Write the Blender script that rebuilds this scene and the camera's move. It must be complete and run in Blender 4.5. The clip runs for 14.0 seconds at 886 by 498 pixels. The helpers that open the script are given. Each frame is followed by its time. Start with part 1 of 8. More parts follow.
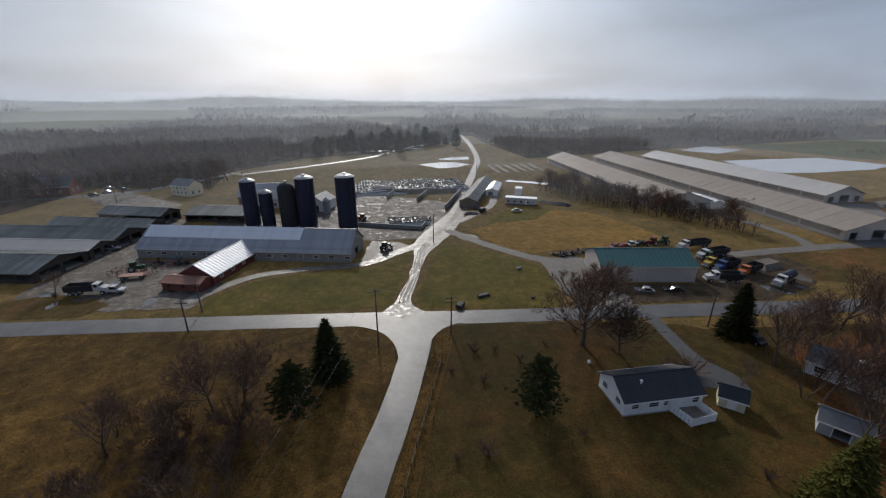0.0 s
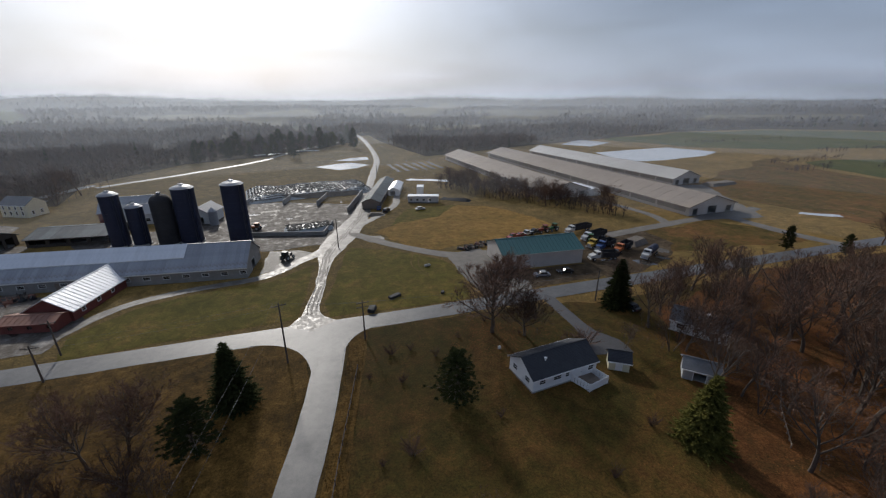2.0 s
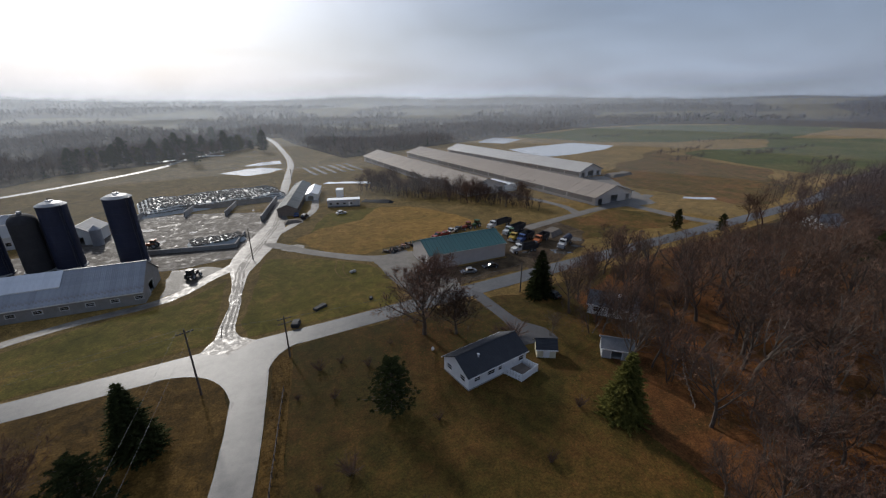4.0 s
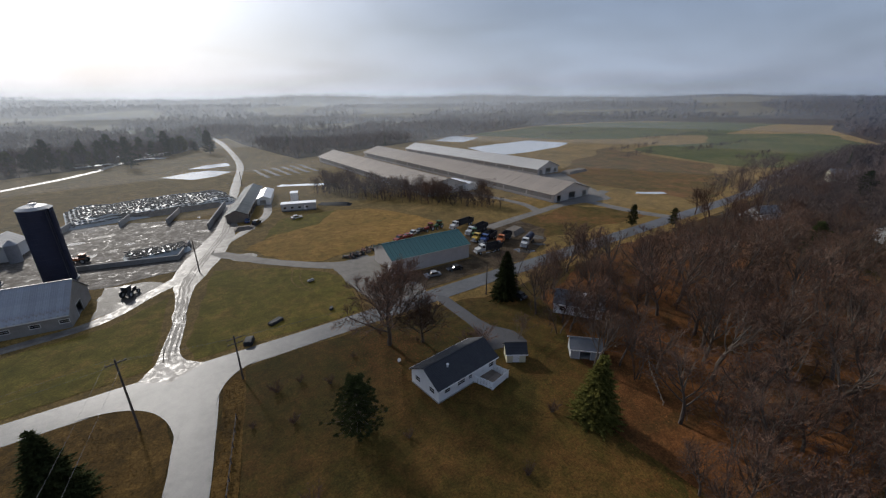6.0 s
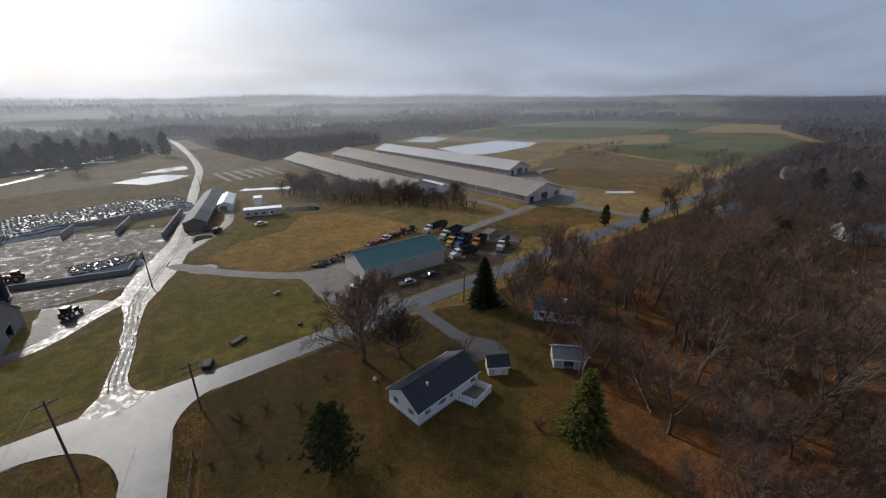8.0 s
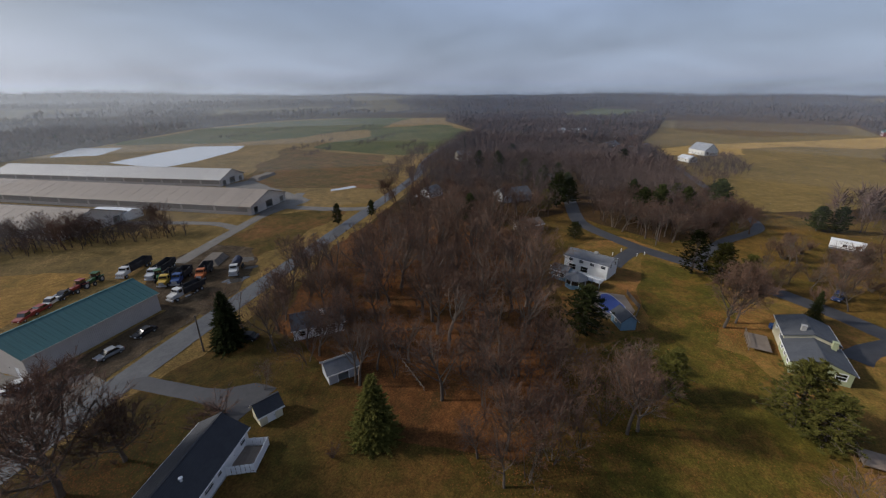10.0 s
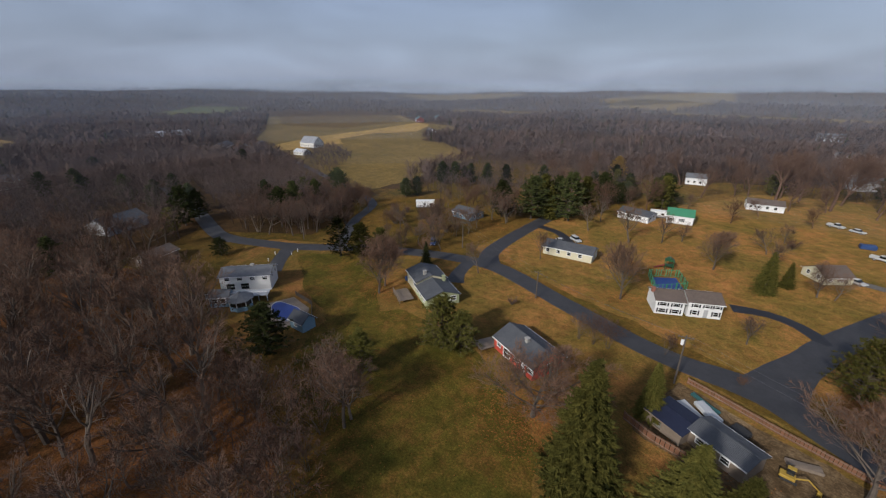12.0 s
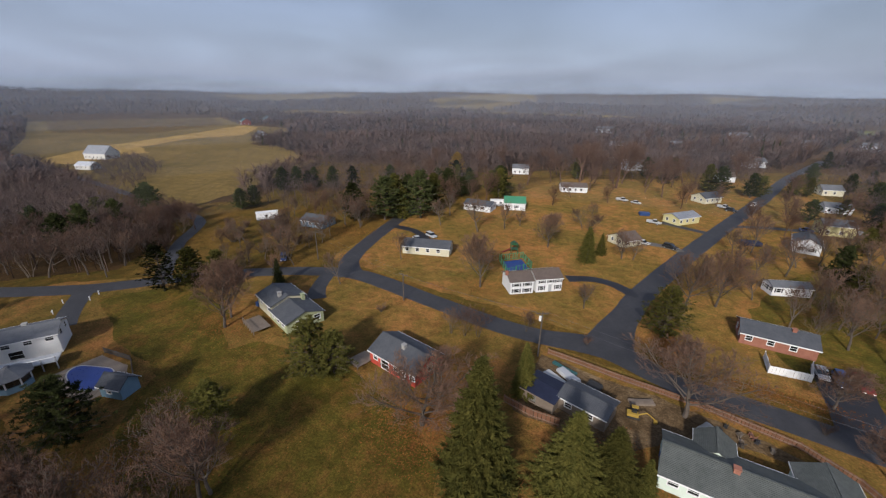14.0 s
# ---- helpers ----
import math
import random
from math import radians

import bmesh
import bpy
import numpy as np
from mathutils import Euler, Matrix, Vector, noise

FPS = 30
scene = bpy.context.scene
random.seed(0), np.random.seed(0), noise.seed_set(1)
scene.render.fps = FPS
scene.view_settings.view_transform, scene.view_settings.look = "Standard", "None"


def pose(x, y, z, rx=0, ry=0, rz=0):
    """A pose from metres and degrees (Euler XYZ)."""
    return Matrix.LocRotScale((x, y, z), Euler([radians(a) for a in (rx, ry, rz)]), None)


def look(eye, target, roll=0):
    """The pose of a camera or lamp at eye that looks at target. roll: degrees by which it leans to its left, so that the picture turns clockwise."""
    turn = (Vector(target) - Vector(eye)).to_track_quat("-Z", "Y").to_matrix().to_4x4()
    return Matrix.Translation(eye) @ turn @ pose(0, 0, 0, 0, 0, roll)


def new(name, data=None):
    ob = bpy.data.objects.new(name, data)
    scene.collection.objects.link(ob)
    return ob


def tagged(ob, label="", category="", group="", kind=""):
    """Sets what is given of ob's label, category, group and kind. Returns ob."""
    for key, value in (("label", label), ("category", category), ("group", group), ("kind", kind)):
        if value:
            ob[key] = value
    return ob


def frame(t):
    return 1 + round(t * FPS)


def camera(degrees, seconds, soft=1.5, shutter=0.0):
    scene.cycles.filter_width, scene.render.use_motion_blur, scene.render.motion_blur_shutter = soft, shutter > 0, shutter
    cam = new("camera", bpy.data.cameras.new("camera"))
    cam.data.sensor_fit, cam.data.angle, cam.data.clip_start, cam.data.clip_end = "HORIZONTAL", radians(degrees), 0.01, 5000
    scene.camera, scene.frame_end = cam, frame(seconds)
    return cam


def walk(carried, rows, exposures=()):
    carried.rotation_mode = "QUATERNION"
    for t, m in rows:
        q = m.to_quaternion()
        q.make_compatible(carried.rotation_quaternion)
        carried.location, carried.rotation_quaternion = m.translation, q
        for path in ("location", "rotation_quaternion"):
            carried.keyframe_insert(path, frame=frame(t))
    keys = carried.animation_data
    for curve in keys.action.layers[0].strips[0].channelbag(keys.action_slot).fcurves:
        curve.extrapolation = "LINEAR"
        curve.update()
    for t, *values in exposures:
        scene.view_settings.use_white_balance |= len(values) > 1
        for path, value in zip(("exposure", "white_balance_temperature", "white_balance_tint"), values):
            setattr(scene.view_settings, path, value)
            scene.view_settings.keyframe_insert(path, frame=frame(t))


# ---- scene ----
cam = camera(96.48, 14.0, soft=1.25)
PATH = [
    (0.0, pose(0.00, 0.00, 44.00, 69.53, -0.08, 0.00)),
    (0.5, pose(0.11, 0.04, 44.12, 69.50, -0.06, -1.41)),
    (1.0, pose(0.12, 0.04, 44.18, 69.47, -0.01, -5.14)),
    (1.5, pose(0.13, 0.04, 44.26, 69.42, 0.03, -9.82)),
    (2.0, pose(0.16, 0.06, 44.31, 69.39, 0.05, -14.25)),
    (2.5, pose(0.25, 0.12, 44.34, 69.38, 0.13, -17.88)),
    (3.0, pose(0.39, 0.37, 44.37, 69.34, 0.25, -21.02)),
    (3.2, pose(0.46, 0.50, 44.37, 69.33, 0.26, -22.10)),
    (5.5, pose(1.64, 3.63, 44.36, 69.17, 0.33, -30.38)),
    (6.0, pose(2.05, 4.47, 44.41, 69.07, 0.30, -31.59)),
    (6.5, pose(2.52, 5.39, 44.44, 69.01, 0.32, -32.30)),
    (7.0, pose(2.92, 6.37, 44.44, 69.03, 0.27, -33.18)),
    (9.5, pose(5.52, 10.97, 45.10, 68.71, -0.02, -58.40)),
    (10.0, pose(6.25, 11.39, 45.48, 68.72, 0.03, -74.95)),
    (10.5, pose(7.15, 11.59, 45.86, 68.61, 0.19, -89.99)),
    (11.0, pose(7.82, 11.71, 46.59, 68.41, 0.09, -104.29)),
    (11.5, pose(8.65, 11.78, 46.88, 68.33, -0.12, -116.12)),
    (12.0, pose(9.66, 11.77, 46.87, 68.38, -0.30, -125.76)),
    (12.5, pose(10.37, 11.75, 46.92, 68.43, -0.38, -132.75)),
    (13.0, pose(11.38, 11.43, 46.69, 68.58, -0.46, -139.89)),
    (13.5, pose(12.42, 10.80, 46.58, 68.63, -0.66, -147.27)),
    (14.0, pose(13.48, 10.01, 46.61, 68.59, -0.65, -148.06)),
]
walk(cam, PATH, [(0.0, -0.12, 6250, 10), (3.2, -0.08, 6250, 10), (7.0, 0.03, 6250, 10), (9.5, 0.05, 6300, 11), (10.5, -0.1, 6300, 11), (11.5, -0.08, 6350, 11), (12.5, 0.05, 6300, 12), (14.0, 0.13, 6300, 13)])

# ---- world and sun ----
SUN_AZ, SUN_EL = radians(-11.3), radians(29.3)
SUN_DIR = Vector((math.sin(SUN_AZ) * math.cos(SUN_EL), math.cos(SUN_AZ) * math.cos(SUN_EL), math.sin(SUN_EL)))


class Nodes:
    """Short hand for a node tree."""

    def __init__(self, tree):
        self.t = tree
        tree.nodes.clear()

    def add(self, kind, **props):
        n = self.t.nodes.new(kind)
        for k, v in props.items():
            if k in ("inp",):
                for a, b in v.items():
                    n.inputs[a].default_value = b
            else:
                setattr(n, k, v)
        return n

    def link(self, a, b):
        self.t.links.new(a, b)

    def math(self, op, a, b=None, clamp=False):
        n = self.t.nodes.new("ShaderNodeMath")
        n.operation, n.use_clamp = op, clamp
        for i, v in enumerate((a, b)):
            if v is None:
                continue
            if isinstance(v, (int, float)):
                n.inputs[i].default_value = v
            else:
                self.link(v, n.inputs[i])
        return n.outputs[0]

    def mix(self, fac, a, b, blend="MIX"):
        n = self.t.nodes.new("ShaderNodeMix")
        n.data_type, n.blend_type = "RGBA", blend
        for i, v in ((0, fac), (6, a), (7, b)):
            if isinstance(v, (int, float)):
                n.inputs[i].default_value = v
            elif isinstance(v, tuple):
                n.inputs[i].default_value = (*v[:3], 1)
            else:
                self.link(v, n.inputs[i])
        return n.outputs[2]

    def ramp(self, fac, stops):
        n = self.t.nodes.new("ShaderNodeValToRGB")
        e = n.color_ramp.elements
        while len(e) < len(stops):
            e.new(0.5)
        for el, (p, c) in zip(e, stops):
            el.position = p
            el.color = (*c, 1) if isinstance(c, tuple) else (c, c, c, 1)
        self.link(fac, n.inputs[0])
        return n.outputs[0]

    def noise(self, vec, scale, detail=4.0, rough=0.55, distortion=0.0):
        n = self.t.nodes.new("ShaderNodeTexNoise")
        n.inputs["Scale"].default_value = scale
        n.inputs["Detail"].default_value = detail
        n.inputs["Roughness"].default_value = rough
        n.inputs["Distortion"].default_value = distortion
        if vec is not None:
            self.link(vec, n.inputs["Vector"])
        return n.outputs["Fac"]


def build_world():
    world = bpy.data.worlds.new("overcast_sky")
    scene.world = world
    world.use_nodes = True
    n = Nodes(world.node_tree)
    sky = n.add("ShaderNodeTexSky", sky_type="NISHITA", sun_disc=False, sun_elevation=SUN_EL, sun_rotation=SUN_AZ,
                air_density=1.4, dust_density=3.0)
    co = n.add("ShaderNodeTexCoord").outputs["Generated"]
    sep = n.add("ShaderNodeSeparateXYZ")
    n.link(co, sep.inputs[0])
    z = n.math("MAXIMUM", sep.outputs[2], 0.0)
    # cloud layer laid out flat overhead, so it draws together towards the horizon
    flat = n.add("ShaderNodeCombineXYZ")
    zz = n.math("ADD", z, 0.16)
    n.link(n.math("DIVIDE", sep.outputs[0], zz), flat.inputs[0])
    n.link(n.math("DIVIDE", sep.outputs[1], zz), flat.inputs[1])
    cl = n.noise(flat.outputs[0], 0.6, 4.0, 0.5, 0.5)
    dot = n.add("ShaderNodeVectorMath", operation="DOT_PRODUCT")
    n.link(co, dot.inputs[0])
    dot.inputs[1].default_value = SUN_DIR
    d = n.math("MAXIMUM", dot.outputs["Value"], 0.0)
    # thin cloud glows round the sun
    glow = n.math("ADD", n.math("MULTIPLY", n.math("POWER", d, 8.0), GLOW_WIDE), n.math("MULTIPLY", n.math("POWER", d, 60.0), GLOW_TIGHT))
    base = n.ramp(z, [(0.0, SKY_LOW), (0.06, SKY_LOW2), (0.25, SKY_MID), (0.6, SKY_HIGH)])
    cloudy = n.ramp(cl, [(0.32, 0.78), (0.5, 1.0), (0.68, 1.22)])
    col = n.mix(1.0, base, cloudy, "MULTIPLY")
    gm = n.add("ShaderNodeVectorMath", operation="SCALE")
    gm.inputs[0].default_value = (0.98, 1.0, 1.0)
    n.link(n.math("MULTIPLY", glow, n.math("ADD", n.math("MULTIPLY", cl, 0.7), 0.65)), gm.inputs["Scale"])
    tot = n.mix(1.0, col, gm.outputs[0], "ADD")
    bg1 = n.add("ShaderNodeBackground", inp={"Strength": 0.02})
    n.link(sky.outputs[0], bg1.inputs[0])
    bg2 = n.add("ShaderNodeBackground", inp={"Strength": 1.0})
    n.link(tot, bg2.inputs[0])
    addn = n.add("ShaderNodeAddShader")
    n.link(bg1.outputs[0], addn.inputs[0])
    n.link(bg2.outputs[0], addn.inputs[1])
    out = n.add("ShaderNodeOutputWorld")
    n.link(addn.outputs[0], out.inputs[0])


GLOW_WIDE, GLOW_TIGHT = 0.95, 0.5
SKY_LOW, SKY_LOW2, SKY_MID, SKY_HIGH = (0.31, 0.355, 0.44), (0.275, 0.33, 0.44), (0.205, 0.26, 0.385), (0.17, 0.21, 0.31)
build_world()
sun = new("sun", bpy.data.lights.new("sun", "SUN"))
sun.data.energy, sun.data.angle, sun.data.color = 3.2, radians(4.0), (1.0, 0.93, 0.83)
sun.matrix_world = look(SUN_DIR * 100, (0, 0, 0))

# ---- materials ----
MATS = {}


def mat(name, a, b, scale=0.6, fine=8.0, rough=0.8, bump=0.3, bump_scale=None, metal=0.0, vary=0.0, c=None, spec=0.5,
        wet=0.0, wet_scale=0.15, wet_rough=0.34, stripes=None, rust=None, matte=0.0, relief=0.06):
    """A surface of two colours mixed by coarse and fine noise, with relief; vary: tone from piece to piece; wet: share that is soaked and
    smooth; stripes: (axis, per metre, depth) ribs or boards."""
    m = bpy.data.materials.new(name)
    m.use_nodes = True
    n = Nodes(m.node_tree)
    co = n.add("ShaderNodeTexCoord").outputs["Object"]
    coarse, small = n.noise(co, scale, 5.0, 0.6, 0.4), n.noise(co, fine, 6.0, 0.72)
    mid = n.noise(co, (scale * fine) ** 0.5, 4.0, 0.6, 0.3)
    fac = n.math("ADD", n.math("ADD", n.math("MULTIPLY", coarse, 0.42), n.math("MULTIPLY", mid, 0.28)), n.math("MULTIPLY", small, 0.30))
    col = n.ramp(fac, [(0.40, a), (0.60, b)] if c is None else [(0.40, a), (0.5, b), (0.60, c)])
    if matte:
        # blades, leaves and bare spots, and broader worn patches
        grit = n.ramp(n.noise(co, 3.2, 4.0, 0.8), [(0.30, 0.45), (0.5, 1.0), (0.70, 1.6)])
        worn = n.ramp(n.noise(co, 0.33, 5.0, 0.7, 1.2), [(0.34, 0.72), (0.5, 1.0), (0.66, 1.3)])
        col = n.mix(1.0, n.mix(1.0, col, grit, "MULTIPLY"), worn, "MULTIPLY")
    if rust is not None:
        r = n.ramp(n.noise(co, scale * 0.5, 6.0, 0.7, 1.0), [(1 - rust[3] - 0.08, 0.0), (1 - rust[3] + 0.04, 1.0)])
        col = n.mix(r, col, tuple(rust[:3]))
    if vary:
        info = n.add("ShaderNodeObjectInfo").outputs["Random"]
        col = n.mix(1.0, col, n.ramp(info, [(0.0, 1 - vary), (1.0, 1 + vary)]), "MULTIPLY")
    bs = n.add("ShaderNodeBsdfPrincipled", inp={"Metallic": metal, "Specular IOR Level": spec, "Diffuse Roughness": matte})
    if wet:
        w = n.ramp(n.noise(co, wet_scale, 6.0, 0.65, 0.8), [(1 - wet - 0.06, 0.0), (1 - wet + 0.08, 1.0)])
        dark = n.mix(0.45, col, (0.02, 0.018, 0.015))
        col = n.mix(w, col, dark)
        n.link(n.math("ADD", n.math("MULTIPLY", w, -(rough - wet_rough)), rough), bs.inputs["Roughness"])
    else:
        rr = n.math("ADD", n.math("MULTIPLY", small, 0.2), rough - 0.1, clamp=True)
        n.link(rr, bs.inputs["Roughness"])
    n.link(col, bs.inputs["Base Color"])
    h = n.noise(co, bump_scale or fine * 2, 5.0, 0.6)
    if stripes:
        sep = n.add("ShaderNodeSeparateXYZ")
        n.link(co, sep.inputs[0])
        st = n.math("PINGPONG", n.math("MULTIPLY", sep.outputs["XYZ".index(stripes[0])], stripes[1]), 0.5)
        h = n.math("ADD", n.math("MULTIPLY", n.ramp(st, [(0.0, 0.0), (0.25, 1.0)]), stripes[2]), n.math("MULTIPLY", h, 0.3))
    bp = n.add("ShaderNodeBump", inp={"Strength": bump, "Distance": relief})
    n.link(h, bp.inputs["Height"])
    n.link(bp.outputs[0], bs.inputs["Normal"])
    out = n.add("ShaderNodeOutputMaterial")
    n.link(bs.outputs[0], out.inputs[0])
    MATS[name] = m
    return m


mat("meadow", (0.050, 0.040, 0.008), (0.082, 0.050, 0.011), 0.05, 2.0, 0.95, 0.8, c=(0.115, 0.062, 0.015), matte=1.0, spec=0.1)
# olive lawn, colour raised above lawn_dark to imitate sun through the blades
mat("lawn_green_backlit", (0.130, 0.106, 0.016), (0.185, 0.138, 0.023), 0.10, 2.0, 0.95, 0.8, c=(0.27, 0.165, 0.038), matte=1.0, spec=0.1)
mat("lawn_russet", (0.056, 0.046, 0.009), (0.086, 0.054, 0.012), 0.06, 2.0, 0.95, 0.8, c=(0.135, 0.066, 0.018), matte=1.0, spec=0.1)
mat("lawn_brown", (0.078, 0.060, 0.013), (0.134, 0.080, 0.021), 0.06, 2.0, 0.95, 0.8, c=(0.20, 0.092, 0.030), matte=1.0, spec=0.1)
mat("hay", (0.25, 0.155, 0.034), (0.36, 0.195, 0.043), 0.08, 2.2, 0.95, 0.9, c=(0.46, 0.25, 0.062), matte=1.0, spec=0.1)
mat("gold_grass", (0.080, 0.046, 0.011), (0.140, 0.076, 0.017), 0.14, 2.0, 0.95, 1.0, c=(0.225, 0.122, 0.029), matte=1.0, spec=0.1)
mat("field_green", (0.060, 0.072, 0.014), (0.082, 0.084, 0.018), 0.02, 1.0, 0.95, 0.6, c=(0.13, 0.108, 0.032), matte=1.0, spec=0.1)
mat("field_tan", (0.085, 0.062, 0.017), (0.115, 0.078, 0.022), 0.02, 0.9, 0.95, 0.6, c=(0.15, 0.10, 0.03), matte=1.0, spec=0.1)
mat("leaf_litter", (0.066, 0.038, 0.012), (0.122, 0.052, 0.017), 0.13, 2.6, 0.95, 1.0, c=(0.185, 0.074, 0.024), matte=1.0, spec=0.1)
mat("leaf_fall", (0.10, 0.046, 0.014), (0.17, 0.068, 0.02), 0.3, 3.4, 0.95, 1.0, c=(0.24, 0.10, 0.03), matte=1.0, spec=0.1)
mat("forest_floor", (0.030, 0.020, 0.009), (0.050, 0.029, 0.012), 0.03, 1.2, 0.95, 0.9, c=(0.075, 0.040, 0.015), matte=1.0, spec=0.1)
mat("wet_asphalt", (0.050, 0.050, 0.052), (0.076, 0.075, 0.075), 0.2, 5.0, 0.5, 0.3, spec=0.36, c=(0.10, 0.098, 0.095))
mat("asphalt", (0.034, 0.034, 0.037), (0.052, 0.051, 0.054), 0.25, 5.0, 0.7, 0.3, wet=0.25, wet_scale=0.2, spec=0.4)
mat("new_asphalt", (0.016, 0.016, 0.019), (0.023, 0.023, 0.027), 0.3, 6.0, 0.65, 0.2)
mat("gravel", (0.10, 0.09, 0.078), (0.155, 0.14, 0.122), 0.2, 3.0, 0.8, 0.7, wet=0.3, wet_scale=0.4, spec=0.3)
mat("mud_gravel", (0.075, 0.064, 0.052), (0.14, 0.123, 0.104), 0.2, 2.0, 0.6, 0.9, wet=0.48, wet_scale=0.9, wet_rough=0.38, spec=0.35, c=(0.24, 0.22, 0.195), bump_scale=4.0, relief=0.03)
mat("mud", (0.045, 0.036, 0.027), (0.075, 0.062, 0.047), 0.12, 2.0, 0.65, 1.0, wet=0.4, wet_scale=0.3, spec=0.45, bump_scale=1.4, relief=0.2)
mat("yard_mud", (0.045, 0.036, 0.027), (0.085, 0.070, 0.055), 0.3, 1.8, 0.85, 1.0, wet=0.40, wet_scale=0.55, wet_rough=0.34, spec=0.3, c=(0.19, 0.172, 0.15), bump_scale=1.8, relief=0.15)
mat("field_straw", (0.17, 0.112, 0.034), (0.225, 0.142, 0.042), 0.04, 1.6, 0.95, 0.8, c=(0.30, 0.18, 0.058), matte=1.0, spec=0.1)
mat("stubble", (0.17, 0.112, 0.034), (0.235, 0.152, 0.045), 0.04, 1.6, 0.95, 0.8, c=(0.30, 0.19, 0.062), matte=1.0, spec=0.1)
mat("old_boards", (0.040, 0.033, 0.027), (0.062, 0.052, 0.043), 0.5, 6.0, 0.9, 0.4, stripes=("X", 5.0, 1.0))
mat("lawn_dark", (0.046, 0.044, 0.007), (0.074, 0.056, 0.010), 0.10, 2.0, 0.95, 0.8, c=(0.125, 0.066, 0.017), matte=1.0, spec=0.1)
mat("water", (0.035, 0.03, 0.024), (0.05, 0.043, 0.035), 0.1, 1.0, 0.12, 0.1)
mat("ice", (0.42, 0.43, 0.43), (0.5, 0.5, 0.5), 0.1, 1.0, 0.25, 0.05)
mat("galvanised", (0.22, 0.23, 0.25), (0.30, 0.31, 0.325), 0.3, 3.0, 0.42, 0.5, metal=0.2, vary=0.12, stripes=("X", 3.0, 1.0), rust=(0.14, 0.075, 0.04, 0.32))
mat("roof_silver", (0.58, 0.59, 0.6), (0.66, 0.67, 0.68), 0.3, 3.0, 0.34, 0.4, metal=0.3, vary=0.05, stripes=("X", 3.0, 1.0))
mat("roof_grey_metal", (0.055, 0.066, 0.07), (0.085, 0.10, 0.105), 0.25, 3.0, 0.62, 0.5, spec=0.3, vary=0.3, stripes=("X", 3.0, 1.0))
mat("roof_tan_metal", (0.20, 0.165, 0.135), (0.25, 0.21, 0.172), 0.06, 2.0, 0.72, 0.3, spec=0.25, vary=0.05, stripes=("X", 1.5, 1.0))
mat("roof_pale_metal", (0.33, 0.31, 0.285), (0.39, 0.37, 0.34), 0.06, 2.0, 0.5, 0.3, vary=0.04, stripes=("X", 1.5, 1.0))
mat("roof_teal", (0.026, 0.092, 0.09), (0.034, 0.112, 0.108), 0.2, 3.0, 0.45, 0.4, metal=0.0, vary=0.04, stripes=("X", 2.2, 1.0))
mat("roof_green", (0.05, 0.22, 0.11), (0.06, 0.25, 0.13), 0.3, 3.0, 0.4, 0.4, stripes=("X", 2.2, 1.0))
mat("roof_rust", (0.20, 0.085, 0.05), (0.26, 0.13, 0.09), 0.4, 3.0, 0.65, 0.5, stripes=("X", 3.0, 1.0), vary=0.08)
mat("shingle_black", (0.022, 0.024, 0.03), (0.035, 0.037, 0.042), 0.5, 9.0, 0.8, 0.6, stripes=("Y", 5.0, 1.0))
mat("shingle_grey", (0.10, 0.105, 0.115), (0.15, 0.155, 0.165), 0.5, 9.0, 0.8, 0.6, stripes=("Y", 5.0, 1.0))
mat("shingle_brown", (0.10, 0.075, 0.06), (0.14, 0.105, 0.085), 0.5, 9.0, 0.8, 0.6, stripes=("Y", 5.0, 1.0))
mat("shingle_slate", (0.055, 0.06, 0.07), (0.085, 0.09, 0.10), 0.5, 9.0, 0.8, 0.6, stripes=("Y", 5.0, 1.0))
mat("dirt_brown", (0.055, 0.036, 0.018), (0.09, 0.06, 0.032), 0.2, 2.0, 0.95, 1.0, c=(0.14, 0.10, 0.06), matte=1.0, spec=0.1)
mat("shingle_moss", (0.062, 0.070, 0.064), (0.10, 0.108, 0.10), 0.5, 9.0, 0.85, 0.6, stripes=("Y", 5.0, 1.0))
mat("siding_white", (0.70, 0.71, 0.71), (0.78, 0.78, 0.77), 0.5, 4.0, 0.6, 0.5, stripes=("Z", 6.0, 1.0))
mat("siding_cream", (0.55, 0.51, 0.36), (0.63, 0.59, 0.43), 0.5, 4.0, 0.6, 0.5, stripes=("Z", 6.0, 1.0))
mat("siding_yellow", (0.58, 0.52, 0.24), (0.65, 0.58, 0.30), 0.5, 4.0, 0.6, 0.5, stripes=("Z", 6.0, 1.0))
mat("siding_red", (0.42, 0.05, 0.03), (0.50, 0.075, 0.045), 0.5, 4.0, 0.65, 0.5, stripes=("Z", 6.0, 1.0))
mat("siding_blue", (0.16, 0.27, 0.36), (0.2, 0.32, 0.41), 0.5, 4.0, 0.6, 0.5, stripes=("Z", 6.0, 1.0))
mat("siding_sage", (0.33, 0.36, 0.20), (0.39, 0.42, 0.25), 0.5, 4.0, 0.6, 0.5, stripes=("Z", 6.0, 1.0))
mat("siding_mint", (0.58, 0.68, 0.58), (0.64, 0.73, 0.64), 0.5, 4.0, 0.6, 0.5, stripes=("Z", 6.0, 1.0))
mat("siding_grey", (0.36, 0.37, 0.38), (0.42, 0.43, 0.44), 0.5, 4.0, 0.6, 0.5, stripes=("Z", 6.0, 1.0))
mat("barn_red", (0.13, 0.032, 0.024), (0.18, 0.046, 0.035), 0.4, 5.0, 0.8, 0.5, stripes=("X", 4.0, 1.0))
mat("barn_tan", (0.42, 0.38, 0.34), (0.48, 0.44, 0.40), 0.2, 3.0, 0.6, 0.4, stripes=("X", 3.0, 1.0))
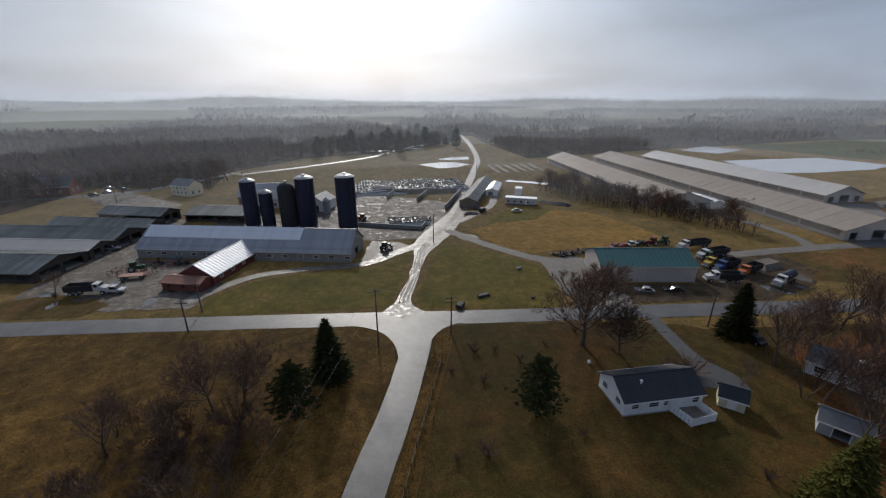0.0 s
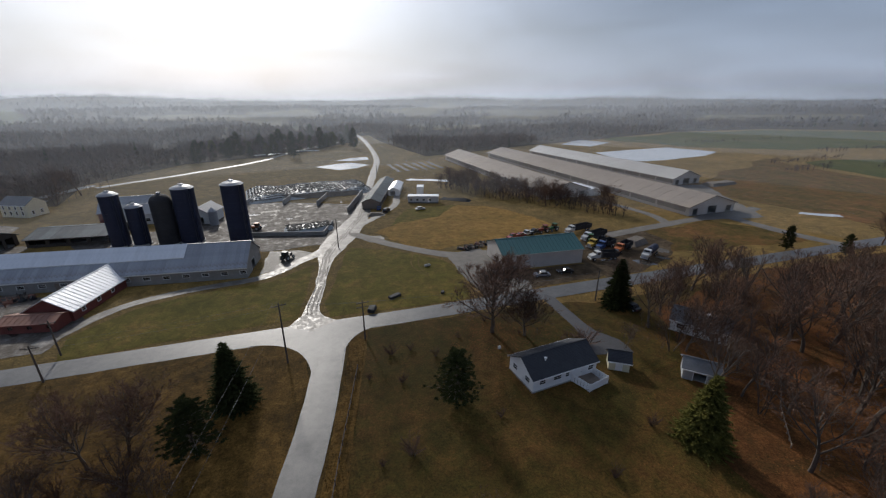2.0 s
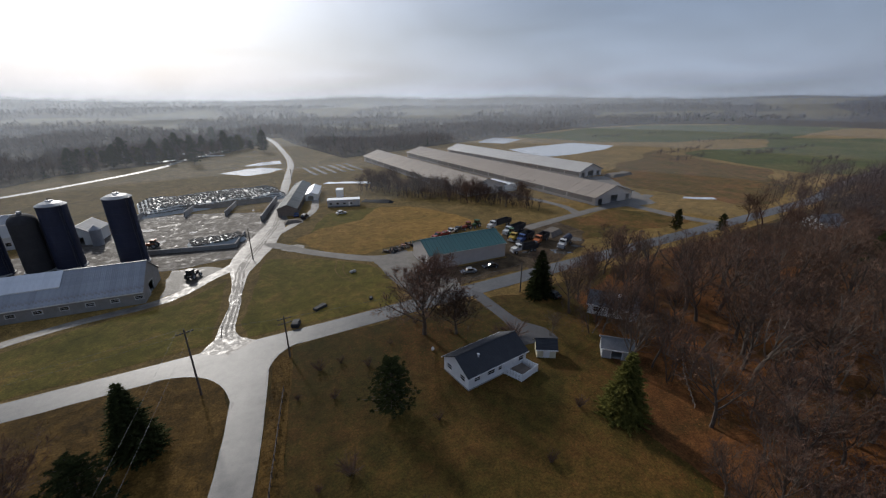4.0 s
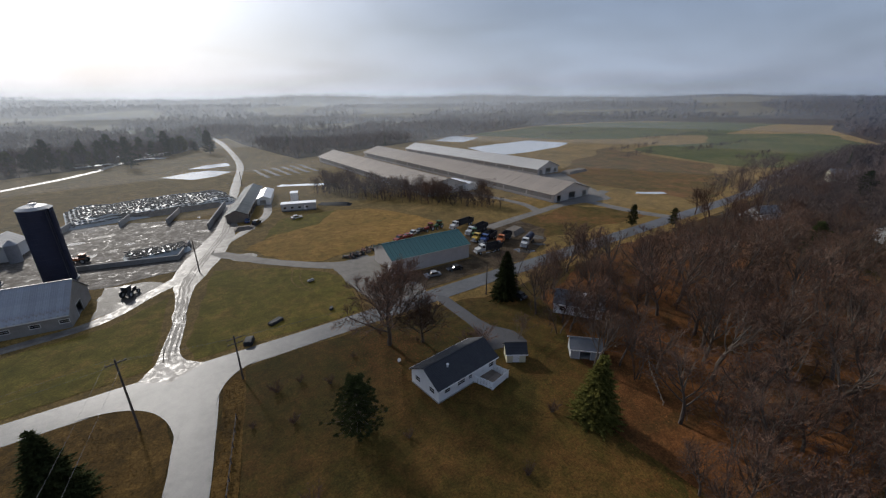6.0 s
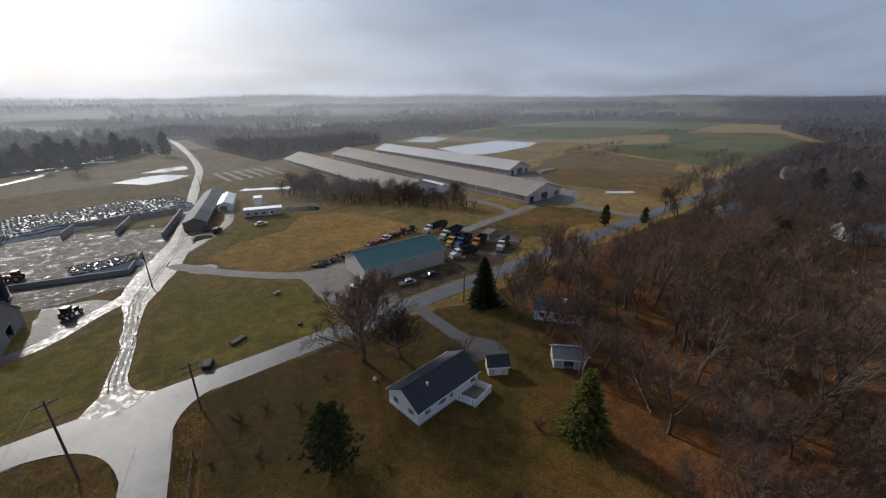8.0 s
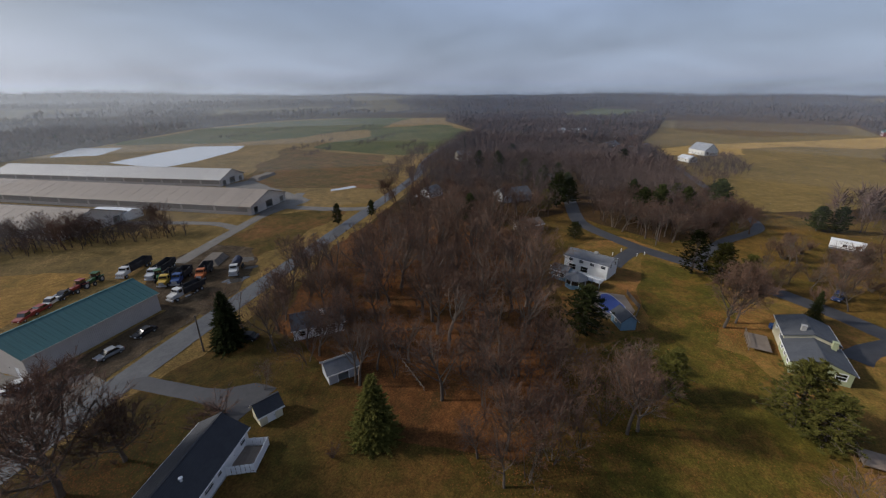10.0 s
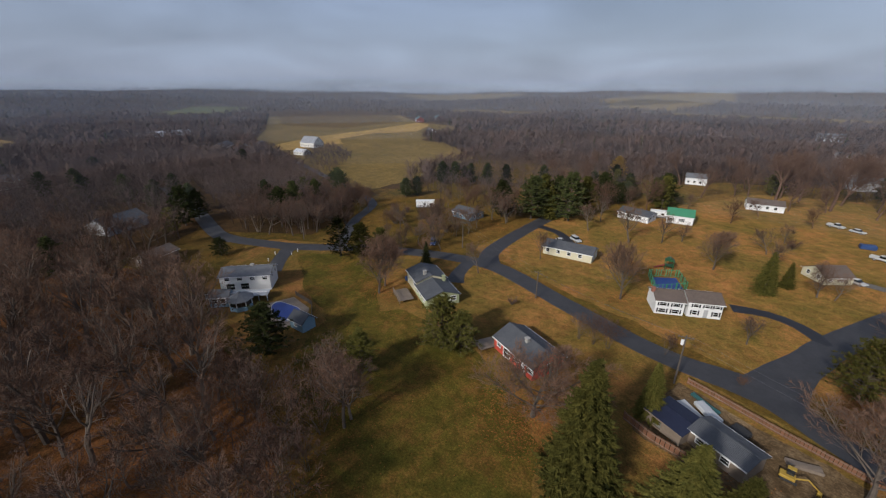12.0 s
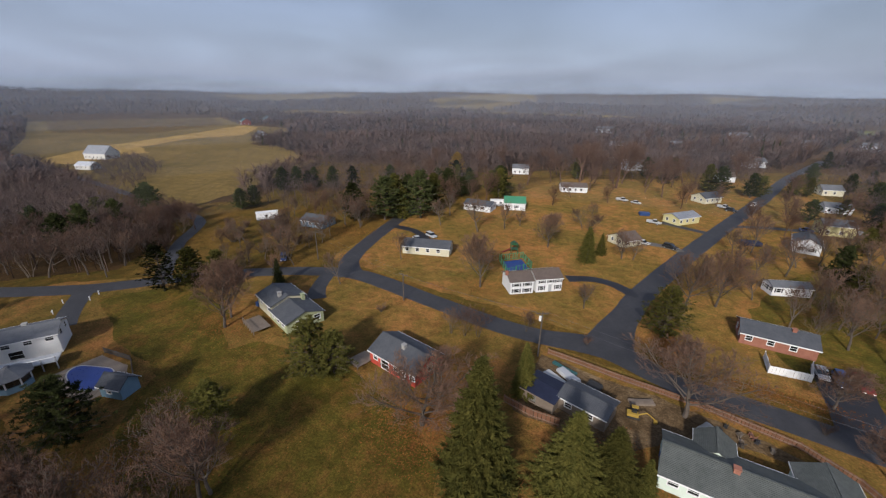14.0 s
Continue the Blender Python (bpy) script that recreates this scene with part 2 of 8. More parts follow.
mat("barn_curtain", (0.24, 0.22, 0.20), (0.30, 0.275, 0.25), 0.2, 3.0, 0.7, 0.4)
mat("barn_white", (0.55, 0.54, 0.51), (0.63, 0.62, 0.58), 0.2, 3.0, 0.7, 0.4, stripes=("X", 3.0, 1.0))
mat("block_wall", (0.36, 0.34, 0.31), (0.45, 0.43, 0.40), 0.3, 4.0, 0.85, 0.5, stripes=("Z", 5.0, 1.0))
mat("old_block", (0.20, 0.19, 0.175), (0.28, 0.265, 0.245), 0.3, 4.0, 0.85, 0.5, stripes=("Z", 5.0, 1.0))
mat("brick", (0.26, 0.10, 0.065), (0.33, 0.14, 0.09), 0.8, 10.0, 0.85, 0.5, stripes=("Z", 12.0, 1.0))
mat("concrete", (0.30, 0.29, 0.27), (0.38, 0.37, 0.35), 0.3, 5.0, 0.8, 0.4)
mat("trim_white", (0.74, 0.74, 0.73), (0.8, 0.8, 0.79), 0.5, 5.0, 0.5, 0.1)
mat("dark_opening", (0.012, 0.011, 0.01), (0.02, 0.018, 0.016), 0.5, 4.0, 0.9, 0.1)
mat("glass", (0.015, 0.018, 0.02), (0.025, 0.028, 0.03), 0.5, 2.0, 0.12, 0.0, spec=0.8)
mat("silo_blue", (0.014, 0.017, 0.036), (0.02, 0.025, 0.05), 0.3, 4.0, 0.6, 0.3, spec=0.3, vary=0.06)
mat("silo_dark", (0.03, 0.029, 0.031), (0.045, 0.043, 0.044), 0.3, 4.0, 0.8, 0.5, spec=0.2, vary=0.06)
mat("silo_cap", (0.22, 0.225, 0.235), (0.30, 0.305, 0.315), 0.4, 4.0, 0.5, 0.3, metal=0.3)
mat("tyre_black", (0.018, 0.018, 0.018), (0.03, 0.03, 0.03), 1.0, 8.0, 0.8, 0.3, vary=0.3)
mat("plastic_cover", (0.30, 0.32, 0.31), (0.40, 0.42, 0.41), 0.4, 3.0, 0.45, 0.8)
mat("bark", (0.072, 0.056, 0.044), (0.115, 0.092, 0.072), 1.0, 8.0, 0.95, 0.5, vary=0.2)
mat("twig", (0.112, 0.066, 0.046), (0.168, 0.102, 0.070), 0.3, 4.0, 0.95, 0.0, vary=0.3, spec=0.1)
mat("twig_red", (0.085, 0.050, 0.037), (0.135, 0.078, 0.056), 0.3, 4.0, 0.95, 0.0, vary=0.25, spec=0.1)
mat("twig_far", (0.062, 0.047, 0.042), (0.102, 0.073, 0.062), 0.012, 0.5, 0.95, 0.0, spec=0.1, c=(0.14, 0.098, 0.080))
mat("twig_far_red", (0.068, 0.044, 0.036), (0.11, 0.069, 0.055), 0.012, 0.5, 0.95, 0.0, spec=0.1, c=(0.15, 0.094, 0.072))
mat("spruce_needles", (0.020, 0.027, 0.010), (0.050, 0.054, 0.018), 0.8, 4.0, 0.95, 0.0, vary=0.3, spec=0.04)
mat("pine_needles", (0.040, 0.043, 0.010), (0.112, 0.100, 0.025), 0.8, 4.0, 0.95, 0.0, vary=0.3, spec=0.06)
mat("golden_leaves", (0.22, 0.13, 0.02), (0.3, 0.18, 0.035), 0.8, 4.0, 0.85, 0.0)
mat("pole_wood", (0.07, 0.058, 0.048), (0.10, 0.083, 0.07), 1.0, 10.0, 0.9, 0.3)
mat("wire_grey", (0.10, 0.10, 0.105), (0.14, 0.14, 0.145), 1.0, 5.0, 0.5, 0.0, metal=0.4)
mat("rubble", (0.09, 0.075, 0.06), (0.16, 0.13, 0.10), 0.5, 3.0, 0.9, 0.8)
mat("weathered_wood", (0.16, 0.125, 0.095), (0.22, 0.175, 0.135), 0.6, 6.0, 0.85, 0.4, vary=0.15)
mat("red_fence_wood", (0.15, 0.068, 0.036), (0.20, 0.094, 0.052), 0.6, 6.0, 0.85, 0.4, vary=0.15)
mat("pool_blue", (0.012, 0.03, 0.16), (0.018, 0.04, 0.2), 0.3, 2.0, 0.3, 0.1)
for nm, cc in (("white", (0.45, 0.45, 0.44)), ("red", (0.20, 0.028, 0.022)), ("blue", (0.025, 0.06, 0.17)), ("black", (0.02, 0.02, 0.022)), ("grey", (0.22, 0.23, 0.24)),
               ("orange", (0.38, 0.11, 0.03)), ("yellow", (0.40, 0.26, 0.04)), ("green", (0.022, 0.085, 0.03)), ("silver", (0.45, 0.46, 0.47))):
    mat("paint_" + nm, tuple(v * 0.9 for v in cc), cc, 0.8, 5.0, 0.5, 0.05, spec=0.4)


# ---- mesh helpers ----
def link_part(name, me, material, parent=None, label=""):
    if material and not me.materials:
        me.materials.append(MATS[material])
    ob = new(name, me)
    if parent is not None:
        ob.parent = parent
    if label:
        tagged(ob, label)
    return ob


def part(name, bm, material, parent=None, label="", smooth=False):
    me = bpy.data.meshes.new(name)
    bm.to_mesh(me)
    bm.free()
    if smooth:
        me.polygons.foreach_set("use_smooth", [True] * len(me.polygons))
    return link_part(name, me, material, parent, label)


def mesh_of(name, verts, faces):
    me = bpy.data.meshes.new(name)
    me.from_pydata(verts, [], faces)
    me.update()
    return me


def thing(name, label, category, x, y, turn=0.0, z=0.0, group="", kind=""):
    e = new(name)
    e.empty_display_size = 0.5
    e.matrix_world = pose(x, y, z, 0, 0, turn)
    return tagged(e, label, category, group, kind)


def box(bm, x0, x1, y0, y1, z0, z1):
    v = [bm.verts.new((x, y, z)) for x in (x0, x1) for y in (y0, y1) for z in (z0, z1)]
    for f in ((0, 1, 3, 2), (4, 6, 7, 5), (0, 4, 5, 1), (2, 3, 7, 6), (0, 2, 6, 4), (1, 5, 7, 3)):
        bm.faces.new([v[i] for i in f])


def boxes(*dims):
    bm = bmesh.new()
    for d in dims:
        box(bm, *d)
    return bm


def bevelled(*dims, w=0.03):
    bm = boxes(*dims)
    bmesh.ops.bevel(bm, geom=bm.edges[:], offset=w, segments=1, affect="EDGES")
    return bm


def prism(bm, pts, vec):
    """A flat outline swept along vec."""
    a = [bm.verts.new(p) for p in pts]
    b = [bm.verts.new(Vector(p) + Vector(vec)) for p in pts]
    bm.faces.new(a[::-1])
    bm.faces.new(b)
    for i in range(len(a)):
        j = (i + 1) % len(a)
        bm.faces.new((a[i], a[j], b[j], b[i]))


def lathe(bm, profile, seg=24):
    """Turn (radius, height) pairs round the upright axis."""
    rings = []
    for r, z in profile:
        if r < 1e-4:
            rings.append([bm.verts.new((0, 0, z))])
        else:
            rings.append([bm.verts.new((r * math.cos(2 * math.pi * i / seg), r * math.sin(2 * math.pi * i / seg), z)) for i in range(seg)])
    for a, b in zip(rings, rings[1:]):
        for i in range(seg):
            j = (i + 1) % seg
            if len(a) == 1 and len(b) > 1:
                bm.faces.new((a[0], b[i], b[j]))
            elif len(b) == 1 and len(a) > 1:
                bm.faces.new((a[i], a[j], b[0]))
            elif len(a) > 1:
                bm.faces.new((a[i], a[j], b[j], b[i]))


def tube(bm, p, q, r0, r1, seg=6):
    p, q = Vector(p), Vector(q)
    d = (q - p).normalized()
    u = d.orthogonal().normalized()
    w = d.cross(u)
    rings = [[bm.verts.new(c + (u * math.cos(2 * math.pi * i / seg) + w * math.sin(2 * math.pi * i / seg)) * r) for i in range(seg)] for c, r in ((p, r0), (q, r1))]
    for i in range(seg):
        j = (i + 1) % seg
        bm.faces.new((rings[0][i], rings[0][j], rings[1][j], rings[1][i]))
    bm.faces.new(rings[0][::-1])
    bm.faces.new(rings[1])
    return bm


# ---- ground ----
RNG = random.Random(11)


def wobble(x, y, f, a):
    return a * noise.noise(Vector((x * f, y * f, 3.7)))


def far_height(x, y):
    """Level round the farm; low hills rise towards the horizon."""
    d = math.hypot(x, y)
    k = min(max((d - 900) / 2200, 0), 1)
    return k * (40 + 44 * noise.noise(Vector((x / 900, y / 900, 0.3))))


def ground_sheet():
    radii = [0, 60, 150, 300, 500, 700, 900] + list(range(960, 3000, 60)) + list(range(3000, 4400, 130))
    seg = 240
    v, f = [(0, 0, -0.08)], []
    for r in radii[1:]:
        for i in range(seg):
            a = 2 * math.pi * i / seg
            x, y = r * math.cos(a), r * math.sin(a)
            v.append((x, y, far_height(x, y) - 0.08))
    for i in range(seg):
        f.append((0, 1 + i, 1 + (i + 1) % seg))
    for k in range(len(radii) - 2):
        b0, b1 = 1 + k * seg, 1 + (k + 1) * seg
        for i in range(seg):
            j = (i + 1) % seg
            f.append((b0 + i, b1 + i, b1 + j, b0 + j))
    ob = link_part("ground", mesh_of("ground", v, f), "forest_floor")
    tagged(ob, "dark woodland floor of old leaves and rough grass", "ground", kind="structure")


ground_sheet()


def inside(x, y, poly):
    c = False
    for (x0, y0), (x1, y1) in zip(poly, poly[1:] + poly[:1]):
        if (y0 > y) != (y1 > y) and x < (x1 - x0) * (y - y0) / (y1 - y0) + x0:
            c = not c
    return c


def patch(name, label, category, pts, material, z=0.0, rag=0.6, step=1.2):
    """A flat piece of ground with an uneven edge."""
    edge = []
    for (x0, y0), (x1, y1) in zip(pts, pts[1:] + pts[:1]):
        n = max(1, int(math.hypot(x1 - x0, y1 - y0) / step))
        for i in range(n):
            x, y = x0 + (x1 - x0) * i / n, y0 + (y1 - y0) * i / n
            lo, fi = 0.16 / max(1.0, rag), min(rag, 0.5) * 0.7
            edge.append((x + wobble(x, y, lo, rag * 1.6) + wobble(y, x, 0.9, fi), y + wobble(x + 50, y, lo, rag * 1.6) + wobble(y, x + 9, 0.9, fi), z))
    bm = bmesh.new()
    fc = bm.faces.new([bm.verts.new(p) for p in edge])
    fc.normal_update()
    if fc.normal.z < 0:
        fc.normal_flip()
    bmesh.ops.triangulate(bm, faces=bm.faces[:], ngon_method="EAR_CLIP")
    bm.normal_update()
    for g in bm.faces:
        if g.normal.z < 0:
            g.normal_flip()
    return tagged(part(name, bm, material), label, category, kind="structure")


def smooth_line(pts, step=3.0):
    """Points along a smooth curve through pts."""
    out = []
    P = [Vector(p) for p in pts]
    P = [P[0] * 2 - P[1]] + P + [P[-1] * 2 - P[-2]]
    for i in range(1, len(P) - 2):
        n = max(2, int((P[i + 1] - P[i]).length / step))
        for k in range(n):
            t = k / n
            a, b, c, d = P[i - 1], P[i], P[i + 1], P[i + 2]
            out.append(0.5 * ((2 * b) + (c - a) * t + (2 * a - 5 * b + 4 * c - d) * t * t + (3 * b - a - 3 * c + d) * t ** 3))
    out.append(P[-2])
    return out


def ribbon(name, label, category, pts, width, material, z=0.02, rag=0.12, step=3.0, crown=0.05):
    """A road or track along a line; pts are (x, y) or (x, y, width)."""
    line = smooth_line([(p[0], p[1], p[2] if len(p) > 2 else width) for p in pts], step)
    v, f = [], []
    for i, p in enumerate(line):
        q = line[min(i + 1, len(line) - 1)] - line[max(i - 1, 0)]
        t = Vector((q.x, q.y)).normalized()
        nrm = Vector((-t.y, t.x))
        for s in (-1, -0.5, 0, 0.5, 1):
            w = p.z / 2 * s + (wobble(p.x * 1.0, p.y + s * 40, 0.35, rag) if abs(s) == 1 else 0)
            v.append((p.x + nrm.x * w, p.y + nrm.y * w, z + crown * (1 - s * s)))
    for i in range(len(line) - 1):
        for k in range(4):
            a = i * 5 + k
            f.append((a, a + 5, a + 6, a + 1))
    me = mesh_of(name, v, f)
    me.polygons.foreach_set("use_smooth", [True] * len(me.polygons))
    ob = link_part(name, me, material)
    bm = bmesh.new()
    bm.from_mesh(me)
    for fc in bm.faces:
        if fc.normal.z < 0:
            fc.normal_flip()
    bm.to_mesh(me)
    bm.free()
    return tagged(ob, label, category, kind="structure")


# open land between the woods
CLEAR = [
    [(-175, 55), (-185, 210), (-125, 210), (-140, 262), (-112, 335), (-40, 375), (10, 470), (20, 560), (40, 560), (46, 470), (70, 335), (100, 345), (200, 395), (300, 432), (470, 505), (655, 520), (830, 450), (1060, 420), (1090, 292), (760, 210), (560, 112), (430, 96), (330, 94), (240, 84), (170, 70), (60, 60), (-60, 60)],
    [(40, 70), (280, 85), (270, -10), (262, -70), (200, -75), (180, -95), (240, -190), (150, -225), (110, -215), (98, -246), (49, -284), (-7, -308), (-60, -352), (-112, -330), (-120, -180), (-60, -100), (-60, 70)],
    [(190, -70), (350, -60), (440, -70), (600, -120), (1000, -220), (800, -440), (600, -360), (500, -360), (400, -300), (380, -225), (246, -190)],
    [(-1000, 1640), (-580, 980), (-475, 620), (-480, 500), (-640, 520), (-1050, 1000), (-1400, 1500)], [(-230, 900), (-110, 760), (-60, 860), (-170, 1050)], [(60, 640), (320, 600), (420, 700), (120, 760)], [(-200, 700), (-20, 640), (40, 720), (-140, 800)], [(-520, 260), (-330, 230), (-300, 330), (-500, 380)],
    [(700, 700), (1100, 640), (1300, 760), (900, 860)], [(900, -80), (1300, -260), (1400, -120), (1000, 20)], [(100, -900), (420, -860), (500, -1000), (160, -1060)], [(600, -620), (820, -560), (900, -700), (680, -760)],
    [(-320, -780), (-160, -760), (-140, -860), (-300, -900)], [(300, 1100), (700, 1000), (900, 1200), (500, 1300)], [(-500, 1000), (-100, 950), (0, 1150), (-400, 1200)],
    [(930, -1341), (1208, -2199), (1047, -2868), (699, -1943), (683, -1358), (721, -1146)],
    [(47, -2718), (-272, -3376), (-222, -2497), (-13, -2027)],
    [(290, 916), (574, 1225), (674, 1078), (504, 885), (317, 785)],
    [(1245, 654), (1639, 668), (1308, 444), (1073, 434), (1017, 514)],
    [(1882, 1017), (2717, 1077), (2221, 749), (1580, 631), (1414, 699)],
    [(3800, 1028), (3800, -90), (3545, -98), (2640, 475)],
    [(2239, -1203), (2535, -2476), (1927, -2085), (1562, -1158)],
    [(-246, 1239), (-96, 1496), (-35, 1236), (-141, 921)],
    [(136, 1352), (589, 2237), (562, 1690), (177, 968)],
    [(728, -1061), (999, -1751), (624, -1633), (529, -1080)],
]
def far_field(poly, material):
    """A field that follows the low hills."""
    xs, ys = [p[0] for p in poly], [p[1] for p in poly]
    at, v, f = {}, [], []

    def corner(i, k):
        if (i, k) not in at:
            x, y = i * 24.0, k * 24.0
            at[i, k] = len(v)
            v.append((x, y, far_height(x, y) + 1.2))
        return at[i, k]

    for i in range(int(min(xs) // 24), int(max(xs) // 24) + 1):
        for k in range(int(min(ys) // 24), int(max(ys) // 24) + 1):
            if inside(i * 24 + 12, k * 24 + 12, poly):
                f.append((corner(i, k), corner(i + 1, k), corner(i + 1, k + 1), corner(i, k + 1)))
    tagged(link_part("far_field", mesh_of("far_field", v, f), material), "pale open field between the far woods", "field", kind="structure")


for i, poly in enumerate(CLEAR):
    if i > 2:
        far_field(poly, "field_tan" if i % 3 or i > 14 else "field_green")
    else:
        patch("meadow", "rough winter meadow of brown and dull green grass", "meadow", poly, ("field_straw", "meadow", "field_tan")[i], -0.06 + 0.01 * i, 0, 5)
# fields and lawns, lowest first
patch("grass_field", "golden dry grass field beside the crossroads", "field", [(-95, 67), (-45, 70.3), (-16, 71.8), (-11, 70.2), (-9.2, 66), (-8.4, 59), (-10.2, 44), (-12, 34), (-18, 0), (-95, 0)], "gold_grass", 0.0, 0.3)
patch("grass_strip", "golden dry grass verge beside the road", "verge", [(-1.0, 70), (2.6, 72), (-1.6, 44), (-6, 10), (-9.5, 10)], "gold_grass", 0.004, 0.2)
patch("lawn_south", "patchy brown and green winter lawn round the ranch house", "lawn", [(2, 72), (42, 74), (60, 70), (60, 40), (50, 22), (20, 0), (-6, 0)], "lawn_russet", 0.002, 0.6)
patch("lawn_middle", "dull green lawn between the farm drives", "lawn", [(0.2, 123), (14, 117), (27, 105), (30, 97), (27, 80), (-5, 79.5), (-6.3, 86)], "lawn_green_backlit", 0.002, 0.4)
patch("lawn_west", "dull green lawn between drive and road", "lawn", [(-10, 111), (-10.8, 95), (-12, 80), (-53, 75.5), (-56, 84), (-48, 94), (-38, 98.5), (-20, 102)], "lawn_green_backlit", 0.002, 0.4)
patch("hay_field", "mown golden hay field", "field", [(10, 137), (20, 146), (36, 151), (49, 168), (62, 162), (74, 140), (77, 129), (62, 122), (46, 118), (28, 114.5), (18, 118.5)], "hay", 0.002, 1.0)
patch("lawn_trailer", "green grass beside the mobile home", "lawn", [(12, 134), (26, 166), (50, 168), (60, 158), (45, 158), (26, 142)], "lawn_green_backlit", 0.0, 0.6)
patch("lawn_east", "green grass triangle beside the barn drive", "lawn", [(86, 96), (110, 92), (150, 92), (148, 106), (140, 120), (120, 116), (92, 112)], "lawn_brown", 0.002, 1.5)
patch("field_far_east", "wide dull green pasture", "field", [(342, 224), (459, 222), (560, 270), (674, 195), (554, 124), (430, 100), (345, 99), (318, 125), (315, 176)], "field_green", 0.0, 8, 8)
patch("field_far_north", "wide dull green pasture", "field", [(300, 426), (468, 494), (653, 509), (806, 416), (1060, 410), (1080, 300), (745, 300), (573, 256), (432, 289), (354, 319)], "field_green", 0.0, 10, 8)
patch("field_far_brown", "rough brown pasture", "field", [(190, 180), (330, 250), (310, 150), (258, 105), (190, 96), (182, 140)], "lawn_brown", 0.002, 7, 5)
patch("field_north", "straw-coloured grass field behind the silage bunkers", "field", [(-130, 260), (-40, 240), (10, 262), (16, 300), (8, 360), (-60, 340), (-110, 300)], "field_straw", 0.0, 2, 5)
patch("field_hill", "tan hay field on the hillside", "field", [(361, -140), (379, -184), (348, -230), (300, -212), (262, -194), (216, -131), (200, -94), (203, -80), (224, -71), (262, -76), (290, -92)], "field_tan", 0.0, 2, 5)
patch("field_hill_far", "tan stubble strip on the far hill", "field", [(385, -60), (455, -125), (513, -235), (589, -353), (538, -344), (456, -268), (462, -214), (430, -154), (388, -140), (366, -88)], "stubble", 0.0, 2, 8)
patch("field_beyond_hill", "dull brown field beyond the hill", "field", [(965, -230), (772, -415), (622, -345), (552, -208), (647, -153)], "meadow", 0.0, 3, 8)
patch("field_below_hill", "rough grass slope below the hill barn", "field", [(360, -62), (322, -72), (262, -70), (215, -64), (196, -56), (240, -46), (300, -44), (352, -48)], "meadow", 0.0, 2, 5)
patch("lawn_village", "mown brown and green lawns between the houses", "lawn", [(62, 4), (120, 8), (150, -10), (128, -34), (90, -62), (20, -58), (-20, -56), (-20, -30), (20, -8)], "lawn_brown", 0.0, 0.9)
patch("lawn_village_far", "mown brown and green lawns between the houses", "lawn", [(100, -66), (110, -110), (90, -165), (75, -230), (-30, -300), (-70, -200), (-40, -66)], "lawn_brown", 0.001, 0.8)
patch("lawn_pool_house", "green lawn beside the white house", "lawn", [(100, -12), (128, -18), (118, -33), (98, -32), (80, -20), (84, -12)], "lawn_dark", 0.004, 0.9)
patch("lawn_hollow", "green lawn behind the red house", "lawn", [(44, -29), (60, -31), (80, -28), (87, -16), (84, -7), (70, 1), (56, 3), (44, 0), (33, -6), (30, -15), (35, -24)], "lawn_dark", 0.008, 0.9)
# greener lawn, its dark colour also standing in for shade of the trees
patch("lawn_shade", "dark green lawn with tree shade put into its colour", "lawn", [(-4, -92), (-14, -66), (-28, -64), (-70, -62), (-70, -150), (-32, -150), (-14, -122)], "lawn_dark", 0.005, 1.0)
patch("leaf_litter", "orange-brown leaf litter under bare trees", "ground", [(54, 40), (66, 64), (84, 70), (112, 76), (150, 76), (152, 30), (142, 22), (126, 14), (104, 11), (84, 8), (60, 4), (46, 12), (46, 28)], "leaf_litter", 0.004, 1.5)
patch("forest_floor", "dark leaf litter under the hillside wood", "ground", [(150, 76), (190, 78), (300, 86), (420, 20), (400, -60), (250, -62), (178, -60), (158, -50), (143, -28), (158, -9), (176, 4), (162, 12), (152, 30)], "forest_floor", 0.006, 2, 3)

def fallen_leaves(x, y, rx, ry, n, seed):
    """Single leaves, thick under the tree and thinning outwards."""
    r = random.Random(seed)
    v, f = [], []
    for k in range(n):
        px, py = r.gauss(x, rx), r.gauss(y, ry)
        a, q = r.uniform(0, 6.28), r.uniform(0.07, 0.16)
        b = len(v)
        for m in range(3):
            e = a + m * 2.1 + r.uniform(-0.3, 0.3)
            v.append((px + math.cos(e) * q, py + math.sin(e) * q, 0.03 + r.uniform(0, 0.05)))
        f.append((b, b + 1, b + 2))
    tagged(link_part("fallen_leaves", mesh_of("fallen_leaves", v, f), "leaf_fall"), "rusty orange fallen leaves spread over the grass", "leaves", kind="stuff")


for k, spot in enumerate(((40, -28, 4.5, 4.5, 5200), (10, -72, 1.6, 4.5, 2600), (53.6, -73.6, 4, 4, 2200), (114, -88, 6, 5, 2200), (-7, -65, 5, 1.4, 1600), (60, -113, 8, 4, 1800), (29, 64, 6, 4, 2600), (91, -28, 4, 3, 1800), (50, 12, 6, 6, 2400), (62, 36, 8, 8, 3600), (92, 40, 16, 12, 6000), (70, -2, 8, 6, 2600), (14, -36, 6, 3, 1800))):
    fallen_leaves(*spot, 300 + k)

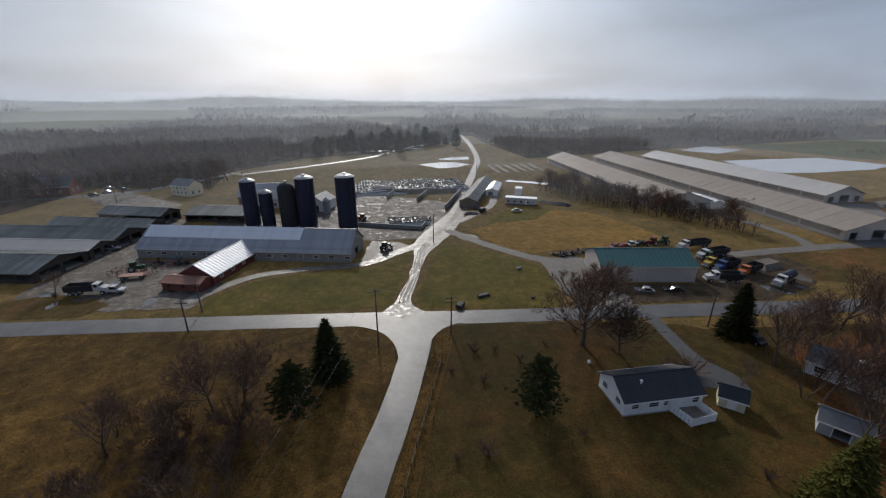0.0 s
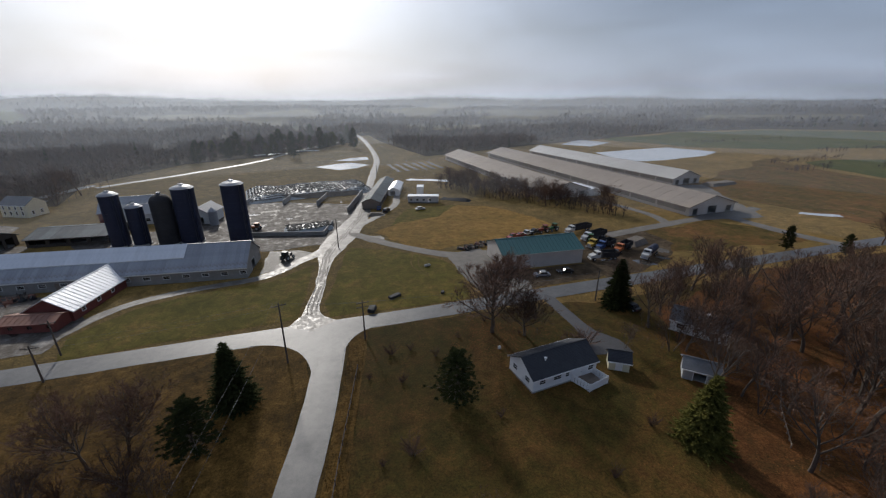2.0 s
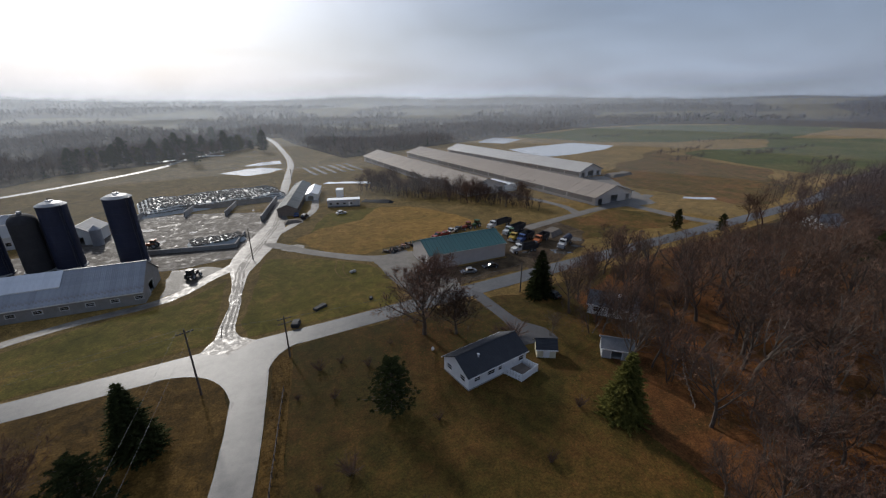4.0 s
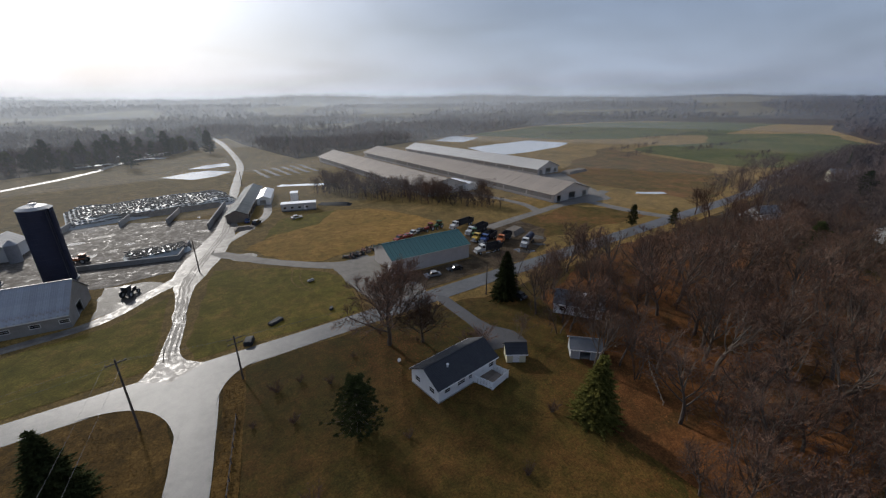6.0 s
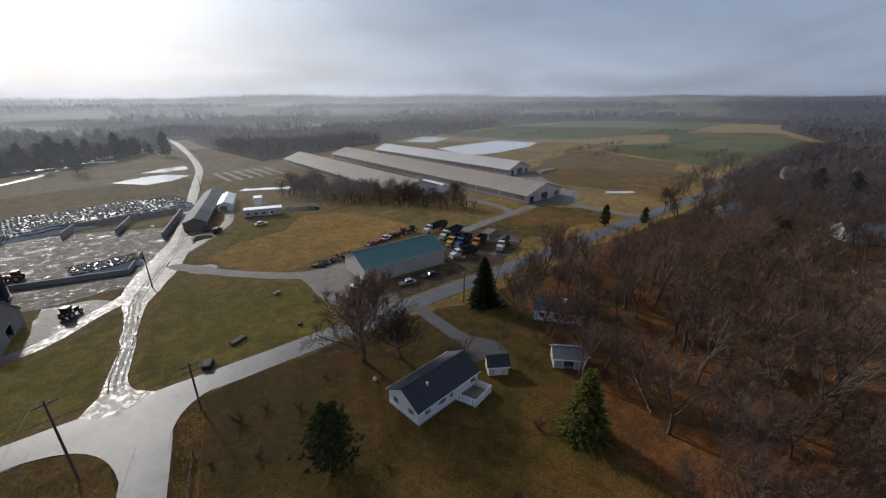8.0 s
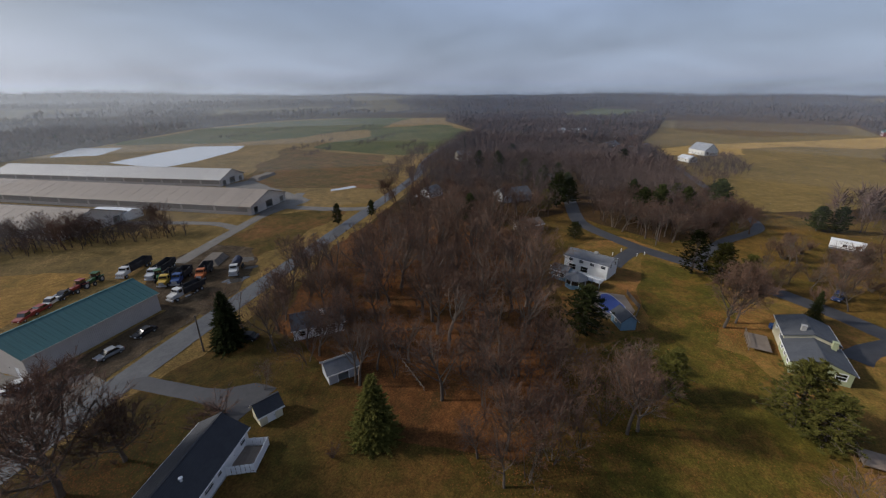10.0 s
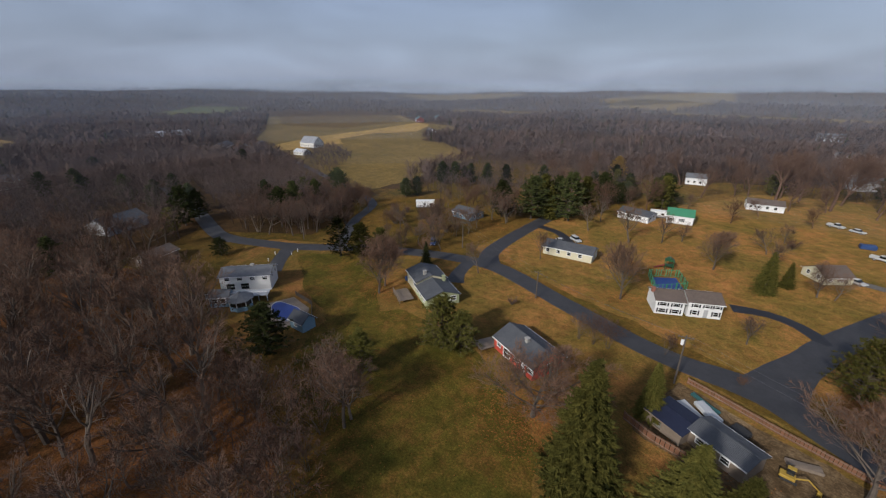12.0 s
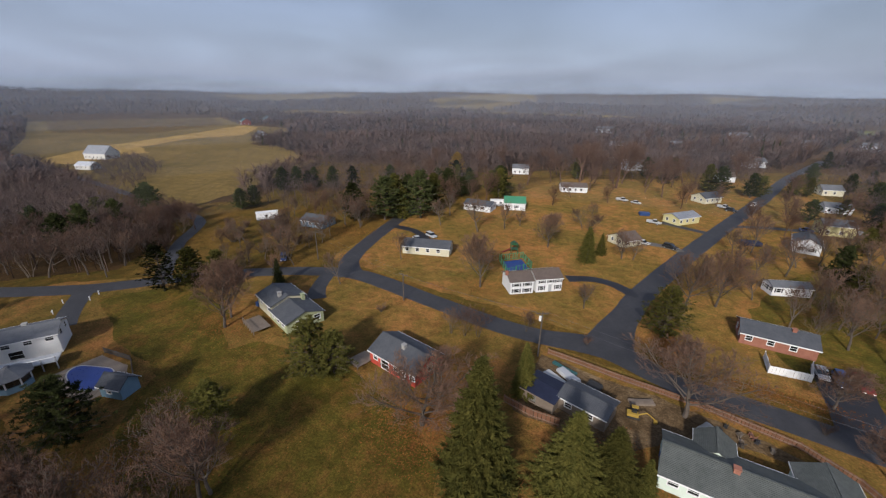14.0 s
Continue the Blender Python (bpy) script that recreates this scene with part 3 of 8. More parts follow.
# yards
patch("farm_yard", "wet muddy farmyard with puddles", "yard", [(-100, 76), (-57, 79), (-57, 92), (-68, 106), (-90, 108), (-98, 130), (-100, 150), (-112, 152), (-118, 175), (-160, 200), (-175, 190), (-120, 150), (-104, 122), (-104, 92)], "yard_mud", 0.012, 0.6)
patch("bunker_yard", "wet muddy concrete yard before the silage bunkers", "yard", [(-42, 196), (-20, 190), (4, 180), (10, 205), (15, 190), (9, 165), (4, 140), (-6, 128), (-24, 126), (-40, 128), (-76, 132), (-90, 150), (-60, 160), (-45, 175)], "yard_mud", 0.008, 0.6)
patch("barn_mud", "dark trodden mud beside the long barn", "ground", [(-24, 107), (-8, 119), (-14, 124), (-24, 126)], "mud", 0.012, 0.6)
patch("gravel_yard", "wet gravel yard round the green-roofed barn", "yard", [(29, 109), (40.5, 112), (41, 92), (45, 86), (44, 80.5), (31, 79), (29, 95)], "gravel", 0.012, 0.5)
patch("truck_yard", "dark muddy gravel yard with parked trucks", "yard", [(66, 106), (90, 117), (104, 116), (104, 100), (92, 90), (78, 83), (66, 83)], "dirt_brown", 0.008, 0.8)
patch("barn_apron", "pale gravel apron before the long barns", "yard", [(134, 127), (150, 118), (165, 118), (174, 136), (196, 178), (180, 180), (166, 168), (162, 130)], "gravel", 0.010, 0.8)

patch("barn_verge", "dark trodden dirt strip beside the barn wall", "ground", [(42, 93), (66, 92.4), (70, 86), (64, 83), (44, 82)], "dirt_brown", 0.004, 0.5)
patch("yard_island", "rough grass island in the farmyard", "lawn", [(-98.3, 74.6), (-102.9, 82.1), (-94.8, 86.3), (-82, 83.9), (-76.5, 80.4), (-78.8, 75.4), (-94, 74.6)], "lawn_brown", 0.016, 0.4)
ribbon("tyre_track", "pale curved tyre track across the lawn", "track", [(19.3, 113.0), (17.2, 104.7), (18.5, 98.2), (20.6, 95.4)], 0.32, "field_straw", 0.012, 0.1, 0.8, 0.0)
ribbon("tyre_track", "pale curved tyre track across the lawn", "track", [(21.4, 111.7), (19.4, 105.3), (19.5, 99.4), (20.8, 96.3)], 0.32, "field_straw", 0.014, 0.1, 0.8, 0.0)
ry = random.Random(9)
for area, n in (([(-42, 192), (2, 178), (4, 145), (-30, 150), (-44, 170)], 16), ([(-98, 80), (-60, 82), (-62, 104), (-98, 108)], 16), ([(-8, 128), (4, 140), (10, 165), (2, 168), (-12, 150)], 9), ([(68, 100), (88, 112), (96, 104), (80, 88)], 6)):
    xs, ys = [p[0] for p in area], [p[1] for p in area]
    for k in range(n):
        px, py, pr = ry.uniform(min(xs), max(xs)), ry.uniform(min(ys), max(ys)), ry.uniform(1.2, 4.2)
        wet_spot = k % 3 == 0
        st, ang = ry.uniform(0.3, 0.8), ry.uniform(0, 3.14)
        ring = []
        for q in range(16):
            a = math.pi * 2 * q / 16
            rr = pr * (1 + 0.45 * noise.noise(Vector((math.cos(a) * 1.6 + px, math.sin(a) * 1.6, py))))
            ex, ey = rr * math.cos(a), rr * st * math.sin(a)
            ring.append((px + ex * math.cos(ang) - ey * math.sin(ang), py + ex * math.sin(ang) + ey * math.cos(ang)))
        patch("puddle" if wet_spot else "mud_patch", "shallow muddy puddle in the yard" if wet_spot else "dark churned mud in the yard", "puddle" if wet_spot else "mud", ring, "water" if wet_spot else "mud", 0.014 + 0.0004 * k, 0.15, 0.8)
# roads
ribbon("road_main", "wet grey asphalt country road", "road", [(-420, 52), (-180, 64), (-93, 70), (-45, 73), (-17, 74.5), (11.5, 75.9), (41.6, 77.9), (64, 79.3), (97, 81), (145, 83.6), (183, 85.5), (212, 87.2), (240, 90), (275, 98), (330, 106), (420, 112)], 5.6, "wet_asphalt", 0.03)
ribbon("road_side", "wet grey asphalt side road", "road", [(-4.9, 74, 7), (-5.0, 66, 5.6), (-6.2, 53.5, 5.2), (-7.6, 43.7, 5.2), (-9.3, 34.4, 5.2), (-13, 8, 5.2), (-22, -14, 5.2), (-42, -38, 5.2), (-70, -50, 5.2)], 5.2, "wet_asphalt", 0.034)
def flare(p0, ctrl, p1, inner, z):
    """The rounded corner where two roads meet, fanned out from a point inside the crossing."""
    pts = [((1 - t) ** 2 * p0[0] + 2 * t * (1 - t) * ctrl[0] + t * t * p1[0], (1 - t) ** 2 * p0[1] + 2 * t * (1 - t) * ctrl[1] + t * t * p1[1], z) for t in [i / 12 for i in range(13)]]
    bm = bmesh.new()
    hub = bm.verts.new((inner[0], inner[1], z + 0.004))
    vs = [bm.verts.new(p) for p in pts]
    for u, w in zip(vs, vs[1:]):
        bm.faces.new((hub, u, w))
    bm.normal_update()
    for fc in bm.faces:
        if fc.normal.z < 0:
            fc.normal_flip()
    tagged(part("road_corner", bm, "wet_asphalt"), "wet asphalt flare at the crossroads", "road", kind="structure")


flare((-21, 71.8), (-9.0, 71.6), (-7.9, 59), (-5, 73), 0.088)
flare((5, 73.2), (-2.6, 72), (-3.0, 61), (-5, 73), 0.092)
ribbon("farm_drive", "muddy gravel farm drive, wet and shining", "track", [(-8.6, 74.5, 15), (-9.0, 76.8, 12), (-9.1, 78.0, 9), (-9.2, 79.4, 6.9), (-9.2, 81.4, 4.4), (-9.1, 85.6, 3.1), (-8.2, 93.5, 2.5), (-7.4, 102.8, 2.7), (-6.9, 111.4, 3.6), (-6.1, 118.8, 6.1), (-4.2, 127, 9), (0.5, 142, 9.5), (6.5, 163, 7), (9, 185, 5), (13, 214, 4.4), (19.8, 262, 4.4), (27.8, 326, 4.4), (29.3, 420, 4.6), (26, 540, 6), (10, 700, 7)], 5, "mud_gravel", 0.03, 0.5)
for side in (-0.9, 0.0, 0.95):
    ribbon("wheel_rut", "dark muddy rut along the farm drive", "rut", [(x + side, y) for x, y in ((-9.2, 81.4), (-9.1, 85.6), (-8.2, 93.5), (-7.4, 102.8), (-6.9, 111.4), (-6.1, 118.8), (-3, 130), (1, 143), (6.5, 163), (9, 185), (13, 214))], 0.34 if side else 0.7, "mud", 0.086, 0.5, 1.0, 0.0)
ribbon("barn_drive", "pale wet gravel drive past the long barn", "track", [(-5, 124, 6), (-13, 116, 3.4), (-22.7, 105.5, 3.2), (-40.4, 101, 3.0), (-51.9, 95.3, 3.0), (-60, 82, 3.4)], 3.2, "mud_gravel", 0.026, 0.25)
ribbon("green_barn_drive", "wet gravel drive to the green-roofed barn", "track", [(0, 138, 6), (6, 132, 4.2), (15.3, 121, 4.0), (28.8, 109.5, 4.6), (42, 106, 8)], 4.2, "gravel", 0.027, 0.3)
ribbon("long_barn_drive", "gravel drive to the long barns", "track", [(88, 113), (104, 116.5), (118, 119), (135, 122), (152, 122), (175, 130)], 4.4, "gravel", 0.024, 0.3)
ribbon("long_barn_fork", "gravel drive from the road to the long barns", "track", [(157.6, 84), (153, 96), (151, 108), (150, 122)], 5.5, "gravel", 0.028, 0.3)
ribbon("hedge_drive", "gravel track between hedge and barns", "track", [(119, 119), (122, 132), (118, 152), (111, 178), (100, 230)], 4.0, "gravel", 0.022, 0.3)
ribbon("trailer_track", "muddy track to the mobile home", "track", [(6, 148), (14, 160), (22, 175), (25, 190), (30, 215)], 3.2, "mud_gravel", 0.02, 0.4)
ribbon("river_lane", "pale wet lane beyond the fields", "track", [(-130, 252), (-95, 290), (-60, 340), (-40, 400), (20, 520)], 5, "mud_gravel", 0.02, 0.5)
ribbon("far_road", "wet lane on the far side of the farm", "road", [(-330, 130), (-230, 170), (-170, 195), (-150, 215), (-135, 260)], 6, "wet_asphalt", 0.02, 0.3)
ribbon("house_driveway", "asphalt driveway beside the ranch house", "driveway", [(45.3, 78, 3.2), (45.5, 68, 3.0), (45.8, 60, 3.8), (46.4, 56, 8), (46.0, 52.5, 8.5)], 3.2, "asphalt", 0.026, 0.15)
ribbon("village_road", "dark asphalt village road", "road", [(260, 10), (200, 2), (172, 0), (157.5, -2.5), (142.4, -12.8), (133, -21.5), (122, -35.5), (107, -49.8), (96, -57.3), (84, -62, 6), (61, -60.6), (43, -59.4), (33, -60.1), (20.6, -63, 7), (8, -59), (-4.6, -58.7), (-30, -57), (-70, -50)], 5.6, "asphalt", 0.026, 0.12)
ribbon("village_road_north", "dark asphalt village road", "road", [(86, -60.5, 7), (93, -66, 6), (98.5, -77.5, 5.6), (105.5, -100, 5.6), (112, -125, 5.6)], 5.6, "asphalt", 0.03, 0.12)
ribbon("village_road_south", "dark asphalt village road", "road", [(20.3, -60, 11), (20.0, -72, 7.5), (19, -80, 6.3), (17, -94, 6), (8, -131.6, 6), (-5, -180, 6), (-20, -235, 6), (-39, -309, 6), (-75, -420, 6)], 6, "asphalt", 0.034, 0.12)
ribbon("hill_road", "asphalt lane up the hillside", "road", [(128, -32, 4), (150, -47, 4), (170, -64.5, 4), (200, -67, 4), (245, -69, 4), (345, -70, 4), (430, -60, 4)], 4, "asphalt", 0.022, 0.2)

# ---- buildings ----
def wall_with_holes(bm, length, height, thick, holes):
    """An upright wall along x from 0 to length, its outer face at y = 0 and holes (x0, x1, z0, z1) right through."""
    xs = sorted({0.0, length, *[h[0] for h in holes], *[h[1] for h in holes]})
    zs = sorted({0.0, height, *[h[2] for h in holes], *[h[3] for h in holes]})
    for x0, x1 in zip(xs, xs[1:]):
        for z0, z1 in zip(zs, zs[1:]):
            if not any(h[0] < (x0 + x1) / 2 < h[1] and h[2] < (z0 + z1) / 2 < h[3] for h in holes):
                box(bm, x0, x1, 0, thick, z0, z1)
    bmesh.ops.remove_doubles(bm, verts=bm.verts[:], dist=0.001)


def window(parent, m, w, h, frame_mat="trim_white", shutters=None):
    """A framed window set in an opening; m places its lower left corner on the wall's outer face."""
    fr = part("window", boxes((-0.09, 0.03, -0.04, 0.1, -0.09, h + 0.09), (w - 0.03, w + 0.09, -0.04, 0.1, -0.09, h + 0.09), (0.03, w - 0.03, -0.04, 0.1, h - 0.03, h + 0.09),
                              (0.03, w - 0.03, -0.06, 0.1, -0.09, 0.03), (0.03, w - 0.03, 0.0, 0.06, h / 2 - 0.025, h / 2 + 0.025)), frame_mat, parent)
    fr.matrix_local = m
    part("pane", boxes((0.03, w - 0.03, 0.05, 0.07, 0.03, h - 0.03)), "glass", fr)
    if shutters:
        for x0 in (-0.42, w + 0.1):
            part("shutter", boxes((x0, x0 + 0.32, -0.03, -0.004, -0.05, h + 0.05)), shutters, fr)
    return fr


def wall_frame(side, L, W):
    """Pose of a wall's lower left outer corner, seen from outside; s: front (-y), b: back (+y), w: -x end, e: +x end."""
    return {"s": pose(-L / 2, -W / 2, 0), "e": pose(L / 2, -W / 2, 0, 0, 0, 90), "b": pose(L / 2, W / 2, 0, 0, 0, 180), "w": pose(-L / 2, W / 2, 0, 0, 0, 270)}[side]


def gable_house(name, label, category, x, y, turn, L, W, eave, ridge, wall_mat, roof_mat, openings=(), over=0.35, chimney=None, group="",
                panels=0.0, base=0.0, shutters=None, off=0.0, trim="trim_white", end_over=0.3):
    """A house or barn with its ridge along x. openings: (side, at, sill, width, height, what). off: ridge set towards +y."""
    h = thing(name, label, category, x, y, turn, 0, group)
    T = 0.22
    lens = {"s": L, "b": L, "e": W - 2 * T, "w": W - 2 * T}
    for side, word in (("s", "wall"), ("b", "wall"), ("e", "wall"), ("w", "wall")):
        bm = bmesh.new()
        inset = T if side in "ew" else 0
        holes = [(o[1] - inset, o[1] + o[3] - inset, o[2], o[2] + o[4]) for o in openings if o[0] == side]
        wall_with_holes(bm, lens[side], eave, T, holes)
        if side in "ew":
            c = W / 2 + (off if side == "e" else -off) - T
            prism(bm, [(-T, 0, eave), (W - T, 0, eave), (c, 0, ridge)], (0, T, 0))
            bmesh.ops.remove_doubles(bm, verts=bm.verts[:], dist=0.001)
        w = part(word, bm, wall_mat, h)
        w.matrix_local = wall_frame(side, L, W) @ pose(inset, 0, 0)
    if base:
        part("foundation", boxes((-L / 2 - 0.03, L / 2 + 0.03, -W / 2 - 0.03, W / 2 + 0.03, 0, base)), "concrete", h)
    part("floor_slab", boxes((-L / 2 + T, L / 2 - T, -W / 2 + T, W / 2 - T, 0.0, 0.08)), "concrete", h)
    # the two roof slopes
    for s in (-1, 1):
        run = W / 2 - s * off if s > 0 else W / 2 + off
        rise = ridge - eave
        k = rise / run
        y_e, z_e = s * (W / 2 + over), eave - k * over + 0.06
        yr, zr = off, ridge + 0.06
        t = 0.14
        if panels:
            n = max(1, int(round((L + 2 * end_over) / panels)))
            wdt = (L + 2 * end_over) / n
            bm = bmesh.new()
            prism(bm, [(0.0, yr, zr), (0.0, y_e, z_e), (0.0, y_e, z_e + t), (0.0, yr, zr + t)], (wdt - 0.02, 0, 0))
            prism(bm, [(0.0, yr, zr + t), (0.0, y_e, z_e + t), (0.0, y_e, z_e + t + 0.05), (0.0, yr, zr + t + 0.05)], (0.07, 0, 0))
            bmesh.ops.recalc_face_normals(bm, faces=bm.faces[:])
            first = part("roof_panel", bm, roof_mat, h)
            first.location.x = -L / 2 - end_over
            for i in range(1, n):
                o = link_part("roof_panel", first.data, None, h)
                o.location.x = -L / 2 - end_over + i * wdt
        else:
            bm = bmesh.new()
            prism(bm, [(-L / 2 - end_over, yr, zr), (-L / 2 - end_over, y_e, z_e), (-L / 2 - end_over, y_e, z_e + t), (-L / 2 - end_over, yr, zr + t)], (L + 2 * end_over, 0, 0))
            bmesh.ops.recalc_face_normals(bm, faces=bm.faces[:])
            part("roof", bm, roof_mat, h)
        if trim:
            part("fascia", boxes((-L / 2 - end_over, L / 2 + end_over, min(y_e, y_e + s * 0.04), max(y_e, y_e + s * 0.04), z_e - 0.08, z_e + t + 0.004)), trim, h)
    part("ridge_cap", boxes((-L / 2 - end_over, L / 2 + end_over, off - 0.16, off + 0.16, ridge + 0.17, ridge + 0.235)), roof_mat, h)
    for side, at, sill, wd, ht, what in openings:
        m = wall_frame(side, L, W) @ pose(at, 0, sill)
        if what == "window":
            window(h, m, wd, ht, trim or "trim_white", shutters)
        elif what == "open":
            o = part("door_frame", boxes((-0.12, 0, -0.03, 0.2, 0, ht + 0.12), (wd, wd + 0.12, -0.03, 0.2, 0, ht + 0.12), (0, wd, -0.03, 0.2, ht, ht + 0.12)), trim or wall_mat, h)
            o.matrix_local = m
        else:
            o = part("door", boxes((0.02, wd - 0.02, 0.03, 0.09, 0.02, ht - 0.02)), what, h)
            o.matrix_local = m
            part("door_handle", boxes((wd - 0.2, wd - 0.14, 0.0, 0.028, ht * 0.45, ht * 0.52)), "wire_grey", o)
    for cx, cy, hgt, cm in chimney or ():
        zz = ridge - abs(cy - off) * (ridge - eave) / (W / 2) - 0.1
        part("chimney", boxes((cx - 0.35, cx + 0.35, cy - 0.35, cy + 0.35, zz, ridge + hgt), (cx - 0.42, cx + 0.42, cy - 0.42, cy + 0.42, ridge + hgt, ridge + hgt + 0.12)), cm, h)
    return h


def row(side, n, first, gap, sill, w, h, what="window"):
    return [(side, first + i * gap, sill, w, h, what) for i in range(n)]


# farm: long barns on the rise
def long_barn(label, x0, y0, x1, y1, W, eave, ridge, roof):
    L = math.hypot(x1 - x0, y1 - y0)
    turn = math.degrees(math.atan2(y1 - y0, x1 - x0))
    op = row("s", 12, 4, L / 12.3, 1.2, L / 12.3 - 1.0, 1.9, "barn_curtain") + row("b", 12, 4, L / 12.3, 1.2, L / 12.3 - 1.0, 1.9, "barn_curtain")
    op += [("w", W / 2 - 2.4, 0, 4.8, 3.4, "open"), ("w", 2.0, 0, 2.6, 2.8, "open"), ("w", W - 4.6, 0, 2.6, 2.8, "open")]
    return gable_house("dairy_barn", label, "barn", (x0 + x1) / 2, (y0 + y1) / 2, turn, L, W, eave, ridge, "barn_tan", roof, op, over=0.9,
                       panels=6.0, group="long dairy barns", trim="barn_tan", end_over=0.8)


long_barn("very long dairy barn with tan metal roof", 148, 127.5, 131.5, 317, 25.5, 3.8, 7.6, "roof_tan_metal")
long_barn("very long dairy barn with tan metal roof beside the hedge", 105, 168, 92.5, 311, 23.5, 3.8, 7.6, "roof_tan_metal")
long_barn("very long dairy barn with pale metal roof", 187, 181, 169, 322, 20.5, 3.8, 7.6, "roof_pale_metal")
gable_house("milk_house", "small pale-roofed annexe between the long barns", "shed", 119, 176, 95, 16, 8, 2.8, 3.8, "barn_white", "roof_silver", [("s", 5, 0, 2, 2.2, "open")], trim="barn_white")

# farm: green-roofed machine shed
gable_house("machine_shed", "tan metal machine shed with teal green roof", "barn", 53.3, 99.9, -0.5, 24.6, 12.6, 4.3, 6.9, "barn_tan", "roof_teal",
            [("w", 3.8, 0, 4.6, 3.6, "barn_tan"), ("w", 9.6, 0, 1.0, 2.1, "trim_white"), ("e", 4, 0, 4.6, 3.6, "open")], over=0.4, panels=1.2, trim="barn_tan")
# farm: old long barn, silver shed
gable_house("cow_barn", "old white block cow barn with silver metal roof", "barn", -58.4, 115.3, -3.6, 64.5, 14.6, 3.2, 7.9, "old_block", "galvanised",
            row("s", 14, 3, 4.6, 1.3, 1.6, 0.8) + [("e", 5, 0, 3.4, 2.8, "open"), ("s", 20.2, 0, 1.2, 2.2, "weathered_wood")], over=0.5, panels=1.1, trim="barn_white")
ub = thing("roof_sheets", "bright newer metal sheets along the cow barn's ridge", "roof", -66.2, 115.8, -3.6, 0)
bm = bmesh.new()
k_ = (7.9 - 3.2) / 7.3
prism(bm, [(-24, -0.1, 8.16), (-24, -4.0, 8.16 - 3.9 * k_), (-24, -4.0, 8.22 - 3.9 * k_), (-24, -0.1, 8.22)], (1.08, 0, 0))
bmesh.ops.recalc_face_normals(bm, faces=bm.faces[:])
first = part("sheet", bm, "roof_silver", ub)
for i in range(1, 44):
    link_part("sheet", first.data, None, ub).location.x = i * 1.1
part("edge_rail", boxes((-24, 24.3, -4.08, -4.0, 7.9 - 3.9 * k_, 8.2 - 3.9 * k_)), "roof_silver", ub)
gable_house("red_shed", "red wooden shed with bright silver metal roof", "barn", -61.2, 102.0, 80, 20, 9.6, 2.5, 5.2, "barn_red", "roof_silver",
            row("s", 3, 2.5, 4.5, 1.0, 1.0, 1.0) + [("e", 3, 0, 3, 2.4, "open")], over=0.5, panels=1.1, trim="trim_white")
gable_house("red_lean_to", "low red lean-to with rusty metal roof", "shed", -64.2, 90.4, -8, 10.4, 4.8, 2.0, 2.8, "barn_red", "roof_rust",
            row("s", 3, 1.6, 3.6, 0.8, 1.0, 0.8), over=0.4, panels=1.1, trim="barn_red")
# the second shed's wet sheen is put into its roof as a paler colour
for lab, x, y, L, W, e, r, tn, rm in (
        ("open cattle shed with dark grey ribbed roof", -127, 100.5, 46, 15.5, 2.9, 4.9, -2, "roof_grey_metal"), ("open cattle shed with pale wet metal roof", -127, 114.0, 47, 9, 2.9, 4.4, -3, "roof_pale_metal"),
        ("open cattle shed with dark grey ribbed roof", -130, 125.5, 54, 12, 3.0, 5.0, -4, "roof_grey_metal"), ("open cattle shed with grey metal roof", -121, 137.0, 38, 8.6, 3.0, 4.5, -5, "roof_grey_metal"),
        ("cattle shed with patched grey metal roof", -119, 150.5, 27, 9.5, 3.4, 5.2, -8, "roof_grey_metal"), ("low shed with wet grey roof", -88, 155, 23, 15, 2.8, 4.4, -2, "roof_grey_metal")):
    gable_house("cattle_shed", lab, "barn", x, y, tn, L, W, e, r, "old_boards", rm,
                row("s", int(L / 5), 0.8, L / int(L / 5), 0.9, L / int(L / 5) - 1.2, e - 1.4, "open") + [("e", 1.5, 0, W / 2 - 2, e - 0.4, "open"), ("e", W / 2 + 0.5, 0, W / 2 - 2, e - 0.4, "open")],
                over=0.7, panels=1.5, group="cattle sheds", trim="old_boards")
gable_house("red_barn", "dark red wooden barn with grey roof behind the silos", "barn", -82, 178, 8, 18, 12, 4.5, 9, "barn_red", "galvanised", row("s", 3, 2, 5, 1.5, 1.2, 1.2), panels=1.5, trim="barn_red")
gable_house("red_barn", "red wooden barn with dark roof beside the lane", "barn", -196, 196, 18, 20, 12, 4.5, 8.5, "barn_red", "shingle_slate", row("s", 4, 2, 4.5, 1.5, 1.2, 1.4) + row("e", 2, 2.5, 5, 1.5, 1.2, 1.4), trim="trim_white")
gable_house("farmhouse", "pale yellow farmhouse with grey roof beyond the sheds", "house", -128, 196, -20, 12, 8, 5.0, 7.6, "siding_cream", "shingle_grey", row("s", 4, 1.2, 2.7, 1, 1, 1.5) + row("s", 4, 1.2, 2.7, 3.2, 1, 1.4) + row("e", 2, 1.6, 3.4, 1, 1, 1.5))
gable_house("feed_shed", "small white feed shed with pale metal roof behind the silos", "shed", -53.0, 168.6, 80, 11, 8, 4.0, 6.4, "barn_white", "roof_pale_metal", [("w", 2.4, 0, 3, 2.8, "open")], panels=1.5, trim="barn_white")
gable_house("feed_store", "pale-roofed feed store behind the silos", "shed", -75.0, 172.6, 4, 22, 9, 4.2, 7.0, "barn_white", "roof_pale_metal", row("s", 4, 2, 5, 1.2, 1.4, 1.2), panels=1.5, trim="barn_white")
feed_bin = thing("feed_bin", "grey galvanised feed bin with conical roof", "bin", -48.7, 161.7, 0)
bm = bmesh.new()
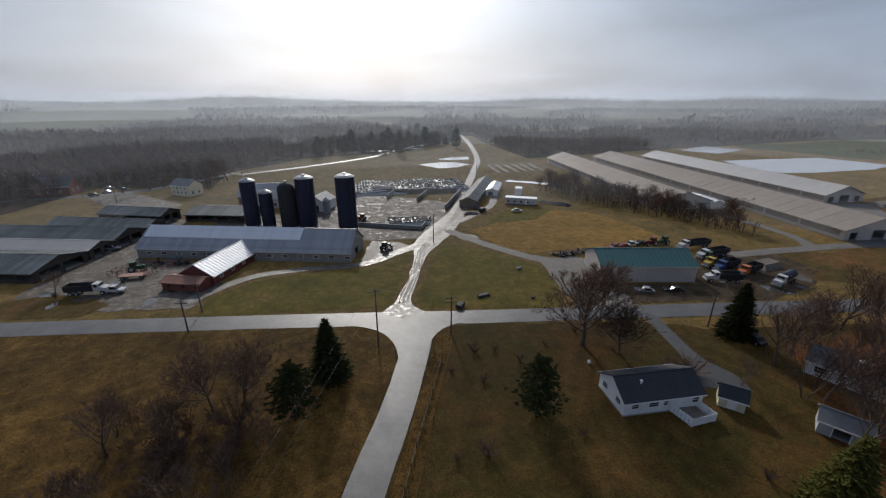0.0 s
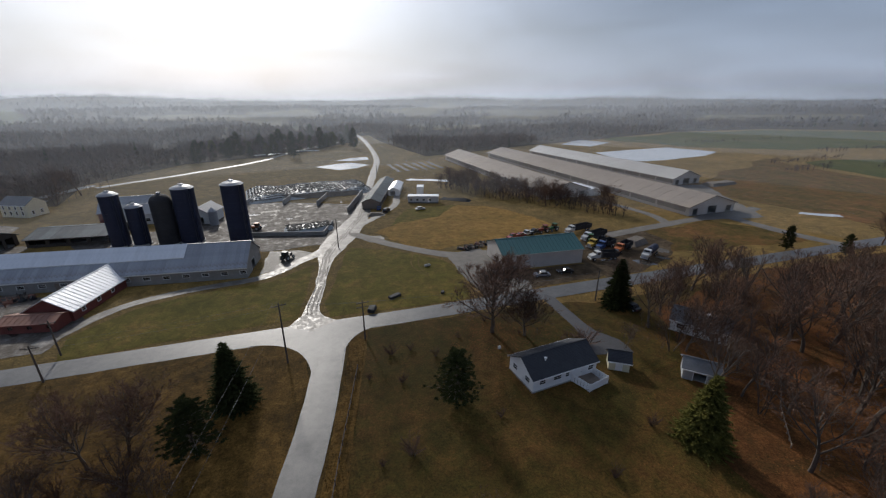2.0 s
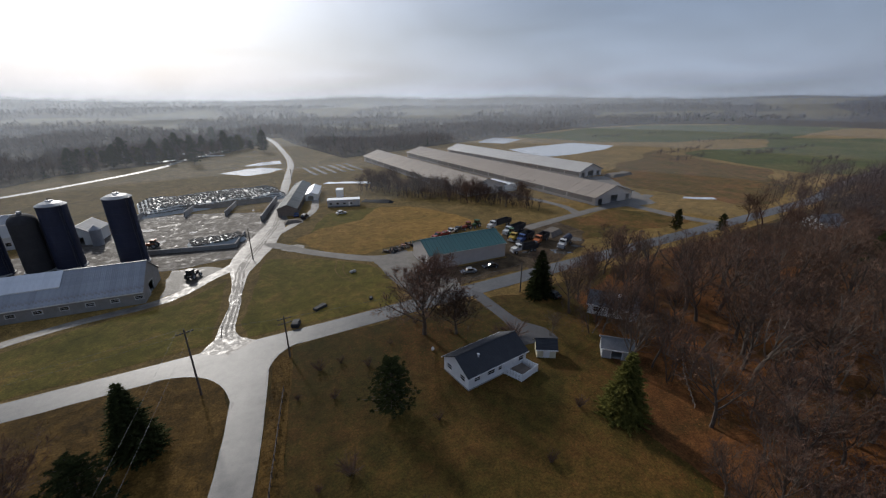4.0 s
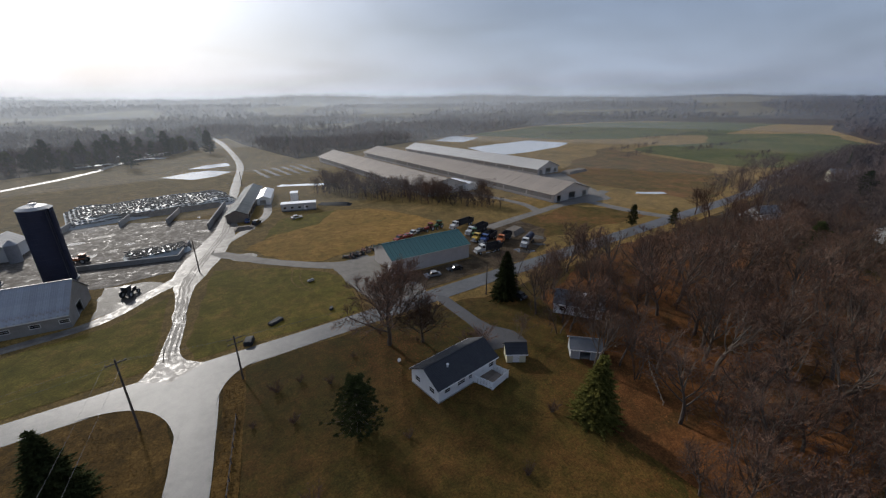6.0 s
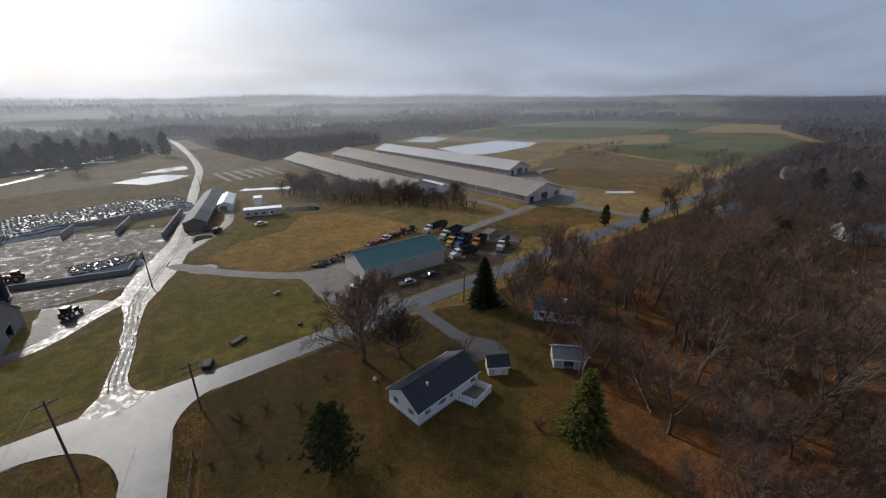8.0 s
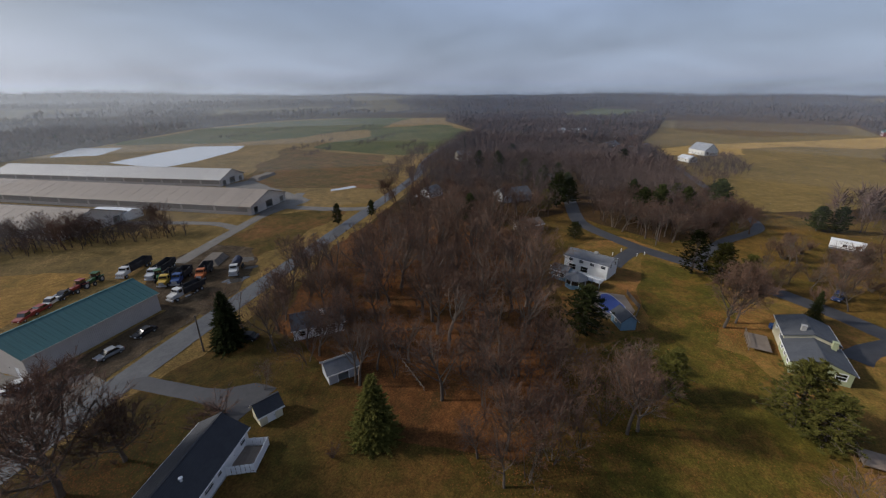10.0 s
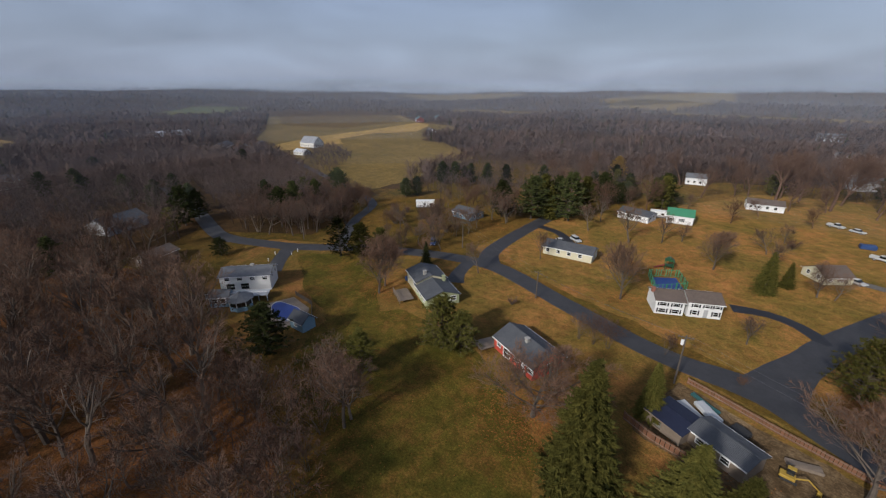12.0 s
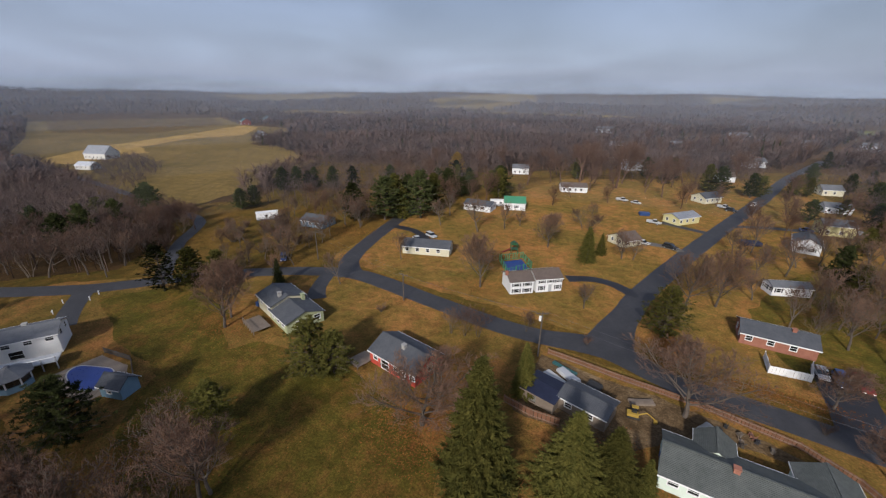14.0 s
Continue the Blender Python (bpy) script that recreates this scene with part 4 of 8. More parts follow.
lathe(bm, [(1.55, 0.0), (1.55, 5.2), (1.62, 5.25), (1.62, 5.35)], 24)
part("bin_wall", bm, "galvanised", feed_bin)
bm = bmesh.new()
lathe(bm, [(1.66, 5.3), (0.3, 6.5), (0.3, 6.75), (0, 6.8)], 24)
part("bin_roof", bm, "silo_cap", feed_bin)
# farm: shed by the drive
gable_house("drive_shed", "long narrow shed with grey metal roof beside the muddy drive", "shed", 17.5, 196, 76, 54, 7.5, 3.0, 4.6, "weathered_wood", "roof_grey_metal", row("s", 9, 2, 5.8, 0.4, 3.6, 2.2, "open"), panels=1.5, trim="weathered_wood")
gable_house("annexe_shed", "small shed with pale blue metal roof", "shed", 26.4, 203, 76, 20, 5.5, 2.8, 3.8, "barn_white", "roof_silver", [("w", 1, 0, 2.6, 2.2, "open")], panels=1.5)


def silo(label, x, y, r, h, kind):
    s = thing("silo", label, "silo", x, y, RNG.uniform(0, 90), 0, "silos behind the cow barn")
    wall_m = "silo_blue" if kind == "cap" else "silo_dark"
    ring = 1.4
    n = int((h - (2.2 if kind == "cap" else r)) / ring)
    for i in range(n):
        bm = bmesh.new()
        lathe(bm, [(r - 0.02, i * ring), (r, i * ring + 0.03), (r, (i + 1) * ring - 0.05), (r + 0.045, (i + 1) * ring - 0.04), (r + 0.045, (i + 1) * ring), (r - 0.02, (i + 1) * ring)], 32)
        part("ring", bm, wall_m, s, smooth=False)
    top = n * ring
    bm = bmesh.new()
    if kind == "cap":
        lathe(bm, [(r + 0.12, top - 0.15), (r + 0.12, top), (r * 0.75, top + 0.55), (r * 0.28, top + 1.05), (r * 0.24, top + 1.25), (0, top + 1.3)], 32)
        part("roof", bm, "silo_cap", s, "domed pale metal roof")
        bm = bmesh.new()
        for a in (0, 90):
            pts = [Vector((0.75 * math.cos(radians(t)), 0, top + 0.95 + 0.9 * math.sin(radians(t)))) for t in range(0, 181, 30)]
            for p, q in zip(pts, pts[1:]):
                rot = Matrix.Rotation(radians(a), 3, "Z")
                tube(bm, rot @ p, rot @ q, 0.05, 0.05, 5)
        part("top_rail", bm, "wire_grey", s)
    else:
        lathe(bm, [(r + 0.06, top - 0.1), (r + 0.06, top)] + [(r * math.cos(radians(a)), top + r * 0.85 * math.sin(radians(a))) for a in (12, 25, 40, 55, 70, 82)] + [(0, top + r * 0.86)], 32)
        part("dome", bm, wall_m, s, "dark domed roof")
        bm = boxes((-0.5, 0.5, -0.4, 0.4, top + r * 0.8, top + r * 0.86 + 0.5))
        part("hatch", bm, "silo_cap", s)
    bm = bmesh.new()
    lathe_r = r + 0.35
    for k in (-0.25, 0.25):
        tube(bm, (k, -lathe_r, 0.3), (k, -lathe_r, top), 0.03, 0.03, 4)
    for i in range(int(top / 0.6)):
        tube(bm, (-0.25, -lathe_r, 0.4 + i * 0.6), (0.25, -lathe_r, 0.4 + i * 0.6), 0.02, 0.02, 4)
    part("ladder", bm, "wire_grey", s)
    part("chute", boxes((0.5, 1.0, -r - 0.5, -r + 0.1, 0, top)), wall_m, s)
    bm = bmesh.new()
    lathe(bm, [(r + 0.35, 0), (r + 0.35, 0.35), (r - 0.1, 0.35)], 32)
    part("plinth", bm, "concrete", s)
    return s


silo("tall dark blue steel silo with pale domed roof", -71.5, 143.5, 2.7, 19.6, "cap")
silo("shorter dark blue steel silo with pale domed roof", -65.5, 143.5, 2.4, 14.8, "cap")
silo("dark concrete stave silo with round dome", -57, 142, 3.1, 17.3, "dome")
silo("tall dark blue steel silo with pale domed roof", -50.2, 142.3, 3.3, 21.4, "cap")
silo("tall dark blue steel silo with pale domed roof", -34.3, 137.5, 3.4, 22.3, "cap")

# houses by the crossroads and in the wood
gable_house("ranch_house", "white ranch house with black shingle roof", "house", 32.7, 50.9, 9, 13.0, 6.9, 2.6, 4.6, "siding_white", "shingle_black",
            [("s", 1.2, 1.2, 1.2, 0.8, "window"), ("s", 4.0, 1.2, 1.6, 0.8, "window"), ("s", 6.4, 1.2, 0.8, 0.8, "window"), ("s", 9.0, 0.3, 0.95, 2.0, "trim_white"), ("s", 11.2, 1.1, 1.2, 1.0, "window"),
             ("w", 1.0, 1.1, 1.3, 1.0, "window"), ("w", 4.6, 1.1, 1.3, 1.0, "window"), ("e", 2.6, 1.1, 1.4, 1.0, "window"), ("b", 2, 1.0, 1.6, 1.2, "window"), ("b", 6, 0.2, 1, 2.05, "trim_white"), ("b", 9, 1.0, 1.6, 1.2, "window")],
            base=0.25)
gable_house("garden_shed", "small pale garden shed with dark roof", "shed", 44.6, 49.2, -30, 3.4, 2.8, 2.0, 3.2, "siding_cream", "shingle_black", [("s", 1.1, 0, 1.2, 1.8, "trim_white")])
gable_house("wood_house", "grey-white house with dark roof among bare trees", "house", 68.4, 55.2, -52, 10.0, 6.6, 2.4, 4.1, "siding_white", "shingle_slate", row("s", 3, 1.2, 3.0, 0.8, 1.1, 1.1) + row("w", 2, 1.2, 2.8, 0.8, 1.0, 1.1), chimney=[(1.0, -1.0, 0.3, "trim_white")])
gable_house("old_shed", "weathered grey shed under bare branches", "shed", 56.3, 43.4, -42, 5.2, 3.8, 2.1, 3.2, "siding_grey", "shingle_grey", [("s", 1.6, 0, 1.8, 1.8, "open")])

# ---- village houses ----
two = lambda n, first, gap: row("s", n, first, gap, 1.0, 1.1, 1.2) + row("s", n, first, gap, 3.4, 1.1, 1.2)
gable_house("white_house", "two-storey white house with grey roof beside the pool", "house", 113.6, -1.8, 242, 12.0, 6.6, 4.0, 5.1, "siding_white", "shingle_grey",
            row("s", 4, 1.2, 3.0, 2.9, 1.2, 1.0) + row("s", 2, 1.4, 3.4, 0.5, 2.0, 1.6) + [("w", 2.9, 2.8, 1.4, 1.2, "window"), ("w", 2.8, 0.1, 1.6, 2.1, "window")] + row("e", 2, 1.6, 3.0, 2.8, 1.1, 1.1), chimney=[(1.0, 0.5, 0.5, "concrete")])
gable_house("split_level_house", "pale yellow split-level house with slate grey roof", "house", 87.2, -39.0, 166, 7.8, 7.8, 3.3, 4.6, "siding_cream", "shingle_slate",
            row("s", 2, 1.6, 3.6, 1.9, 1.2, 1.0) + row("w", 2, 1.6, 3.4, 1.9, 1.2, 1.0), chimney=[(2.4, -1.2, 0.7, "concrete")])
gable_house("split_level_wing", "sage green single-storey wing with slate grey roof", "house", 80.0, -37.3, 166, 8.4, 8.2, 2.4, 3.8, "siding_sage", "shingle_slate",
            row("s", 3, 1.0, 2.4, 1.0, 1.2, 1.2) + row("e", 2, 2, 4, 1.0, 1.4, 1.2), chimney=[(-2.5, 2.8, 0.6, "siding_sage")])
gable_house("red_house", "red wooden house with dark grey roof", "house", 50.8, -37.9, 173, 11.2, 7.4, 2.6, 4.4, "siding_red", "shingle_slate",
            [("s", 1.0, 1.2, 1.1, 1.2, "window"), ("s", 3.0, 0.2, 1.9, 2.1, "window"), ("s", 6.2, 1.2, 1.2, 1.0, "window"), ("s", 8.2, 0.2, 0.95, 2.0, "trim_white"), ("s", 10.0, 1.2, 1.2, 1.0, "window"), ("w", 3.4, 1.2, 1.2, 1.2, "window"), ("e", 3.4, 1.2, 1.2, 1.2, "window")],
            chimney=[(0.5, -0.8, 0.5, "concrete")])
gable_house("colonial_house", "two-storey cream house with dark roof", "house", 39.9, -83.1, 222, 6.9, 6.2, 3.6, 4.9, "siding_white", "shingle_brown",
            [("s", 1.0, 2.5, 1.0, 1.0, "window"), ("s", 3.3, 2.5, 1.0, 1.0, "window"), ("s", 5.3, 2.5, 1.0, 0.9, "window"), ("s", 1.0, 0.6, 1.0, 1.1, "window"), ("s", 3.3, 0, 0.9, 2.0, "siding_grey"), ("s", 5.3, 0.6, 1.0, 1.1, "window")] + row("e", 2, 1.4, 2.6, 2.4, 1, 0.9), shutters="shingle_black")

# more village houses: label, x, y, turn, length, width, eave, ridge, wall, roof, storeys
VILLAGE = (
    ("long low cream ranch house with grey roof", 78.9, -86.9, 201, 14.8, 6.6, 2.5, 3.9, "siding_cream", "shingle_slate"),
    ("small pale blue house with dark roof", 128.5, -86.5, 190, 10, 7.6, 2.3, 3.9, "siding_blue", "shingle_slate"),
    ("low white house with dark shingle roof", 88.0, -141, 186, 12, 7.8, 2.4, 3.8, "siding_white", "shingle_slate"),
    ("white garage with green metal roof", 76.5, -152, 204, 9.0, 10, 3.0, 4.8, "siding_white", "roof_green"),
    ("white garage with brown shingle roof", 63.5, -200, 204, 13, 8, 2.6, 4.2, "siding_white", "shingle_brown"),
    ("pale yellow house with grey metal roof", 12.5, -169.0, 234, 11.6, 7.0, 2.7, 4.0, "siding_yellow", "galvanised"),
    ("low cream bungalow with brown roof", 27.5, -130, 234, 7.6, 7.2, 2.1, 3.9, "siding_cream", "shingle_brown"),
    ("white gabled house with dark roof", -24, -157, 262, 10.4, 7.2, 3.2, 5.0, "siding_white", "shingle_slate"),
    ("pale green two-storey house with dark roof", -36, -184, 192, 9.6, 7.6, 3.8, 5.4, "siding_yellow", "shingle_slate"),
    ("white house with grey roof behind the road", -44, -224, 190, 9.4, 7, 2.6, 4.2, "siding_white", "shingle_grey"),
    ("white mobile home among bare trees", -13.6, -113.5, 205, 9.2, 4.2, 2.4, 3.2, "siding_white", "shingle_grey"),
    ("white house with grey roof among pines", -50, -268, 200, 9.5, 7, 3.0, 5.0, "siding_cream", "shingle_grey"),
    ("white house with tall chimney", -25, -353, 215, 12.5, 8, 4.2, 6.4, "siding_white", "shingle_grey"),
    ("cream house with dark roof", 4, -214, 230, 10.5, 7.6, 2.6, 4.4, "siding_cream", "shingle_slate"),
    ("grey-white house behind tall bare trees", 46, -288, 215, 14, 9, 4.2, 6.6, "siding_grey", "shingle_grey"),
    ("pale house beyond the garages", 105, -231, 205, 10, 7, 3.6, 5.6, "siding_white", "shingle_grey"),
    ("white house far beyond the wood", -85, -541, 190, 14, 9, 4, 6.5, "siding_white", "shingle_grey"),
    ("white house far beyond the wood", -135, -548, 170, 22, 9, 4, 6.5, "siding_white", "shingle_grey"),
    ("white house far beyond the wood", -28, -590, 200, 20, 10, 5, 8, "siding_white", "shingle_grey"),
    ("white house far beyond the wood", 122, -580, 200, 22, 10, 5, 8, "siding_white", "shingle_grey"),
    ("small white house half hidden by bare trees", 62, -330, 200, 9, 7, 2.8, 4.6, "siding_white", "shingle_slate"),
    ("small grey house half hidden by bare trees", 84, -300, 215, 8, 6.5, 2.6, 4.4, "siding_grey", "shingle_slate"),
    ("small white house half hidden by bare trees", 24, -345, 230, 9, 7, 3.0, 4.8, "siding_white", "shingle_brown"),
    ("white house among bare trees beyond the village", 78, -410, 205, 12, 8, 4.2, 6.2, "siding_white", "shingle_grey"),
    ("white house among bare trees beyond the village", 30, -450, 215, 11, 8, 4.2, 6.2, "siding_white", "shingle_grey"),
    ("cream house across the lane", -5, -279, 200, 9, 7, 3, 5, "siding_white", "shingle_brown"),
    ("small cream house on the wooded hill", 302, 75, 120, 11, 8, 4.2, 6.6, "siding_cream", "shingle_grey"),
    ("grey house with dark roof among bare trees", 189, 27, 130, 15, 9, 3.2, 5.6, "siding_grey", "shingle_slate"),
    ("low brown garage at the wood's edge", 145.5, 17, 130, 9, 6, 2.6, 4.0, "weathered_wood", "shingle_brown"),
    ("large pale barn on the hill", 380, -108, 205, 17, 12, 4.0, 9.0, "barn_white", "galvanised"),
    ("white shed on the hill", 336, -85, 205, 11, 7, 2.6, 4.4, "barn_white", "roof_silver"),
    ("brown wooden house on the hill", 372, -62, 150, 14, 10, 4.5, 8.0, "weathered_wood", "shingle_brown"),
    ("brown wooden house on the hill", 395, -38, 150, 22, 10, 4.0, 7.0, "weathered_wood", "shingle_slate"),
    ("white house at the far field's edge", 407, -257, 165, 13, 9, 5.0, 8.0, "siding_white", "shingle_slate"),
    ("white shed by the far lane", 335, -270, 165, 9, 6, 2.6, 4.2, "siding_white", "shingle_slate"),
    ("red barn on the far hill", 600, -365, 155, 22, 12, 5, 9, "barn_red", "roof_teal"),
    ("red barn on the far hill", 622, -420, 155, 26, 12, 5, 9, "barn_red", "roof_teal"),
    ("long white building beyond the hill", 556, -8, 105, 40, 10, 4.0, 6.0, "barn_white", "roof_silver"),
    ("white house among bare trees by the road", 186, 66, 160, 10, 7, 2.6, 4.6, "siding_white", "shingle_grey"),
    ("red brick house with dark roof", -8.0, -83.8, 182, 12.2, 6.8, 2.4, 3.8, "brick", "shingle_slate"),
)
for lab, hx, hy, tn, L, W, ev, rg, wm, rm in VILLAGE:
    n = max(2, int(L / 3.2))
    gap = (L - 1.6) / n
    op = row("s", n, 0.9, gap, 1.0, 1.1, 1.1)
    if ev > 4.1:
        op += row("s", n, 0.9, gap, 3.0, 1.1, 1.1)
    op += row("e", 2, W * 0.2, W * 0.45, 1.0, 1.0, 1.1) + row("w", 2, W * 0.2, W * 0.45, 1.0, 1.0, 1.1)
    gable_house("shed" if "shed" in lab or "garage" in lab else ("barn" if "barn" in lab else "house"), lab, "house", hx, hy, tn, L, W, ev, rg, wm, rm, op,
                chimney=[(L * 0.2, -0.4, 0.5, "brick")] if ev > 4.1 or "brick" in lab else None, shutters="shingle_black" if wm == "siding_white" and hy > -160 and hx < 100 else None)

# cream colonial: lower wing with the big chimney
gable_house("colonial_wing", "low white wing with brown roof and brick chimney", "house", 45.3, -78.3, 222, 6.0, 6.4, 3.3, 4.6, "siding_white", "shingle_brown",
            row("s", 2, 0.8, 2.8, 2.1, 1.5, 1.0) + row("s", 2, 0.8, 2.8, 0.4, 1.5, 1.0), chimney=[(-3.3, -0.6, 0.6, "brick")], shutters="shingle_black")

# long mint house with grey roof and the low dark house with its junk
gable_house("long_house", "long mint-white house with grey shingle roof", "house", -0.6, -39.4, 181, 19.2, 7.8, 2.4, 4.1, "siding_mint", "shingle_moss",
            row("s", 3, 1.0, 2.2, 1.2, 1.2, 0.9) + row("s", 3, 11, 3.0, 1.2, 1.4, 0.9) + [("s", 8.2, 0.1, 0.95, 2.05, "trim_white")], chimney=[(-1.8, -0.4, 0.5, "brick")])
gable_house("long_house_wing", "grey-roofed wing of the long house", "house", -9.0, -43.0, 95, 7.0, 6.2, 2.3, 3.8, "siding_mint", "shingle_moss", row("w", 2, 1.2, 3.4, 1.0, 1.2, 1.1))
gable_house("long_house_porch", "small grey-roofed porch gable", "house", 3.0, -43.6, 91, 4.4, 4.4, 2.5, 3.9, "siding_mint", "shingle_moss", [("e", 1.4, 0.1, 1.0, 2.0, "trim_white")])
gable_house("mobile_home", "low mobile home with grey shingle roof", "house", 19.7, -43.9, 170, 7.4, 4.8, 2.4, 3.2, "weathered_wood", "shingle_slate", row("s", 2, 1, 3.4, 1, 1.1, 0.9))
gable_house("tarp_shed", "low shed under a dark blue tarpaulin roof", "shed", 26.4, -43.4, 170, 5.6, 5.2, 2.0, 2.5, "weathered_wood", "silo_blue", [("s", 1, 0.2, 1.6, 1.6, "open")], trim="weathered_wood")


def plank_fence(name, label, pts, h, material, group="", step=0.6, gap=0.06, rail="weathered_wood", closed=False):
    """Boards between posts along a line of corners."""
    f = thing(name, label, "fence", pts[0][0], pts[0][1], 0, 0, group)
    ox, oy = pts[0]
    bd = boxes((-step / 2 + gap / 2, step / 2 - gap / 2, -0.02, 0.02, 0.06, h))
    me = bpy.data.meshes.new("board")
    bd.to_mesh(me)
    bd.free()
    me.materials.append(MATS[material])
    for (x0, y0), (x1, y1) in zip(pts, pts[1:]):
        d = math.hypot(x1 - x0, y1 - y0)
        a = math.degrees(math.atan2(y1 - y0, x1 - x0))
        n = max(1, int(d / step))
        for i in range(n):
            t = (i + 0.5) / n
            o = link_part("board", me, None, f)
            o.matrix_local = pose(x0 - ox + (x1 - x0) * t, y0 - oy + (y1 - y0) * t, RNG.uniform(-0.02, 0.02), 0, 0, a)
        m = max(1, int(d / 2.4))
        for i in range(m + 1):
            t = i / m
            p = part("post", boxes((-0.06, 0.06, -0.06, 0.06, 0, h + 0.08)), material, f)
            p.matrix_local = pose(x0 - ox + (x1 - x0) * t, y0 - oy + (y1 - y0) * t, 0, 0, 0, a)
        for z in (0.3, h - 0.25):
            r = part("rail", boxes((0, d, -0.065, -0.022, z, z + 0.09)), rail, f)
            r.matrix_local = pose(x0 - ox, y0 - oy, 0, 0, 0, a)
    return f


plank_fence("deck_fence", "white board fence round the back deck", [(34.5, 47.6), (35.9, 44.5), (40.0, 45.6), (38.9, 48.6)], 1.5, "trim_white", rail="trim_white", step=0.5, gap=0.02)
dk = thing("deck", "dark wooden back deck behind the ranch house", "deck", 37.2, 46.6, 14)
for i in range(16):
    part("plank", boxes((-1.9, 1.9, -1.6 + i * 0.2, -1.6 + i * 0.2 + 0.18, 0.35, 0.4)), "weathered_wood", dk)
part("joists", boxes((-1.8, -1.6, -1.5, 1.5, 0, 0.346), (1.6, 1.8, -1.5, 1.5, 0, 0.346), (-0.1, 0.1, -1.5, 1.5, 0, 0.346)), "weathered_wood", dk)
plank_fence("plank_fence", "low reddish wooden fence along the road", [(29.6, -55.2), (24, -55.0), (16.8, -54.6), (3.6, -54.4), (-7.8, -52.8), (-13.4, -49.6), (-18, -44)], 1.25, "red_fence_wood", step=0.45)
plank_fence("plank_fence", "short reddish wooden fence beside the low sheds", [(31.5, -38.6), (27, -38.0), (22.5, -38.4)], 1.6, "red_fence_wood", step=0.6)
plank_fence("rail_fence", "low dark rail fence beside the side road", [(-0.2, 59.7), (-2.1, 48.8), (-3.5, 40.8), (-4.5, 34.2), (-8.2, 14)], 0.9, "pole_wood", step=2.4, gap=2.3, rail="pole_wood")
for px, py in ((131.4, -12.4), (127.2, -9.4), (128.2, -16.4), (130.0, -18.8)):
    mp = thing("marker_post", "short white marker post beside the driveway", "post", px, py, 0, 0, "driveway marker posts")
    part("shaft", boxes((-0.09, 0.09, -0.09, 0.09, 0, 0.85)), "trim_white", mp)
    part("cap", bevelled((-0.14, 0.14, -0.14, 0.14, 0.85, 0.95), w=0.02), "trim_white", mp)
rv = thing("roof_vent", "small white vent on the ranch house roof", "vent", 30.1, 49.1, 9, 3.9)
bm = bmesh.new()
lathe(bm, [(0.14, -0.1), (0.14, 0.45), (0.24, 0.47), (0.24, 0.6), (0.0, 0.72)], 12)
part("pipe", bm, "trim_white", rv)
plank_fence("white_enclosure", "white panel enclosure beside the brick house", [(-5.8, -76.4), (-6.0, -71.4), (-12.2, -72.4), (-13.0, -77.4)], 1.6, "trim_white", rail="trim_white", step=0.5, gap=0.02)
plank_fence("garden_rail", "pale timber rail fence in the wood", [(56, 28), (62, 34), (70, 40), (74, 33)], 0.7, "weathered_wood", step=2.4, gap=1.9)
plank_fence("pool_fence", "dark fence beside the swimming pool", [(101, -9.6), (94, -11.2), (87.5, -9.0)], 1.2, "pole_wood", step=0.3, gap=0.1, rail="pole_wood")
plank_fence("court_fence", "green netting fence round the play court", [(50.5, -84), (56.5, -92), (51.5, -98), (46.5, -92), (50.5, -84)], 2.2, "roof_green", step=1.2, gap=1.0, rail="roof_green")
patch("play_court", "blue-green play court surface", "court", [(50.5, -85), (55.6, -92), (51.5, -97), (47.2, -92)], "pool_blue", 0.03, 0.05)
ps = thing("play_set", "green climbing frame on the lawn", "play set", 55.6, -101.0, 30)
for sx in (-1, 1):
    for sy in (-1, 1):
        part("post", boxes((sx - 0.08, sx + 0.08, sy - 0.08, sy + 0.08, 0, 2.9)), "paint_green", ps)
part("platform", boxes((-1, 1, -1, 1, 1.3, 1.4)), "paint_green", ps)
bm = bmesh.new()
prism(bm, [(-1.2, -1.2, 2.9), (1.2, -1.2, 2.9), (0, -1.2, 3.7)], (0, 2.4, 0))
part("roof", bm, "paint_green", ps)
bm = bmesh.new()
prism(bm, [(1.0, -0.4, 1.35), (1.0, -0.4, 1.45), (3.6, -0.4, 0.2), (3.6, -0.4, 0.1)], (0, 0.8, 0))
part("slide", bm, "paint_red", ps)

# white house: deck, gazebo, pool, pool shed
wd = thing("raised_deck", "grey wooden deck along the white house", "deck", 107.6, 2.2, 242)
part("deck_floor", boxes((-6.5, 7.5, -2.2, 0.9, 1.5, 1.66)), "siding_grey", wd)
for i in range(8):
    part("post", boxes((-6.4 + i * 1.95, -6.25 + i * 1.95, -2.15, -2.0, 0, 2.6)), "siding_grey", wd)
part("rail", boxes((-6.5, 7.5, -2.2, -2.1, 2.5, 2.62)), "trim_white", wd)
gz = thing("gazebo", "octagonal grey-blue gazebo with shingle roof", "gazebo", 102.6, 2.4, 15)
bm = bmesh.new()
lathe(bm, [(2.6, 0), (2.6, 1.0), (2.45, 1.0), (2.45, 0.1), (0, 0.1)], 8)
part("base", bm, "siding_blue", gz)
for i in range(8):
    a = math.pi / 4 * i
    part("post", boxes((2.5 * math.cos(a) - 0.09, 2.5 * math.cos(a) + 0.09, 2.5 * math.sin(a) - 0.09, 2.5 * math.sin(a) + 0.09, 1.0, 2.5)), "trim_white", gz)
bm = bmesh.new()
lathe(bm, [(2.42, 1.05), (2.42, 2.45)], 8)
part("screen", bm, "glass", gz)
bm = bmesh.new()
